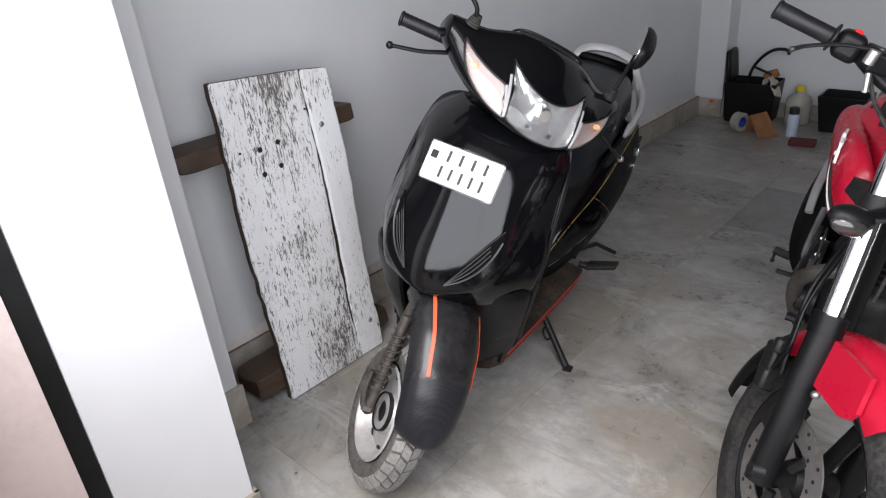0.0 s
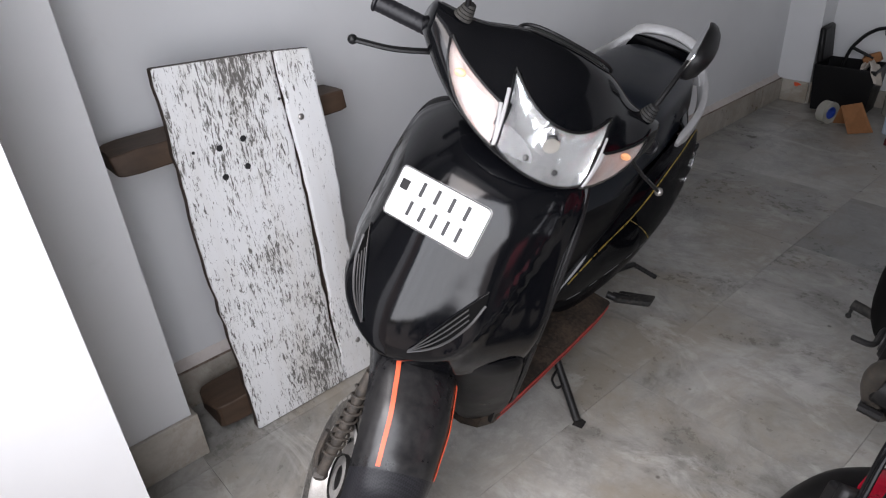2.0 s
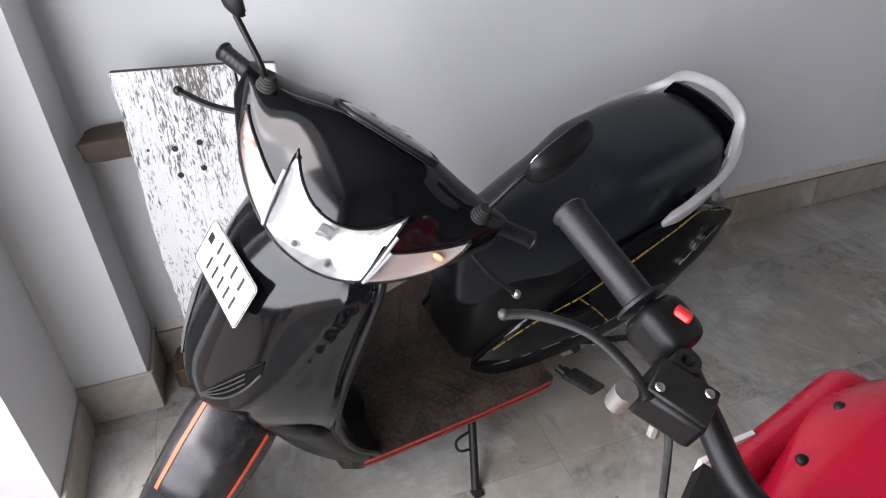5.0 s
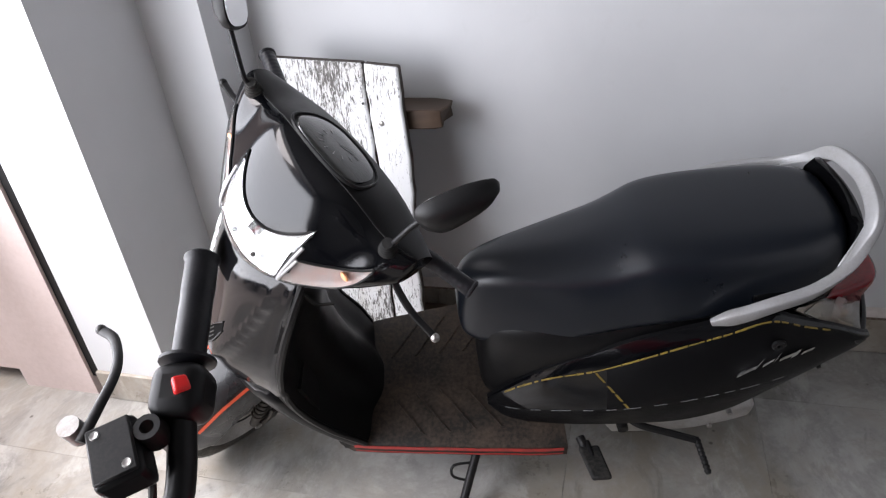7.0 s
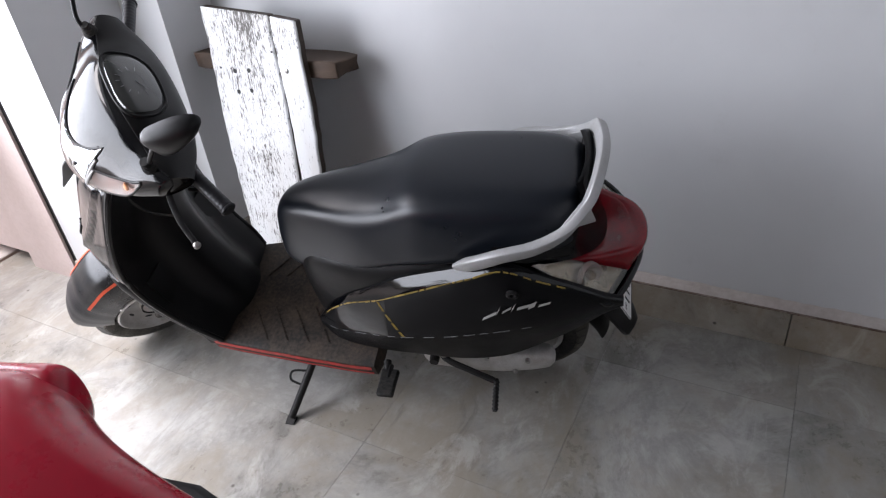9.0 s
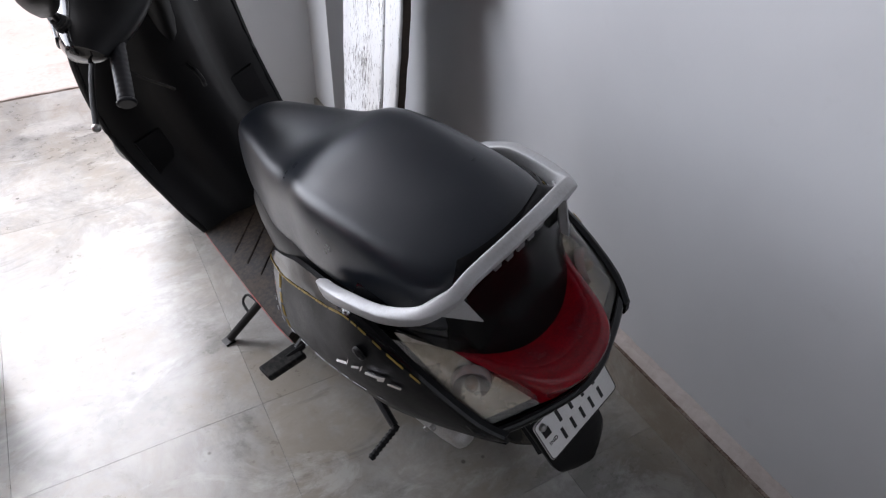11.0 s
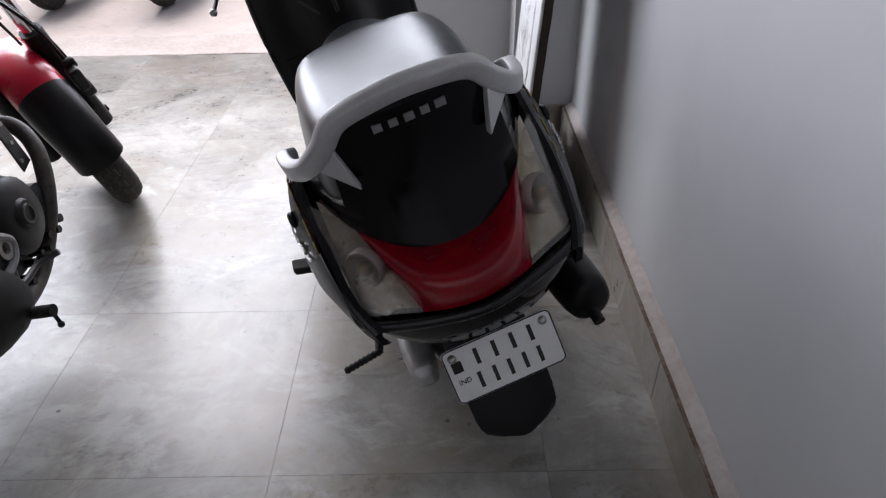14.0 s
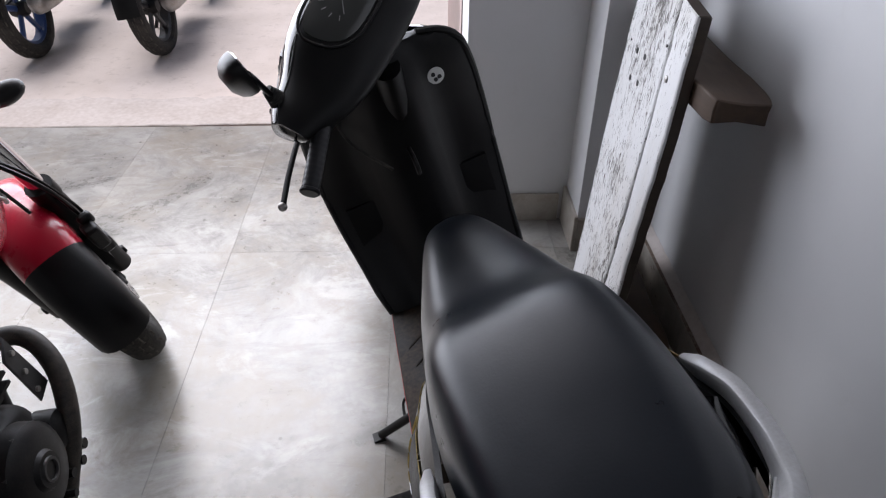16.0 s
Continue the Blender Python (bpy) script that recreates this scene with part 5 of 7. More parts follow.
scooter_wheel(AXLE_F, True, 0.092, "front wheel with a worn silver rim", TYRE_DUST, TREAD)
scooter_wheel(AXLE_R, False, 0.098, "rear wheel with a dusty tyre", RUBBER, ROAD_TREAD)
for side in (-1, 1):
    sp("fork_leg", rod((side * 0.062, 0.565, 0.225), (side * 0.05, 0.42, 0.56), 0.015, 12), GRIME, label="grimy front suspension leg", steer=True)
    sp("damper", rod((side * 0.070, 0.625, 0.225), (side * 0.066, 0.49, 0.46), 0.013, 12), GRIME, label="grimy front damper", steer=True)
    coil = [Vector((side * 0.070, 0.625, 0.225)).lerp(Vector((side * 0.066, 0.49, 0.46)), 0.2 + 0.65 * k / 90) + 0.019 * Vector((math.cos(k * 0.56), math.sin(k * 0.56) * 0.87, math.sin(k * 0.56) * 0.5)) for k in range(91)]
    sp("damper_spring", tube(coil, 0.0032, 6, steps=1), GRIME, label="dirty coil spring", steer=True)
    sp("brake_arm", tube([(side * 0.075, 0.615, 0.20), (side * 0.088, 0.585, 0.235), (side * 0.09, 0.555, 0.29)], 0.007, 8), GRIME, steer=True)
    sp("trailing_link", tube([(side * 0.062, 0.555, 0.225), (side * 0.066, 0.585, 0.200), (side * 0.066, 0.625, 0.21)], 0.018, 10), GRIME, steer=True)
    sp("axle_nut", lathe([(side * 0.085, 0.0), (side * 0.085, 0.012), (side * 0.06, 0.012)], "x", 6, centre=AXLE_F), STEEL, steer=True)

# engine, exhaust, rear mudguard, stand, kick lever, pillion rest
round_off(sp("engine_case", loft([half_ring(y, w, a, b, 3, 16) for y, w, a, b in ((-0.40, 0.05, 0.20, 0.28), (-0.43, 0.11, 0.17, 0.31), (-0.55, 0.13, 0.15, 0.33), (-0.70, 0.13, 0.14, 0.30), (-0.80, 0.09, 0.16, 0.27), (-0.82, 0.04, 0.18, 0.24))]), STEEL, label="grey cast engine and belt cover", sharp=180), 1)
round_off(sp("silencer", loft([[Vector((0.205, y, 0.310 + 0.12 * (-y - 0.5))) + Vector((0.055 * s * math.cos(t), 0, 0.062 * s * math.sin(t))) for t in [2 * math.pi * k / 16 for k in range(16)]] for y, s in ((-0.42, 0.35), (-0.47, 0.85), (-0.55, 1), (-0.76, 1.0), (-0.86, 0.92), (-0.885, 0.72))]), PLASTIC, label="matt black silencer with heat guard", sharp=180), 1)
cover = [[(-0.150 + x * 0.9, y, z) for x, _, z in half_ring(y, w, a, b, 4, 16)] for y, w, a, b in ((-0.42, 0.02, 0.235, 0.265), (-0.44, 0.034, 0.205, 0.292), (-0.55, 0.038, 0.196, 0.300), (-0.66, 0.038, 0.198, 0.300), (-0.75, 0.036, 0.222, 0.308), (-0.80, 0.030, 0.238, 0.302), (-0.815, 0.015, 0.255, 0.285))]
soften(sp("belt_cover", loft(cover), ALLOY, label="dusty pale grey belt drive cover"), 0.004, 2)
for y, z in ((-0.49, 0.285), (-0.62, 0.288), (-0.74, 0.290), (-0.56, 0.210), (-0.70, 0.225)):
    sp("cover_bolt", lathe([(-0.178, 0.008), (-0.190, 0.007), (-0.190, 0.0)], "x", 10, centre=(0, y, z)), STEEL)
sp("tail_pipe", rod((0.205, -0.87, 0.335), (0.205, -0.905, 0.325), 0.012, 10), CAST)
mud = []
for a in np.linspace(95, 168, 14):
    c, s = math.cos(radians(a)), math.sin(radians(a))
    r = 0.275 if a < 150 else 0.275 + 0.02 * (a - 150) / 55
    row = [AXLE_R + Vector((0.075 * u, (r - 0.018 * abs(u) ** 3) * c, (r - 0.018 * abs(u) ** 3) * s)) for u in np.linspace(-1, 1, 9)]
    mud.append(row + [p.lerp(AXLE_R, 0.02) for p in reversed(row)])
sp("rear_mudguard", loft(mud), PLASTIC, label="black rear mudguard")
flap_rows = []
for y, z, w in ((-0.86, 0.52, 0.075), (-0.93, 0.47, 0.075), (-0.975, 0.41, 0.076), (-1.005, 0.36, 0.077), (-1.025, 0.325, 0.0765), (-1.033, 0.310, 0.0735), (-1.039, 0.298, 0.067), (-1.042, 0.291, 0.056), (-1.044, 0.287, 0.036)):
    row = [Vector((w * u - 0.012, y + 0.02 * u * u, z)) for u in np.linspace(-1, 1, 9)]
    flap_rows.append(row + [p + Vector((0, 0.008, -0.004)) for p in reversed(row)])
sp("mud_flap", loft(flap_rows), PLASTIC, label="black mud flap below the plate")
down = Vector((0, -0.043, -0.090)).normalized()
rm = axes_pose((0.0, -0.996, 0.446), (-1, 0, 0), Vector((-1, 0, 0)).cross(-down) * -1, -down)
number_plate("number_plate", rm, scooter, PLATE_BLACK)
ind = bpy.data.curves.new("country_mark", "FONT")
ind.body, ind.size, ind.extrude, ind.align_x, ind.align_y = "IND", 0.013, 0.0004, "CENTER", "CENTER"
ind.materials.append(PLATE_BLACK)
ind_ob = new("country_mark", ind)
ind_ob.parent = scooter
ind_ob.matrix_local = rm @ pose(0.076, 0.0034, -0.012, 90, 0, 180)
for side in (-1, 1):
    sp("plate_screw", sphere(rm @ Vector((side * 0.083, 0.004, 0.034)), 0.008, squash=(1, 1, 1)), STEEL)
sp("plate_holder", box(-0.05, 0.05, -0.965, -0.88, 0.455, 0.50), PLASTIC)
stand = sp("side_stand", tube([(-0.17, -0.085, 0.265), (-0.25, -0.048, 0.20), (-0.352, 0.0, 0.118)], 0.012, 10), CAST, label="black steel side stand, down")
part("stand_foot", box(-0.376, -0.347, -0.014, 0.014, 0.104, 0.119), CAST, stand)
part("stand_lug", tube([(-0.235, -0.055, 0.212), (-0.24, 0.0, 0.212), (-0.262, 0.005, 0.195), (-0.272, -0.035, 0.182)], 0.004, 6), CAST, stand)
kick = sp("kick_lever", tube([(-0.15, -0.47, 0.27), (-0.19, -0.50, 0.272), (-0.215, -0.58, 0.258), (-0.232, -0.645, 0.243)], 0.010, 8), CAST, label="kick-start lever with a ribbed pedal")
k2 = ribbed((-0.226, -0.650, 0.243), (-0.322, -0.656, 0.233), [0.007, 0.007] + [0.0075, 0.0095, 0.0095, 0.0075] * 8 + [0.007], 10)
part("kick_pedal", k2, CAST, kick, "dark ribbed kick pedal")
sp("kick_boss", lathe([(-0.20, 0.0), (-0.20, 0.014), (-0.13, 0.018)], "x", 16, centre=(0, -0.46, 0.265)), CAST)
rest = sp("pillion_rest", rod((-0.235, -0.335, 0.315), (-0.275, -0.345, 0.312), 0.012, 10), CAST, label="folding pillion foot rest")
soften(part("rest_rubber", loft([[(-0.262, -0.378, 0.322), (-0.262, -0.325, 0.322), (-0.262, -0.325, 0.302), (-0.262, -0.378, 0.302)], [(-0.365, -0.388, 0.362), (-0.365, -0.340, 0.362), (-0.365, -0.340, 0.342), (-0.365, -0.388, 0.342)]]), RUBBER, rest, "dusty rubber foot pad"), 0.006, 2)
part("rest_pad", rod((-0.25, -0.35, 0.315), (-0.30, -0.355, 0.33), 0.008, 8), CAST, rest)
# clutch cable loop by the apron
sp("cable", tube([(-0.10, 0.20, 1.0), (-0.13, 0.27, 0.93), (-0.12, 0.26, 0.82), (-0.05, 0.24, 0.72)], 0.004, 6), RUBBER)

# ---------------------------------------------------------------- the red motorcycle
BIKE = pose(-0.712, 0.005, 0.0, 0, -7.84, 5.2)
bike = thing("motorcycle", "red and black motorcycle on its stand, handlebar turned", "motorcycle", BIKE)
B_RAKE, B_STEER, B_PIVOT = radians(25.3), radians(36.2), Vector((0, 0.304, 0.295))
B_TURN = Matrix.Translation(B_PIVOT) @ Matrix.Rotation(B_STEER, 4, Vector((0, -math.sin(B_RAKE), math.cos(B_RAKE)))) @ Matrix.Translation(-B_PIVOT)


def bp(name, bm, mat, parent=None, label="", steer=False, **kw):
    if steer:
        bm.transform(B_TURN)
    return part(name, bm, mat, parent or bike, label, **kw)


def axis_at(z, fwd=0.0, x=0.0):
    """A place beside the steering axis at a height."""
    return Vector((x, B_PIVOT.y - (z - B_PIVOT.z) * math.tan(B_RAKE) + fwd, z))


FW, RW, WR = Vector((0, 0.374, 0.295)), Vector((0, -0.975, 0.295)), 0.295


def road_wheel(centre, steer, width, name="wheel", holder=None, turn=None, rad=WR, rim_mat=None):
    w = width / 2
    put = (lambda n, b, m, p=None, l="", **k: bp(n, b, m, p, l, steer=steer, **k)) if holder is None else holder
    prof = [(-w * 0.6, rad - 0.085), (-w * 0.95, rad - 0.07), (-w, rad - 0.048), (-w * 0.85, rad - 0.022), (-w * 0.5, rad - 0.006), (0, rad), (w * 0.5, rad - 0.006), (w * 0.85, rad - 0.022), (w, rad - 0.048), (w * 0.95, rad - 0.07), (w * 0.6, rad - 0.085)]
    hub = put(name, lathe([(-0.05, 0.0), (-0.05, 0.035), (-0.03, 0.045), (0.03, 0.045), (0.05, 0.035), (0.05, 0.0)], "x", 24, centre=centre), CAST, None, "black alloy wheel")
    put("tyre", lathe(prof, "x", 60, centre=centre), RUBBER, hub, "dusty black tyre")
    groove = bmesh.new()
    for k in range(30):
        a = 2 * math.pi * k / 30
        for s in (-1, 1):
            rows = []
            for rr, da in ((rad - 0.004, 0), (rad + 0.001, 0)):
                for xx, aa in ((0.12, a), (0.8, a + 0.12), (0.8, a + 0.21), (0.12, a + 0.12)):
                    q = rr - (0.018 if xx > 0.5 else 0.001)
                    rows.append(Vector(centre) + Vector((s * xx * w, q * math.cos(aa + 0.1 * (s > 0)), q * math.sin(aa + 0.1 * (s > 0)))))
            v = [groove.verts.new(p) for p in rows]
            for q in ((4, 5, 6, 7), (0, 1, 5, 4), (1, 2, 6, 5), (2, 3, 7, 6), (3, 0, 4, 7)):
                groove.faces.new([v[i] for i in q])
    put("tread", groove, ROAD_TREAD, hub, "dusty tread blocks", smooth=False)
    rm_ = rim_mat or PLASTIC
    put("rim", lathe([(-w * 0.62, rad - 0.078), (-w * 0.66, rad - 0.088), (-w * 0.5, rad - 0.1), (w * 0.5, rad - 0.1), (w * 0.66, rad - 0.088), (w * 0.62, rad - 0.078)], "x", 48, centre=centre), rm_, hub, "wheel rim")
    for k in range(5):
        a = 2 * math.pi * k / 5 + 0.3
        d = Vector((0, math.cos(a), math.sin(a)))
        put("spoke", tube([Vector(centre) + d * 0.03, Vector(centre) + d * (rad - 0.1)], 0.018, 8, flat=0.8, up=(1, 0, 0)), rm_, hub)
    return hub


road_wheel(FW, True, 0.105)
road_wheel(RW, False, 0.14)
disc = bmesh.new()
lathe([(0.066, 0.135), (0.066, 0.085), (0.070, 0.085), (0.070, 0.135), (0.066, 0.135)], "x", 48, disc, FW)
bdisc = bp("brake_disc", disc, STEEL, label="drilled steel brake disc", steer=True)
# Black plugs imitate the darkness of the disc's drilled holes.
for k in range(30):
    a = 2 * math.pi * k / 30
    r = (0.097, 0.11, 0.123)[k % 3]
    bp("disc_hole", lathe([(0.0655, 0.0), (0.0655, 0.0045), (0.0708, 0.0045), (0.0708, 0.0)], "x", 8, centre=FW + Vector((0, r * math.cos(a), r * math.sin(a)))), PLATE_BLACK, bdisc, steer=True)
for k in range(5):
    a = 2 * math.pi * k / 5
    d = Vector((0, math.cos(a), math.sin(a)))
    bp("disc_arm", rod(FW + Vector((0.066, 0, 0)) + d * 0.04, FW + Vector((0.068, 0, 0)) + d * 0.09, 0.011, 8), CAST, bdisc, steer=True)
bp("brake_caliper", box(0.055, 0.10, 0.265, 0.315, 0.34, 0.43), CAST, label="black brake caliper", steer=True)
for side in (-1, 1):
    x = side * 0.098
    low = FW + Vector((x, -0.045 + 0.045, 0))
    bp("fork_slider", rod(FW + Vector((x, 0, -0.03)), axis_at(0.60, 0.078, x), 0.030, 16), PLASTIC, label="black lower fork leg", steer=True)
    bp("fork_seal", rod(axis_at(0.585, 0.078, x), axis_at(0.625, 0.078, x), 0.034, 16), SATIN, steer=True)
    bp("fork_tube", rod(axis_at(0.61, 0.078, x), axis_at(0.985, 0.078, x), 0.0215, 16), CHROME, label="bright chromed fork tube", steer=True)
    bp("fork_clamp", rod(axis_at(0.815, 0.078, x), axis_at(0.85, 0.078, x), 0.029, 16), CAST, steer=True)
    bp("axle_cap", lathe([(side * 0.135, 0.0), (side * 0.135, 0.012), (side * 0.11, 0.02)], "x", 12, centre=FW), CAST, steer=True)
    # indicator on a stalk
    ind = bp("indicator", rod(axis_at(0.835, 0.10, side * 0.07), axis_at(0.832, 0.158, side * 0.17), 0.015, 10), PLASTIC, label="front indicator on a stalk", steer=True)
    bp("indicator_body", sphere(axis_at(0.83, 0.165, side * 0.19), 0.030, squash=(1.5, 0.95, 0.85)), PLASTIC, ind, steer=True)
    bp("indicator_lens", sphere(axis_at(0.822, 0.176, side * 0.195), 0.026, squash=(1.4, 0.75, 0.8)), SMOKE, ind, steer=True)
for pts, rad in (([axis_at(0.86, 0.03, 0.03), axis_at(0.72, 0.01, 0.085), axis_at(0.62, 0.0, 0.112), axis_at(0.54, 0.01, 0.118), axis_at(0.46, 0.02, 0.118)], 0.0055),
                 ([axis_at(0.84, 0.04, 0.04), axis_at(0.70, 0.03, 0.098), axis_at(0.60, 0.02, 0.120), axis_at(0.52, 0.03, 0.128), axis_at(0.45, -0.01, 0.122)], 0.004)):
    bp("brake_hose", tube(pts, rad, 8), SATIN, label="black brake hose along the fork", steer=True)
for z, fwd, x, wd, ht in ((0.455, -0.034, 0.112, 0.022, 0.040), (0.415, -0.030, 0.116, 0.018, 0.026), (0.50, -0.005, 0.122, 0.012, 0.018)):
    lump = box(-0.018, 0.018, -wd, wd, -ht, ht)
    lump.transform(Matrix.Translation(axis_at(z, fwd, x)) @ Matrix.Rotation(B_RAKE, 4, "X"))
    soften(bp("caliper_body", lump, CAST, label="dusty black brake caliper", steer=True), 0.008, 2)
bp("lower_yoke", box(-0.12, 0.12, 0.05, 0.12, 0.815, 0.85), CAST, steer=True)
bp("upper_yoke", box(-0.11, 0.11, -0.03, 0.03, 0.965, 0.99), CAST, steer=True)
lamp_rings = []
for y, s in ((0.06, 0.55), (0.10, 0.9), (0.15, 1.0), (0.185, 0.97), (0.20, 0.85)):
    lamp_rings.append([Vector((0.095 * s * math.cos(t), y + 0.02, 0.93 + 0.085 * s * math.sin(t))) for t in [2 * math.pi * k / 20 for k in range(20)]])
bh = bp("headlamp", loft(lamp_rings), PLASTIC, label="black headlamp shell", steer=True)
bp("headlamp_glass", lathe([(0.219, 0.0), (0.219, 0.08), (0.21, 0.082)], "y", 24, centre=(0, 0, 0.93)), METER_GLASS, bh, steer=True)

# front fender, red with a black rear flap
B_FEND = [(-25, 0.066, 0.325), (10, 0.072, 0.330), (60, 0.078, 0.336), (100, 0.080, 0.338), (130, 0.082, 0.335), (150, 0.082, 0.332), (178, 0.078, 0.335)]
red, flap = [], []
for a in np.linspace(70, 190, 32):
    w, r = lerp_rows(B_FEND, a)
    row = []
    for u in np.linspace(-1, 1, 11):
        drop = 0.075 * abs(u) ** 2.2
        c, s = math.cos(radians(a)), math.sin(radians(a))
        row.append(FW + Vector((w * math.sin(u * math.pi / 2), (r - drop) * c, (r - drop) * s)))
    ring = row + [p.lerp(FW, 0.015) for p in reversed(row)]
    (red if a <= 142 else flap).append(ring)
flap.insert(0, red[-1])
bfend = bp("front_fender", loft(red), RED_PAINT, label="red front fender", steer=True, sharp=60)
bp("fender_flap", loft(flap), PLASTIC, bfend, "black rear flap of the fender", steer=True, sharp=60)
for side in (-1, 1):
    blade = [(0.055, 0.262), (0.050, 0.240), (0.030, 0.226), (-0.085, 0.203), (-0.105, 0.208), (-0.118, 0.228), (-0.115, 0.300), (0.020, 0.325)]
    bp("fender_stay", loft([[FW + Vector((side * (0.094 - 0.10 * max(0, z - 0.25)) * f, y, z)) for y, z in blade] for f in (0.88, 0.97, 1.0)]), RED_PAINT, bfend, "red side blade of the fender", steer=True)
    bp("fender_bolt", sphere(FW + Vector((side * 0.098, -0.04, 0.205)), 0.009), STEEL, bfend, steer=True)

# tank: station, half width, lower edge, top
TANK = [(-0.72, 0.055, 0.79, 0.835), (-0.70, 0.078, 0.76, 0.850), (-0.62, 0.086, 0.74, 0.885), (-0.52, 0.100, 0.73, 0.925), (-0.43, 0.122, 0.72, 0.955), (-0.36, 0.158, 0.71, 0.970), (-0.28, 0.182, 0.70, 0.972), (-0.20, 0.172, 0.70, 0.960), (-0.12, 0.130, 0.71, 0.935), (-0.06, 0.09, 0.75, 0.905), (-0.04, 0.055, 0.80, 0.88)]


def tank_ring(y, w, z0, z1):
    h = z1 - z0
    half = [(0, z1), (0.35 * w, z1 - 0.012 * h), (0.62 * w, z1 - 0.07 * h), (0.86 * w, z1 - 0.22 * h), (1.0 * w, z1 - 0.42 * h), (0.97 * w, z1 - 0.62 * h), (0.80 * w, z0 + 0.16 * h), (0.55 * w, z0)]
    return [(x, y, z) for x, z in half] + [(-x, y, z) for x, z in reversed(half[1:])]


tank = round_off(bp("fuel_tank", loft([tank_ring(*r) for r in TANK]), RED_PAINT, label="glossy red fuel tank", sharp=180), 2)
bp("tank_cap_rim", lathe([(0.98, 0.075), (0.988, 0.075), (0.990, 0.066), (0.984, 0.050)], "z", 32, centre=(0, -0.29, -0.022)), CHROME, tank, "chromed tank cap rim")
bp("tank_cap", lathe([(0.984, 0.062), (0.992, 0.055), (0.994, 0.02), (0.994, 0.0)], "z", 32, centre=(0, -0.29, -0.022)), SILVER, tank, "bright metal fuel cap")
# Raised black box imitates the dark of the key slot.
bp("cap_key_slot", box(-0.005, 0.005, -0.31, -0.29, 0.972, 0.975), PLATE_BLACK, tank)
for side in (-1, 1):
    for k, (y, x, z) in enumerate(((-0.14, 0.088, 0.920), (-0.23, 0.120, 0.930))):
        bp("tank_bolt", sphere((side * x, y, z), 0.008, squash=(1, 1, 0.7)), CAST, tank)
    # side scoop with a pale and black stripe and plain letter-like blocks
    scoop = []
    for y, x, zt, zb in ((0.035, 0.100, 0.850, 0.735), (0.0, 0.128, 0.890, 0.705), (-0.06, 0.150, 0.915, 0.690), (-0.14, 0.168, 0.915, 0.700), (-0.22, 0.182, 0.914, 0.725), (-0.295, 0.196, 0.916, 0.76), (-0.322, 0.196, 0.914, 0.77), (-0.338, 0.170, 0.900, 0.78), (-0.37, 0.135, 0.88, 0.79)):
        zm = (zt + zb) / 2
        scoop.append([(side * (x - 0.075), y, zt + 0.004), (side * (x - 0.014), y, zt - 0.010), (side * x, y, zm + 0.03), (side * (x - 0.004), y, zm - 0.03), (side * (x - 0.022), y, zb), (side * (x - 0.05), y, zb)])
    round_off(bp("tank_scoop", loft(scoop), RED_PAINT, tank, "red tank side scoop", sharp=180), 2)
    for dz, mat, rad in ((0.0, WHITE_GLOSS, 0.0048), (0.010, PLATE_BLACK, 0.0045)):
        line = [(side * 0.152, -0.25, 0.862 + dz), (side * 0.158, -0.16, 0.838 + dz), (side * 0.151, -0.08, 0.805 + dz), (side * 0.132, -0.02, 0.765 + dz), (side * 0.112, 0.015, 0.738 + dz)]
        bp("side_stripe", tube(line, rad, 8, flat=0.6), mat, tank, "pale and black side stripe")
    for y, z, w, h in ((-0.06, 0.862, 0.012, 0.05), (-0.075, 0.882, 0.035, 0.010), (-0.072, 0.86, 0.024, 0.009), (-0.115, 0.892, 0.04, 0.010), (-0.118, 0.868, 0.012, 0.045), (-0.12, 0.846, 0.042, 0.010)):
        b = box(-0.003, 0.003, -w / 2, w / 2, -h / 2, h / 2)
        b.transform(Matrix.Translation((side * (0.1475 + 0.09 * (-0.06 - y) - 0.12 * (z - 0.865)), y, z)))
        bp("letter_block", b, WHITE_GLOSS, tank)
B_SEAT = [(-1.22, 0.05, 0.84, 0.90), (-1.18, 0.10, 0.83, 0.92), (-1.0, 0.12, 0.80, 0.90), (-0.92, 0.13, 0.77, 0.86), (-0.80, 0.13, 0.75, 0.835), (-0.70, 0.10, 0.75, 0.845), (-0.64, 0.06, 0.76, 0.84)]
round_off(bp("seat", loft([seat_ring(*r) for r in B_SEAT]), VINYL, label="black motorcycle seat", sharp=180), 2)
round_off(bp("tail_panel", loft([half_ring(y, w, a, b, 3, 16) for y, w, a, b in ((-1.30, 0.04, 0.80, 0.84), (-1.2, 0.10, 0.74, 0.83), (-0.9, 0.13, 0.66, 0.78), (-0.70, 0.14, 0.60, 0.76), (-0.60, 0.10, 0.62, 0.72))]), RED_PAINT, label="red tail panel", sharp=180), 1)

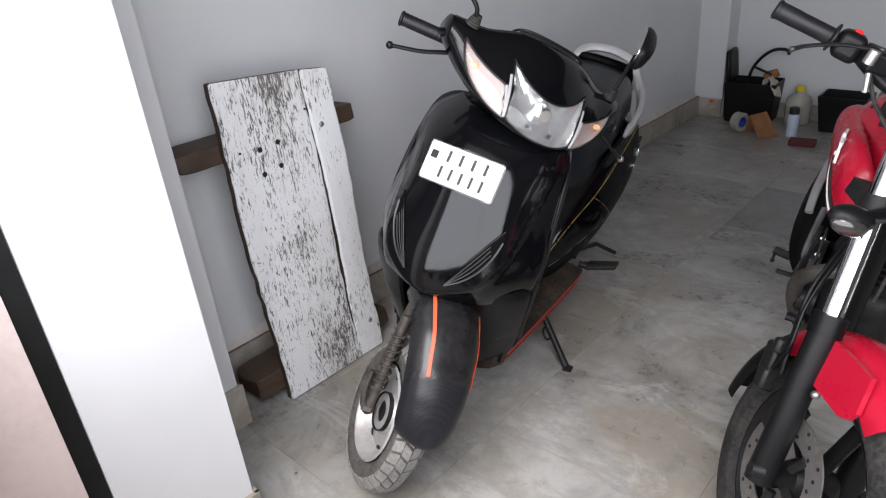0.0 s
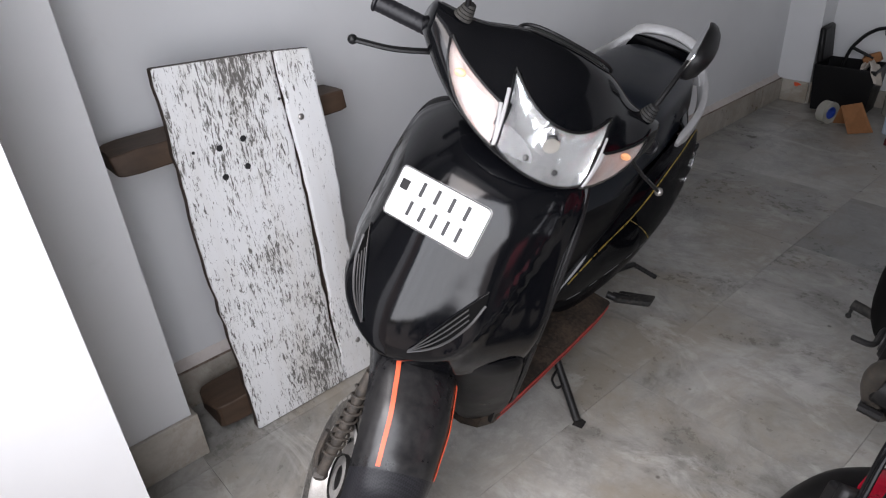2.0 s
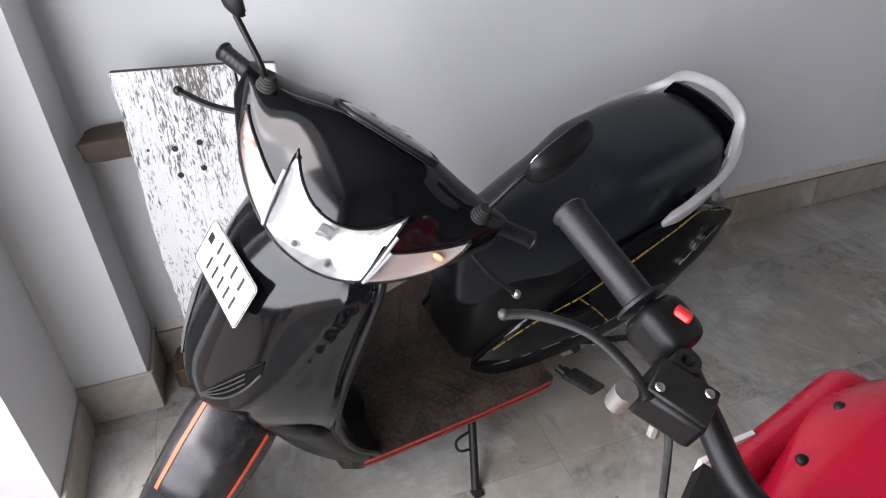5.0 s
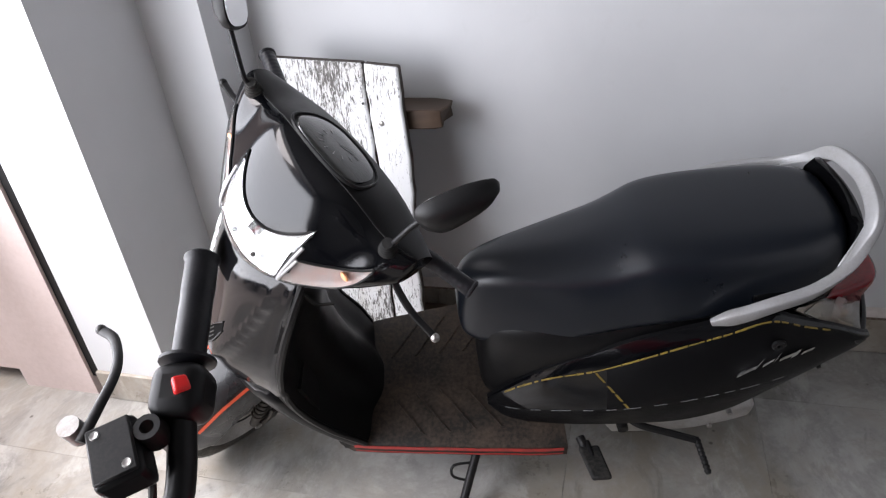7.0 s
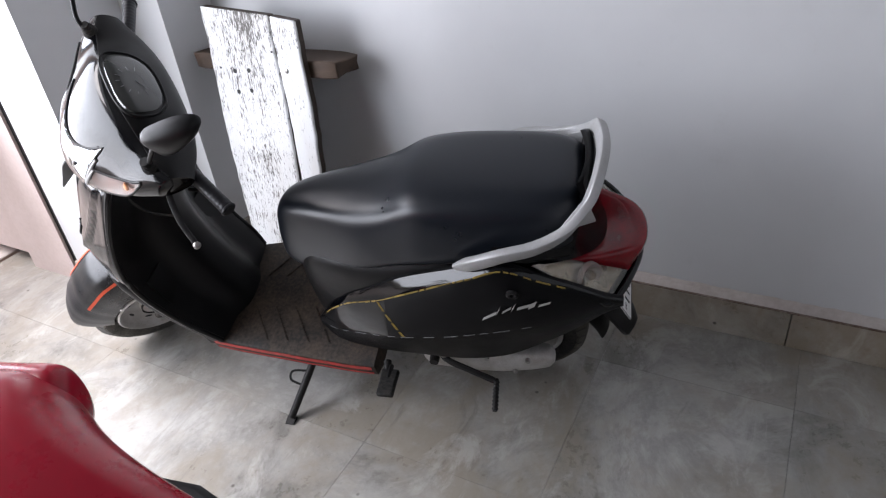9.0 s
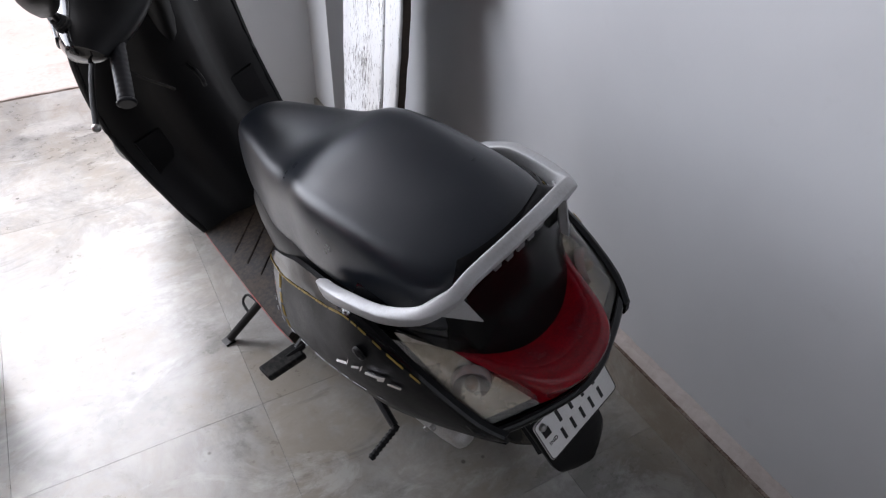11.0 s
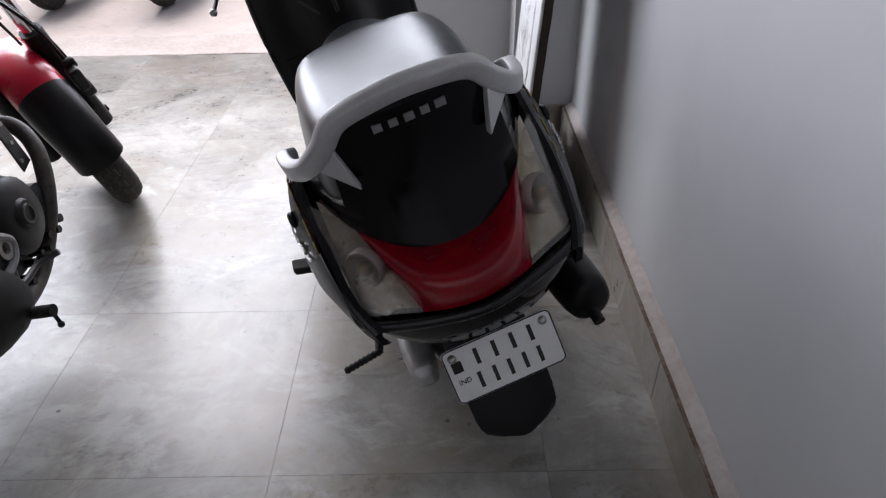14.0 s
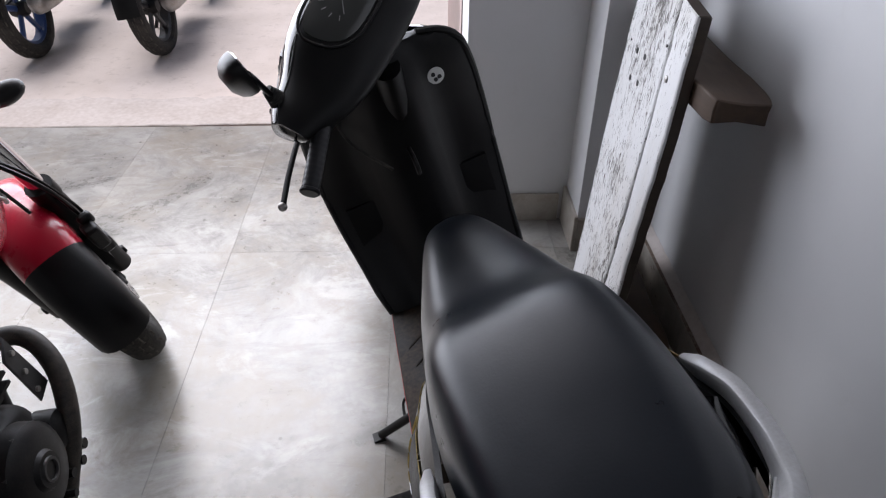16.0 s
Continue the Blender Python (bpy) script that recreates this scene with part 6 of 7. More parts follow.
# handlebar and controls
bar_c = axis_at(1.045, -0.02)
hb = tube([bar_c + Vector((-0.20, -0.016, 0.010)), bar_c + Vector((-0.131, 0.015, -0.025)), bar_c + Vector((-0.072, 0.055, -0.037)), bar_c + Vector((0, 0.065, -0.04)), bar_c + Vector((0.072, 0.055, -0.037)), bar_c + Vector((0.131, 0.015, -0.025)), bar_c + Vector((0.20, -0.016, 0.010))], 0.0145, 12)
bp("handlebar", hb, PLASTIC, label="black tubular handlebar", steer=True)
for side in (-1, 1):
    a, b = bar_c + Vector((side * 0.20, -0.016, 0.010)), bar_c + Vector((side * 0.351, -0.079, 0.024))
    way = (b - a).normalized()
    bp("bar_end_tube", rod(a, b, 0.011, 10), PLASTIC, steer=True)
    g = ribbed(a.lerp(b, 0.24), b + way * 0.008, [0.012, 0.029, 0.029, 0.0175] + [0.0175] * 20 + [0.0182, 0.0178] * 6 + [0.020, 0.020, 0.016], 18)
    bp("grip", g, GRIP, label="black rubber handlebar grip", steer=True)
    blk = box(-0.028, 0.028, -0.027, 0.027, -0.030, 0.028)
    turn_to = way.to_track_quat("X", "Z").to_matrix().to_4x4()
    blk.transform(Matrix.Translation(a.lerp(b, 0.06)) @ turn_to)
    sw = soften(bp("switch_box", blk, PLASTIC, label="black switch box", steer=True), 0.016, 4)
    if side > 0:
        rb = box(-0.009, 0.009, -0.008, 0.008, 0.0, 0.012)
        rb.transform(Matrix.Translation(bar_c + Vector((0.204, -0.024, 0.031))) @ Matrix.Rotation(radians(25), 4, "X"))
        soften(bp("kill_switch", rb, material("red_switch", (0.75, 0.02, 0.02), 0.3), sw, "red kill switch", steer=True), 0.003, 2)
        rs = box(-0.032, 0.032, -0.024, 0.024, -0.016, 0.024)
        rs.transform(Matrix.Translation(a + Vector((-0.028, 0.064, -0.004))))
        res = soften(bp("brake_reservoir", rs, PLASTIC, label="black brake fluid reservoir", steer=True), 0.006, 2)
        lid = box(-0.029, 0.029, -0.021, 0.021, 0.024, 0.029)
        lid.transform(Matrix.Translation(a + Vector((-0.028, 0.064, -0.004))))
        soften(bp("reservoir_lid", lid, CAST, res, steer=True), 0.002, 1)
        for sx in (-1, 1):
            bp("lid_screw", lathe([(0.029, 0.0), (0.0305, 0.004), (0.029, 0.005)], "z", 10, centre=a + Vector((-0.028 + sx * 0.02, 0.064 + sx * 0.012, -0.004))), STEEL, res, steer=True)
        bp("mirror_boss", lathe([(-0.004, 0.007), (0.022, 0.007), (0.022, 0.013), (-0.004, 0.015)], "z", 16, centre=a + Vector((-0.02, 0.03, 0.0))), CAST, res, steer=True)
    lev = tube([bar_c + Vector((side * 0.195, 0.075, 0.030)), bar_c + Vector((side * 0.222, 0.056, 0.028)), bar_c + Vector((side * 0.268, 0.036, 0.014)), bar_c + Vector((side * 0.318, 0.038, -0.004)), bar_c + Vector((side * 0.347, 0.053, -0.014))], 0.0058, 10, flat=0.65)
    lv = bp("brake_lever" if side > 0 else "clutch_lever", lev, CAST, label="black hand lever", steer=True)
    bp("lever_ball", sphere(bar_c + Vector((side * 0.347, 0.053, -0.014)), 0.0062), ALLOY_DARK, lv, steer=True)
    bp("lever_pivot", lathe([(-0.012, 0.0), (-0.012, 0.011), (0.014, 0.011), (0.014, 0.0)], "z", 12, centre=bar_c + Vector((side * 0.215, 0.082, 0.020))), STEEL, lv, steer=True)
    cab = [a + Vector((side * -0.02, 0.05, -0.01)), a + Vector((side * -0.06, 0.075, -0.07)), axis_at(0.90, 0.10, side * 0.075), axis_at(0.80, 0.03, side * 0.04), axis_at(0.62, -0.03, side * 0.05)]
    bp("cable", tube(cab, 0.0042, 8), RUBBER, label="black control cable", steer=True)
    bp("cable_end", rod(a + Vector((side * -0.025, 0.055, -0.025)), a + Vector((side * -0.035, 0.066, -0.06)), 0.0062, 8), STEEL, steer=True)
bp("meter", box(-0.055, 0.055, 0.14, 0.20, 0.97, 1.02), PLASTIC, label="black instrument pod", steer=True)

# frame, engine, exhaust and rests
bp("frame_spar", tube([(0, -0.06, 0.80), (0, -0.12, 0.62), (0, -0.18, 0.45), (0, -0.22, 0.30)], 0.022, 10), PLASTIC, label="black frame down tube")
eng = round_off(bp("engine", loft([half_ring(y, w, a, b, 4, 20) for y, w, a, b in ((-0.22, 0.07, 0.30, 0.42), (-0.26, 0.115, 0.25, 0.46), (-0.40, 0.125, 0.22, 0.48), (-0.55, 0.115, 0.23, 0.48), (-0.68, 0.09, 0.26, 0.45), (-0.71, 0.05, 0.30, 0.40))]), CAST, label="black engine with finned cylinder", sharp=180), 1)
bp("clutch_cover", lathe([(0.115, 0.098), (0.145, 0.094), (0.158, 0.078), (0.160, 0.04), (0.168, 0.034), (0.168, 0.0)], "x", 32, centre=(0, -0.385, 0.385)), CAST, eng, "round black clutch cover")
for k in range(8):
    a = 2 * math.pi * k / 8
    bp("cover_bolt", lathe([(0.12, 0.005), (0.146, 0.005), (0.146, 0.0)], "x", 8, centre=(0, -0.385 + 0.090 * math.cos(a), 0.385 + 0.090 * math.sin(a))), ALLOY_DARK, eng)
for k in range(9):
    z = 0.475 + 0.021 * k
    s = 1 - 0.02 * k
    fin = box(-0.078 * s, 0.078 * s, -0.375 + 0.006 * k, -0.225 + 0.006 * k, z, z + 0.007)
    bp("cooling_fin", fin, CAST, eng)
bp("cylinder", box(-0.058, 0.058, -0.35, -0.24, 0.45, 0.66), CAST, eng)
soften(bp("head_cover", box(-0.075, 0.075, -0.36, -0.18, 0.655, 0.72), CAST, eng), 0.015, 2)
bp("cylinder_head", box(-0.05, 0.05, -0.34, -0.19, 0.72, 0.74), CAST, eng)
ex = tube([(0.02, -0.20, 0.53), (0.065, -0.15, 0.53), (0.11, -0.15, 0.505), (0.145, -0.19, 0.445), (0.145, -0.25, 0.35), (0.115, -0.31, 0.25), (0.10, -0.40, 0.20), (0.12, -0.58, 0.22)], 0.0205, 12)
bp("exhaust_pipe", ex, GRIME, label="dark curved exhaust header")
muffler = round_off(bp("silencer", loft([[Vector((0.172, y, z)) + Vector((0.060 * k * math.cos(t), 0, 0.085 * k * math.sin(t))) for t in [2 * math.pi * n / 16 for n in range(16)]] for y, z, k in ((-0.55, 0.29, 0.35), (-0.61, 0.315, 1.0), (-0.70, 0.355, 1.4), (-0.88, 0.42, 1.5), (-1.0, 0.455, 1.3), (-1.04, 0.465, 0.9))]), HEAT_BLACK, label="stubby black silencer", sharp=180), 1)
bp("silencer_trim", tube([(0.215, -0.66, 0.44), (0.222, -0.75, 0.49), (0.222, -0.88, 0.535), (0.212, -0.99, 0.55)], 0.013, 8, flat=0.6), SILVER, muffler, "silver trim along the silencer")
bp("filter_cover", lathe([(0.09, 0.044), (0.135, 0.042), (0.146, 0.030), (0.148, 0.0)], "x", 24, centre=(0, -0.262, 0.36)), CAST, eng, "small round filter cover")
bp("cover_emblem", lathe([(0.166, 0.026), (0.172, 0.024), (0.172, 0.019), (0.168, 0.018)], "x", 24, centre=(0, -0.385, 0.385)), ALLOY_DARK, eng)
plate_rings = [[(0.122, -0.20, 0.44), (0.122, -0.25, 0.43), (0.122, -0.27, 0.56), (0.122, -0.235, 0.60)], [(0.128, -0.20, 0.44), (0.128, -0.25, 0.43), (0.128, -0.27, 0.56), (0.128, -0.235, 0.60)]]
soften(bp("engine_mount", loft(plate_rings), ALLOY_DARK, label="drilled black engine mounting plate"), 0.003, 1)
for zz in (0.46, 0.51, 0.56):
    bp("mount_bolt", lathe([(0.12, 0.006), (0.133, 0.006), (0.133, 0.0)], "x", 8, centre=(0, -0.243, zz)), STEEL)
random.seed(14)
for k in range(9):
    yy, zz = -0.24 - 0.035 * k + random.uniform(-0.01, 0.01), 0.285 + 0.012 * random.uniform(-1, 1) - 0.004 * k
    bp("case_lug", rod((0.10, yy, zz), (0.135 + random.uniform(0, 0.02), yy, zz), random.uniform(0.007, 0.012), 8), CAST, eng)
for side in (-1, 1):
    br = loft([[(side * 0.150, -0.49, 0.44), (side * 0.150, -0.62, 0.43), (side * 0.150, -0.68, 0.32), (side * 0.150, -0.53, 0.29)], [(side * 0.168, -0.49, 0.44), (side * 0.168, -0.62, 0.43), (side * 0.168, -0.68, 0.32), (side * 0.168, -0.53, 0.29)]])
    plate = soften(bp("rest_bracket", br, ALLOY_DARK, label="cast alloy foot rest bracket"), 0.012, 2)
    bp("bracket_rim", tube([(side * 0.172, -0.64, 0.475), (side * 0.174, -0.585, 0.440), (side * 0.174, -0.535, 0.418), (side * 0.174, -0.500, 0.385), (side * 0.174, -0.525, 0.350), (side * 0.172, -0.60, 0.335)], 0.010, 8), VENT_GREY, plate, "pale cast rim of the bracket")
    bp("bracket_ring", lathe([(side * 0.166, 0.012), (side * 0.178, 0.014), (side * 0.178, 0.026), (side * 0.166, 0.028)], "x", 24, centre=(0, -0.53, 0.385)), STEEL, plate, "bright round pivot cap")
    pg = rod((side * 0.16, -0.63, 0.275), (side * 0.275, -0.645, 0.28), 0.014, 12)
    rod((side * 0.27, -0.645, 0.285), (side * 0.272, -0.645, 0.243), 0.0045, 8, pg)
    sphere((side * 0.272, -0.645, 0.24), 0.008, pg, 8, 6)
    bp("foot_rest", pg, RUBBER, label="rubber-covered rider foot rest")
bp("brake_pedal", tube([(0.16, -0.60, 0.32), (0.18, -0.55, 0.30), (0.185, -0.48, 0.30), (0.23, -0.455, 0.31)], 0.008, 8), ALLOY_DARK, label="dark steel rear brake pedal")
soften(bp("cover", loft([[(0.13, -0.60, 0.70), (0.15, -0.60, 0.52), (0.12, -0.60, 0.52), (0.10, -0.60, 0.70)], [(0.155, -0.50, 0.69), (0.165, -0.52, 0.53), (0.13, -0.52, 0.53), (0.12, -0.50, 0.69)], [(0.14, -0.40, 0.70), (0.15, -0.42, 0.56), (0.12, -0.42, 0.56), (0.11, -0.40, 0.70)]]), PLASTIC), 0.012, 2)
bp("side_cover", rod((0.10, -0.55, 0.55), (0.10, -0.70, 0.60), 0.015, 8), PLASTIC)
bp("swing_arm", tube([(0.11, -0.60, 0.36), (0.13, -0.80, 0.32), (0.12, -0.975, 0.295)], 0.022, 8), CAST)
bp("stand", tube([(-0.12, -0.42, 0.25), (-0.20, -0.44, 0.17), (-0.285, -0.46, 0.072)], 0.011, 8), CAST, label="side stand, down")

# ---------------------------------------------------------------- things along the back wall
crate = thing("storage_crate", "black plastic crate with its lid open, full of odds and ends", "crate", pose(0.55, -3.13, 0, 0, 0, 4))
rings = [[(-0.145, -0.10, 0), (0.145, -0.10, 0), (0.145, 0.10, 0), (-0.145, 0.10, 0)], [(-0.165, -0.115, 0.27), (0.165, -0.115, 0.27), (0.165, 0.115, 0.27), (-0.165, 0.115, 0.27)],
         [(-0.155, -0.105, 0.27), (0.155, -0.105, 0.27), (0.155, 0.105, 0.27), (-0.155, 0.105, 0.27)], [(-0.138, -0.09, 0.02), (0.138, -0.09, 0.02), (0.138, 0.09, 0.02), (-0.138, 0.09, 0.02)]]
soften(part("crate_body", loft(rings), PLASTIC, crate), 0.008, 2)
soften(part("crate_lid", loft([[(0.13, -0.10, 0.27), (0.165, -0.10, 0.27), (0.165, 0.10, 0.27), (0.13, 0.10, 0.27)], [(0.15, -0.09, 0.47), (0.185, -0.09, 0.47), (0.185, 0.08, 0.47), (0.15, 0.08, 0.47)]]), PLASTIC, crate, "open black lid standing up"), 0.015, 2)
rack = thing("metal_bracket", "bent black tubular bracket standing in the crate", "bracket", pose(0.50, -3.12, 0.03))
part("bent_tube", tube([(0.09, 0.0, 0.0), (0.085, 0.0, 0.26), (0.03, 0.0, 0.38), (-0.05, 0.0, 0.445), (-0.13, 0.0, 0.45), (-0.15, 0.0, 0.42)], 0.010, 8), PLASTIC, rack)
part("cross_tube", rod((0.06, 0, 0.33), (-0.06, 0, 0.285), 0.009, 8), PLASTIC, rack)
rag = thing("cloth_rag", "crumpled pale rag hanging over the crate's rim", "rag", pose(0.42, -3.10, 0.27))
random.seed(9)
rg = []
for k in range(12):
    t = k / 11
    c0 = Vector((0.05 - 0.10 * t, 0.01 + 0.02 * t, 0.035 * math.sin(3.0 * t) - 0.16 * max(0, t - 0.45)))
    rg.append([c0 + Vector((0.012 * math.cos(a) + random.uniform(-0.006, 0.006), 0.055 * math.sin(a), 0.016 * math.cos(a + k) + random.uniform(-0.006, 0.006))) for a in [2 * math.pi * j / 10 for j in range(10)]])
part("folded_cloth", loft(rg), CLOTH, rag)
odd = thing("paper_packet", "crumpled brown paper packet on top of the crate", "packet", pose(0.44, -3.14, 0.285, 10, 25, 20))
soften(part("packet_body", loft([[(-0.05, -0.03, 0), (0.05, -0.025, 0), (0.045, 0.03, 0), (-0.04, 0.035, 0)], [(-0.045, -0.02, 0.05), (0.03, -0.03, 0.06), (0.05, 0.02, 0.045), (-0.05, 0.03, 0.055)]]), BROWN_CARD, odd), 0.008, 2)
jug = thing("plastic_jug", "cloudy plastic jug with a yellow cap", "jug", pose(0.265, -3.17, 0))
part("jug_body", lathe([(0, 0.0), (0.0, 0.07), (0.01, 0.078), (0.14, 0.078), (0.17, 0.07), (0.205, 0.03), (0.215, 0.026), (0.22, 0.0)], "z", 28), JUG, jug)
part("cap", lathe([(0.215, 0.0), (0.215, 0.031), (0.245, 0.030), (0.25, 0.0)], "z", 20), YELLOW, jug, "yellow screw cap")
part("jug_label", box(-0.03, 0.03, 0.0775, 0.0795, 0.06, 0.12), WHITE_GLOSS, jug)
can = thing("spray_can", "pale blue spray paint can with a black cap", "spray can", pose(0.20, -2.865, 0))
part("can_body", lathe([(0, 0.0), (0.0, 0.031), (0.004, 0.033), (0.135, 0.033), (0.146, 0.027), (0.15, 0.0)], "z", 24), SPRAY, can)
part("can_cap", lathe([(0.146, 0.0), (0.146, 0.030), (0.185, 0.029), (0.188, 0.0)], "z", 24), PLATE_BLACK, can, "black cap")
scrap = thing("cardboard_scrap", "folded brown cardboard scrap on the floor", "cardboard", pose(0.40, -2.82, 0.005, 0, 0, 30))
soften(part("flap_one", loft([[(-0.06, -0.05, 0), (0.06, -0.06, 0), (0.06, -0.055, 0), (-0.06, -0.045, 0)], [(-0.05, -0.01, 0.14), (0.05, 0.0, 0.12), (0.05, 0.005, 0.12), (-0.05, -0.005, 0.14)]]), BROWN_CARD, scrap), 0.002, 1)
part("flap_two", loft([[(-0.05, -0.01, 0.14), (0.05, 0.0, 0.12), (0.05, 0.005, 0.12), (-0.05, -0.005, 0.14)], [(-0.12, 0.07, 0.0), (0.01, 0.11, 0.0), (0.01, 0.115, 0.0), (-0.12, 0.075, 0.0)]]), BROWN_CARD, scrap)
# Clear ring and blue core stand in for a translucent bottle and cap.
roll = thing("bottle_ring", "dull clear ring with a blue core, standing in for a bottle", "tape roll", pose(0.52, -2.84, 0.062, 0, 0, -20))
part("tape", lathe([(-0.025, 0.035), (-0.025, 0.062), (0.025, 0.062), (0.025, 0.035), (-0.025, 0.035)], "x", 28), JUG, roll)
part("core", lathe([(-0.026, 0.028), (-0.026, 0.034), (0.026, 0.034), (0.026, 0.028), (-0.026, 0.028)], "x", 28), BLUE, roll, "blue core")
bin_ = thing("black_tub", "black plastic tub by the back wall", "tub", pose(-0.02, -3.12, 0))
soften(part("tub_body", loft([[(-0.11, -0.09, 0), (0.11, -0.09, 0), (0.11, 0.09, 0), (-0.11, 0.09, 0)], [(-0.14, -0.11, 0.23), (0.14, -0.11, 0.23), (0.14, 0.11, 0.23), (-0.14, 0.11, 0.23)], [(-0.13, -0.10, 0.23), (0.13, -0.10, 0.23), (0.13, 0.10, 0.23), (-0.13, 0.10, 0.23)], [(-0.10, -0.08, 0.02), (0.10, -0.08, 0.02), (0.10, 0.08, 0.02), (-0.10, 0.08, 0.02)]]), PLASTIC, bin_), 0.006, 2)
brick = thing("foam_block", "dark red block lying on the floor", "block", pose(0.09, -2.72, 0, 0, 0, 8))
soften(part("block_body", box(-0.075, 0.075, -0.04, 0.04, 0, 0.035), material("dark_red_foam", (0.10, 0.02, 0.022), 0.85), brick), 0.006, 2)


# ---------------------------------------------------------------- motorcycles parked outside
def parked_motorcycle(m, rim_mat, body_mat, label):
    ob = thing("parked_motorcycle", label, "motorcycle", m, "motorcycles parked outside")
    put = lambda n, b, mat, p=None, l="", **k: part(n, b, mat, p or ob, l, **k)  # noqa: E731
    for yy, wd in ((0, 0.105), (1.30, 0.085)):
        road_wheel(Vector((0, yy, 0.29)), False, wd, holder=put, rad=0.29, rim_mat=rim_mat)
    mg = []
    for a in np.linspace(60, 175, 14):
        c, s = math.cos(radians(a)), math.sin(radians(a))
        row = [Vector((0.07 * u, (0.345 - 0.02 * abs(u) ** 3) * c, 0.30 + (0.345 - 0.02 * abs(u) ** 3) * s)) for u in np.linspace(-1, 1, 7)]
        mg.append(row + [p + Vector((0, 0, -0.01)) for p in reversed(row)])
    put("mudguard", loft(mg), PLASTIC)
    round_off(put("body", loft([half_ring(y, w, a, b, 3, 16) for y, w, a, b in ((-0.28, 0.05, 0.72, 0.80), (-0.1, 0.11, 0.66, 0.82), (0.25, 0.14, 0.55, 0.80), (0.55, 0.16, 0.55, 0.96), (0.85, 0.17, 0.62, 1.0), (1.0, 0.08, 0.75, 0.92))]), body_mat, None, "painted tank and tail", sharp=180), 1)
    round_off(put("seat", loft([seat_ring(y, w, a, b) for y, w, a, b in ((-0.2, 0.06, 0.80, 0.86), (0, 0.12, 0.79, 0.88), (0.3, 0.13, 0.77, 0.83), (0.48, 0.08, 0.78, 0.84))]), VINYL, sharp=180), 1)
    soften(put("crankcase", box(-0.15, 0.15, 0.42, 0.85, 0.22, 0.55), CAST), 0.05, 3)
    put("engine", box(-0.09, 0.09, 0.5, 0.72, 0.5, 0.7), CAST)
    round_off(put("silencer", loft([[Vector((0.17, y, 0.33)) + Vector((0.06 * s * math.cos(t), 0, 0.075 * s * math.sin(t))) for t in [2 * math.pi * k / 14 for k in range(14)]] for y, s in ((-0.15, 0.8), (-0.1, 1), (0.3, 1.0), (0.5, 0.4))]), STEEL, None, "silencer", sharp=180), 1)
    for side in (-1, 1):
        put("swing_arm", rod((side * 0.1, 0.0, 0.30), (side * 0.1, 0.48, 0.36), 0.02, 8), CAST)
        put("fork_leg", rod((side * 0.09, 1.30, 0.30), (side * 0.09, 1.0, 0.95), 0.025, 10), CAST)
        put("foot_rest", rod((side * 0.14, 0.22, 0.34), (side * 0.30, 0.22, 0.36), 0.012, 8), RUBBER)
        put("indicator", rod((side * 0.08, -0.2, 0.68), (side * 0.2, -0.22, 0.67), 0.014, 8), PLASTIC)
        put("damper", rod((side * 0.12, 0.05, 0.33), (side * 0.12, 0.18, 0.68), 0.025, 10), CAST)
    put("handlebar", tube([(-0.36, 0.86, 1.05), (-0.15, 0.95, 1.08), (0.15, 0.95, 1.08), (0.36, 0.86, 1.05)], 0.014, 8), PLASTIC)
    pl = put("number_plate", patch([(-0.1, -0.36, 0.64), (0.1, -0.36, 0.64), (0.1, -0.40, 0.52), (-0.1, -0.40, 0.52)], 2, 2, 0, 0.004, (0, -1, 0)), PLATE_WHITE, None, "pale number plate with dark bars")
    for z in (0.60, 0.56):
        put("mark_bar", box(-0.07, 0.07, -0.388 + (z - 0.56) * 0.3, -0.378 + (z - 0.56) * 0.3, z - 0.012, z + 0.012), PLATE_BLACK, pl)
    put("stand", rod((-0.12, 0.5, 0.25), (-0.24, 0.5, 0.0), 0.012, 8), CAST)
    return ob


BLUE_RIM = material("blue_rim", (0.02, 0.05, 0.16), 0.4)
GREY_BODY = dusty("grey_paint", (0.05, 0.055, 0.06), 0.3, (0.3, 0.28, 0.25), amount=0.5)
parked_motorcycle(pose(-1.45, 3.06, -0.03, 0, -9, 0), ALLOY_DARK, GREY_BODY, "dusty grey motorcycle parked on the sandy ground")
parked_motorcycle(pose(-2.21, 3.02, -0.03, 0, -8, 2), BLUE_RIM, GREY_BODY, "dark motorcycle with blue rims parked outside")
parked_motorcycle(pose(-0.75, 5.2, -0.03, 0, -8, -6), PLASTIC, GREY_BODY, "dark motorcycle parked further off outside")

# ---------------------------------------------------------------- marble floor, slab by slab
floor = structure("floor", box(LEFT_X, WALL_X, BACK_Y, 1.93, -0.25, -0.004), JOINT, "grey-white marble slab floor with dark joints", "floor")


def slab_mesh(w, d):
    bm = box(-w / 2, w / 2, -d / 2, d / 2, -0.02, 0.0)
    me = bpy.data.meshes.new("slab")
    bm.to_mesh(me)
    bm.free()
    return me


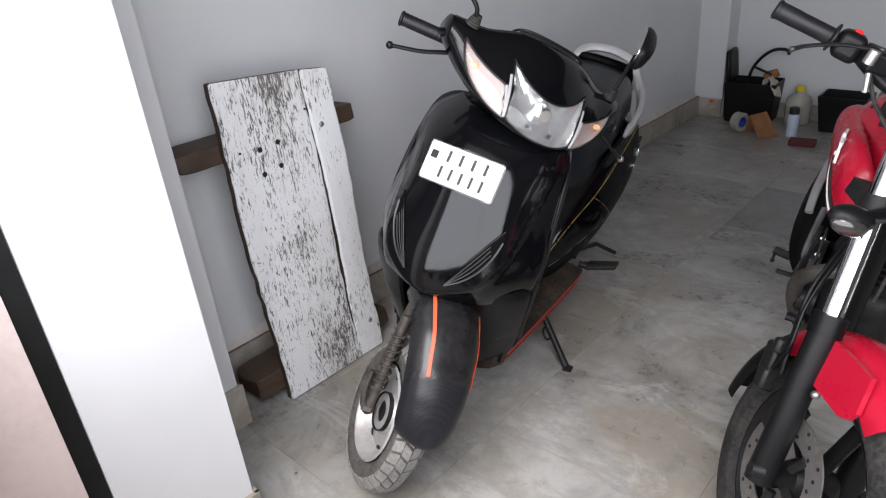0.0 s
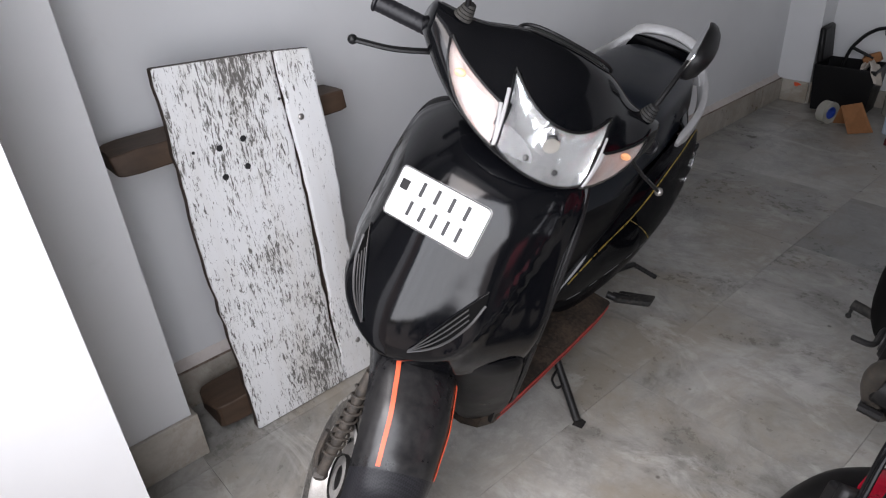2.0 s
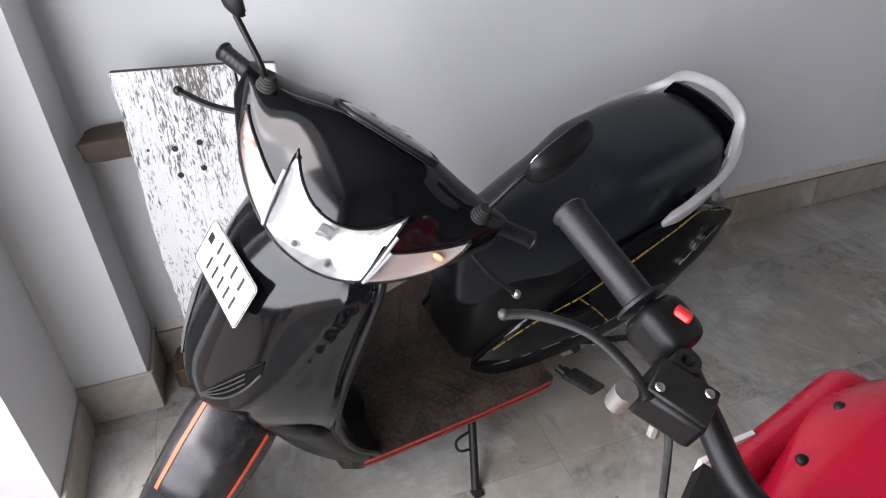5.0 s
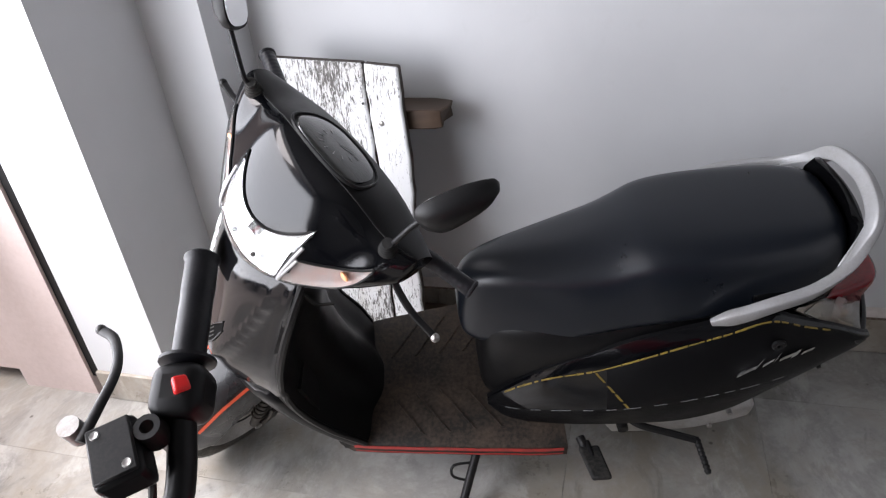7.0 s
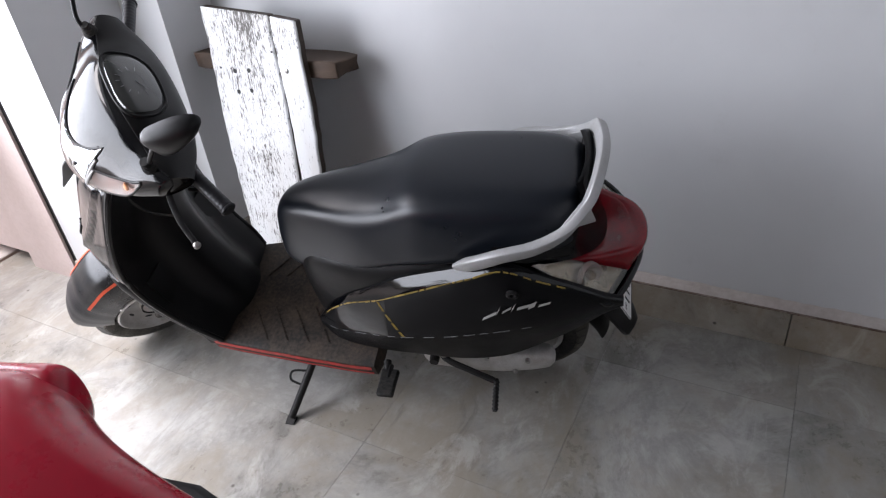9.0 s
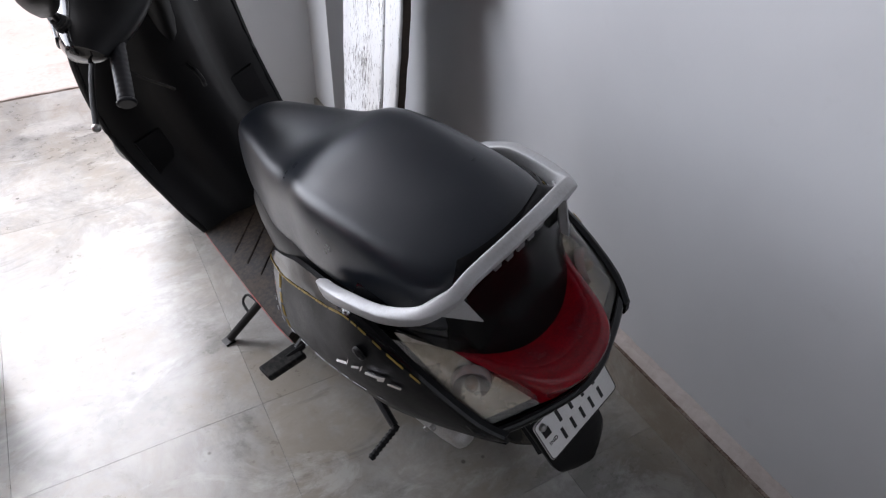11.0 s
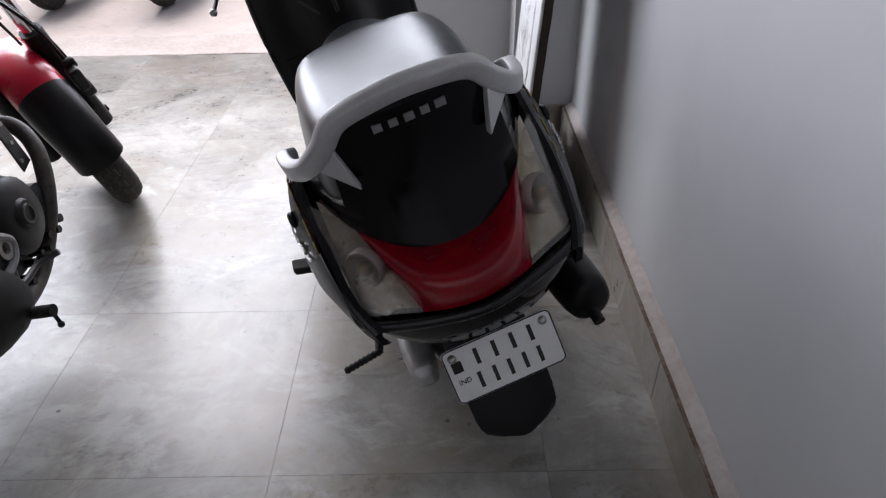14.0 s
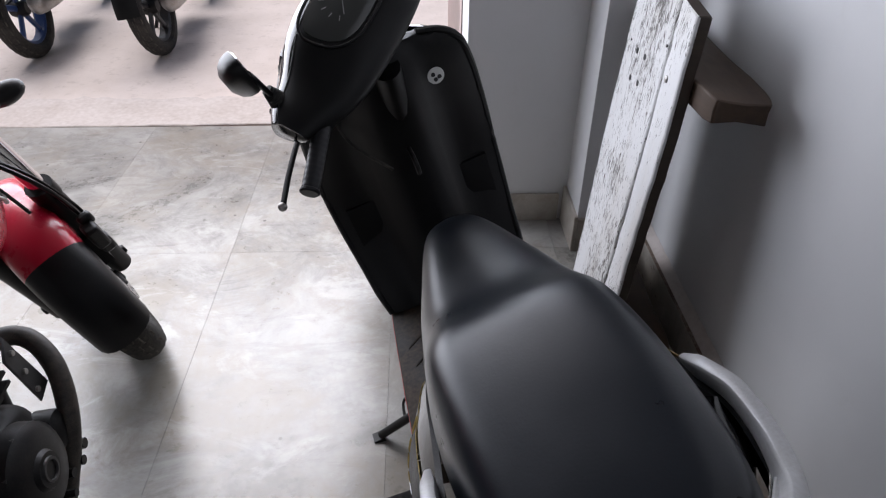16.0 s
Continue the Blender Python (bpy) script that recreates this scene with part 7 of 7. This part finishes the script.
xs_j = [WALL_X, 0.63, 0.03, -0.57, -1.17, -1.77, -2.37, -2.97, LEFT_X]
ys_j = [1.93, 0.86, -0.26, -0.81, -1.385, -1.95, -2.55, BACK_Y]
made = {}
for i, (xb, xa) in enumerate(zip(xs_j, xs_j[1:])):
    for j, (yb, ya) in enumerate(zip(ys_j, ys_j[1:])):
        dark = (i == 3 - 1 and j == 4) or (i == 3 and j == 4)
        w, d = xb - xa - 0.0009, yb - ya - 0.0009
        key = (round(w, 4), round(d, 4), dark)
        if key not in made:
            me = slab_mesh(w, d)
            me.materials.append(DARK_MARBLE if dark else MARBLE)
            made[key] = me
        s = new("slab", made[key])
        s.location = ((xa + xb) / 2, (ya + yb) / 2, 0.0)
        s.parent = floor
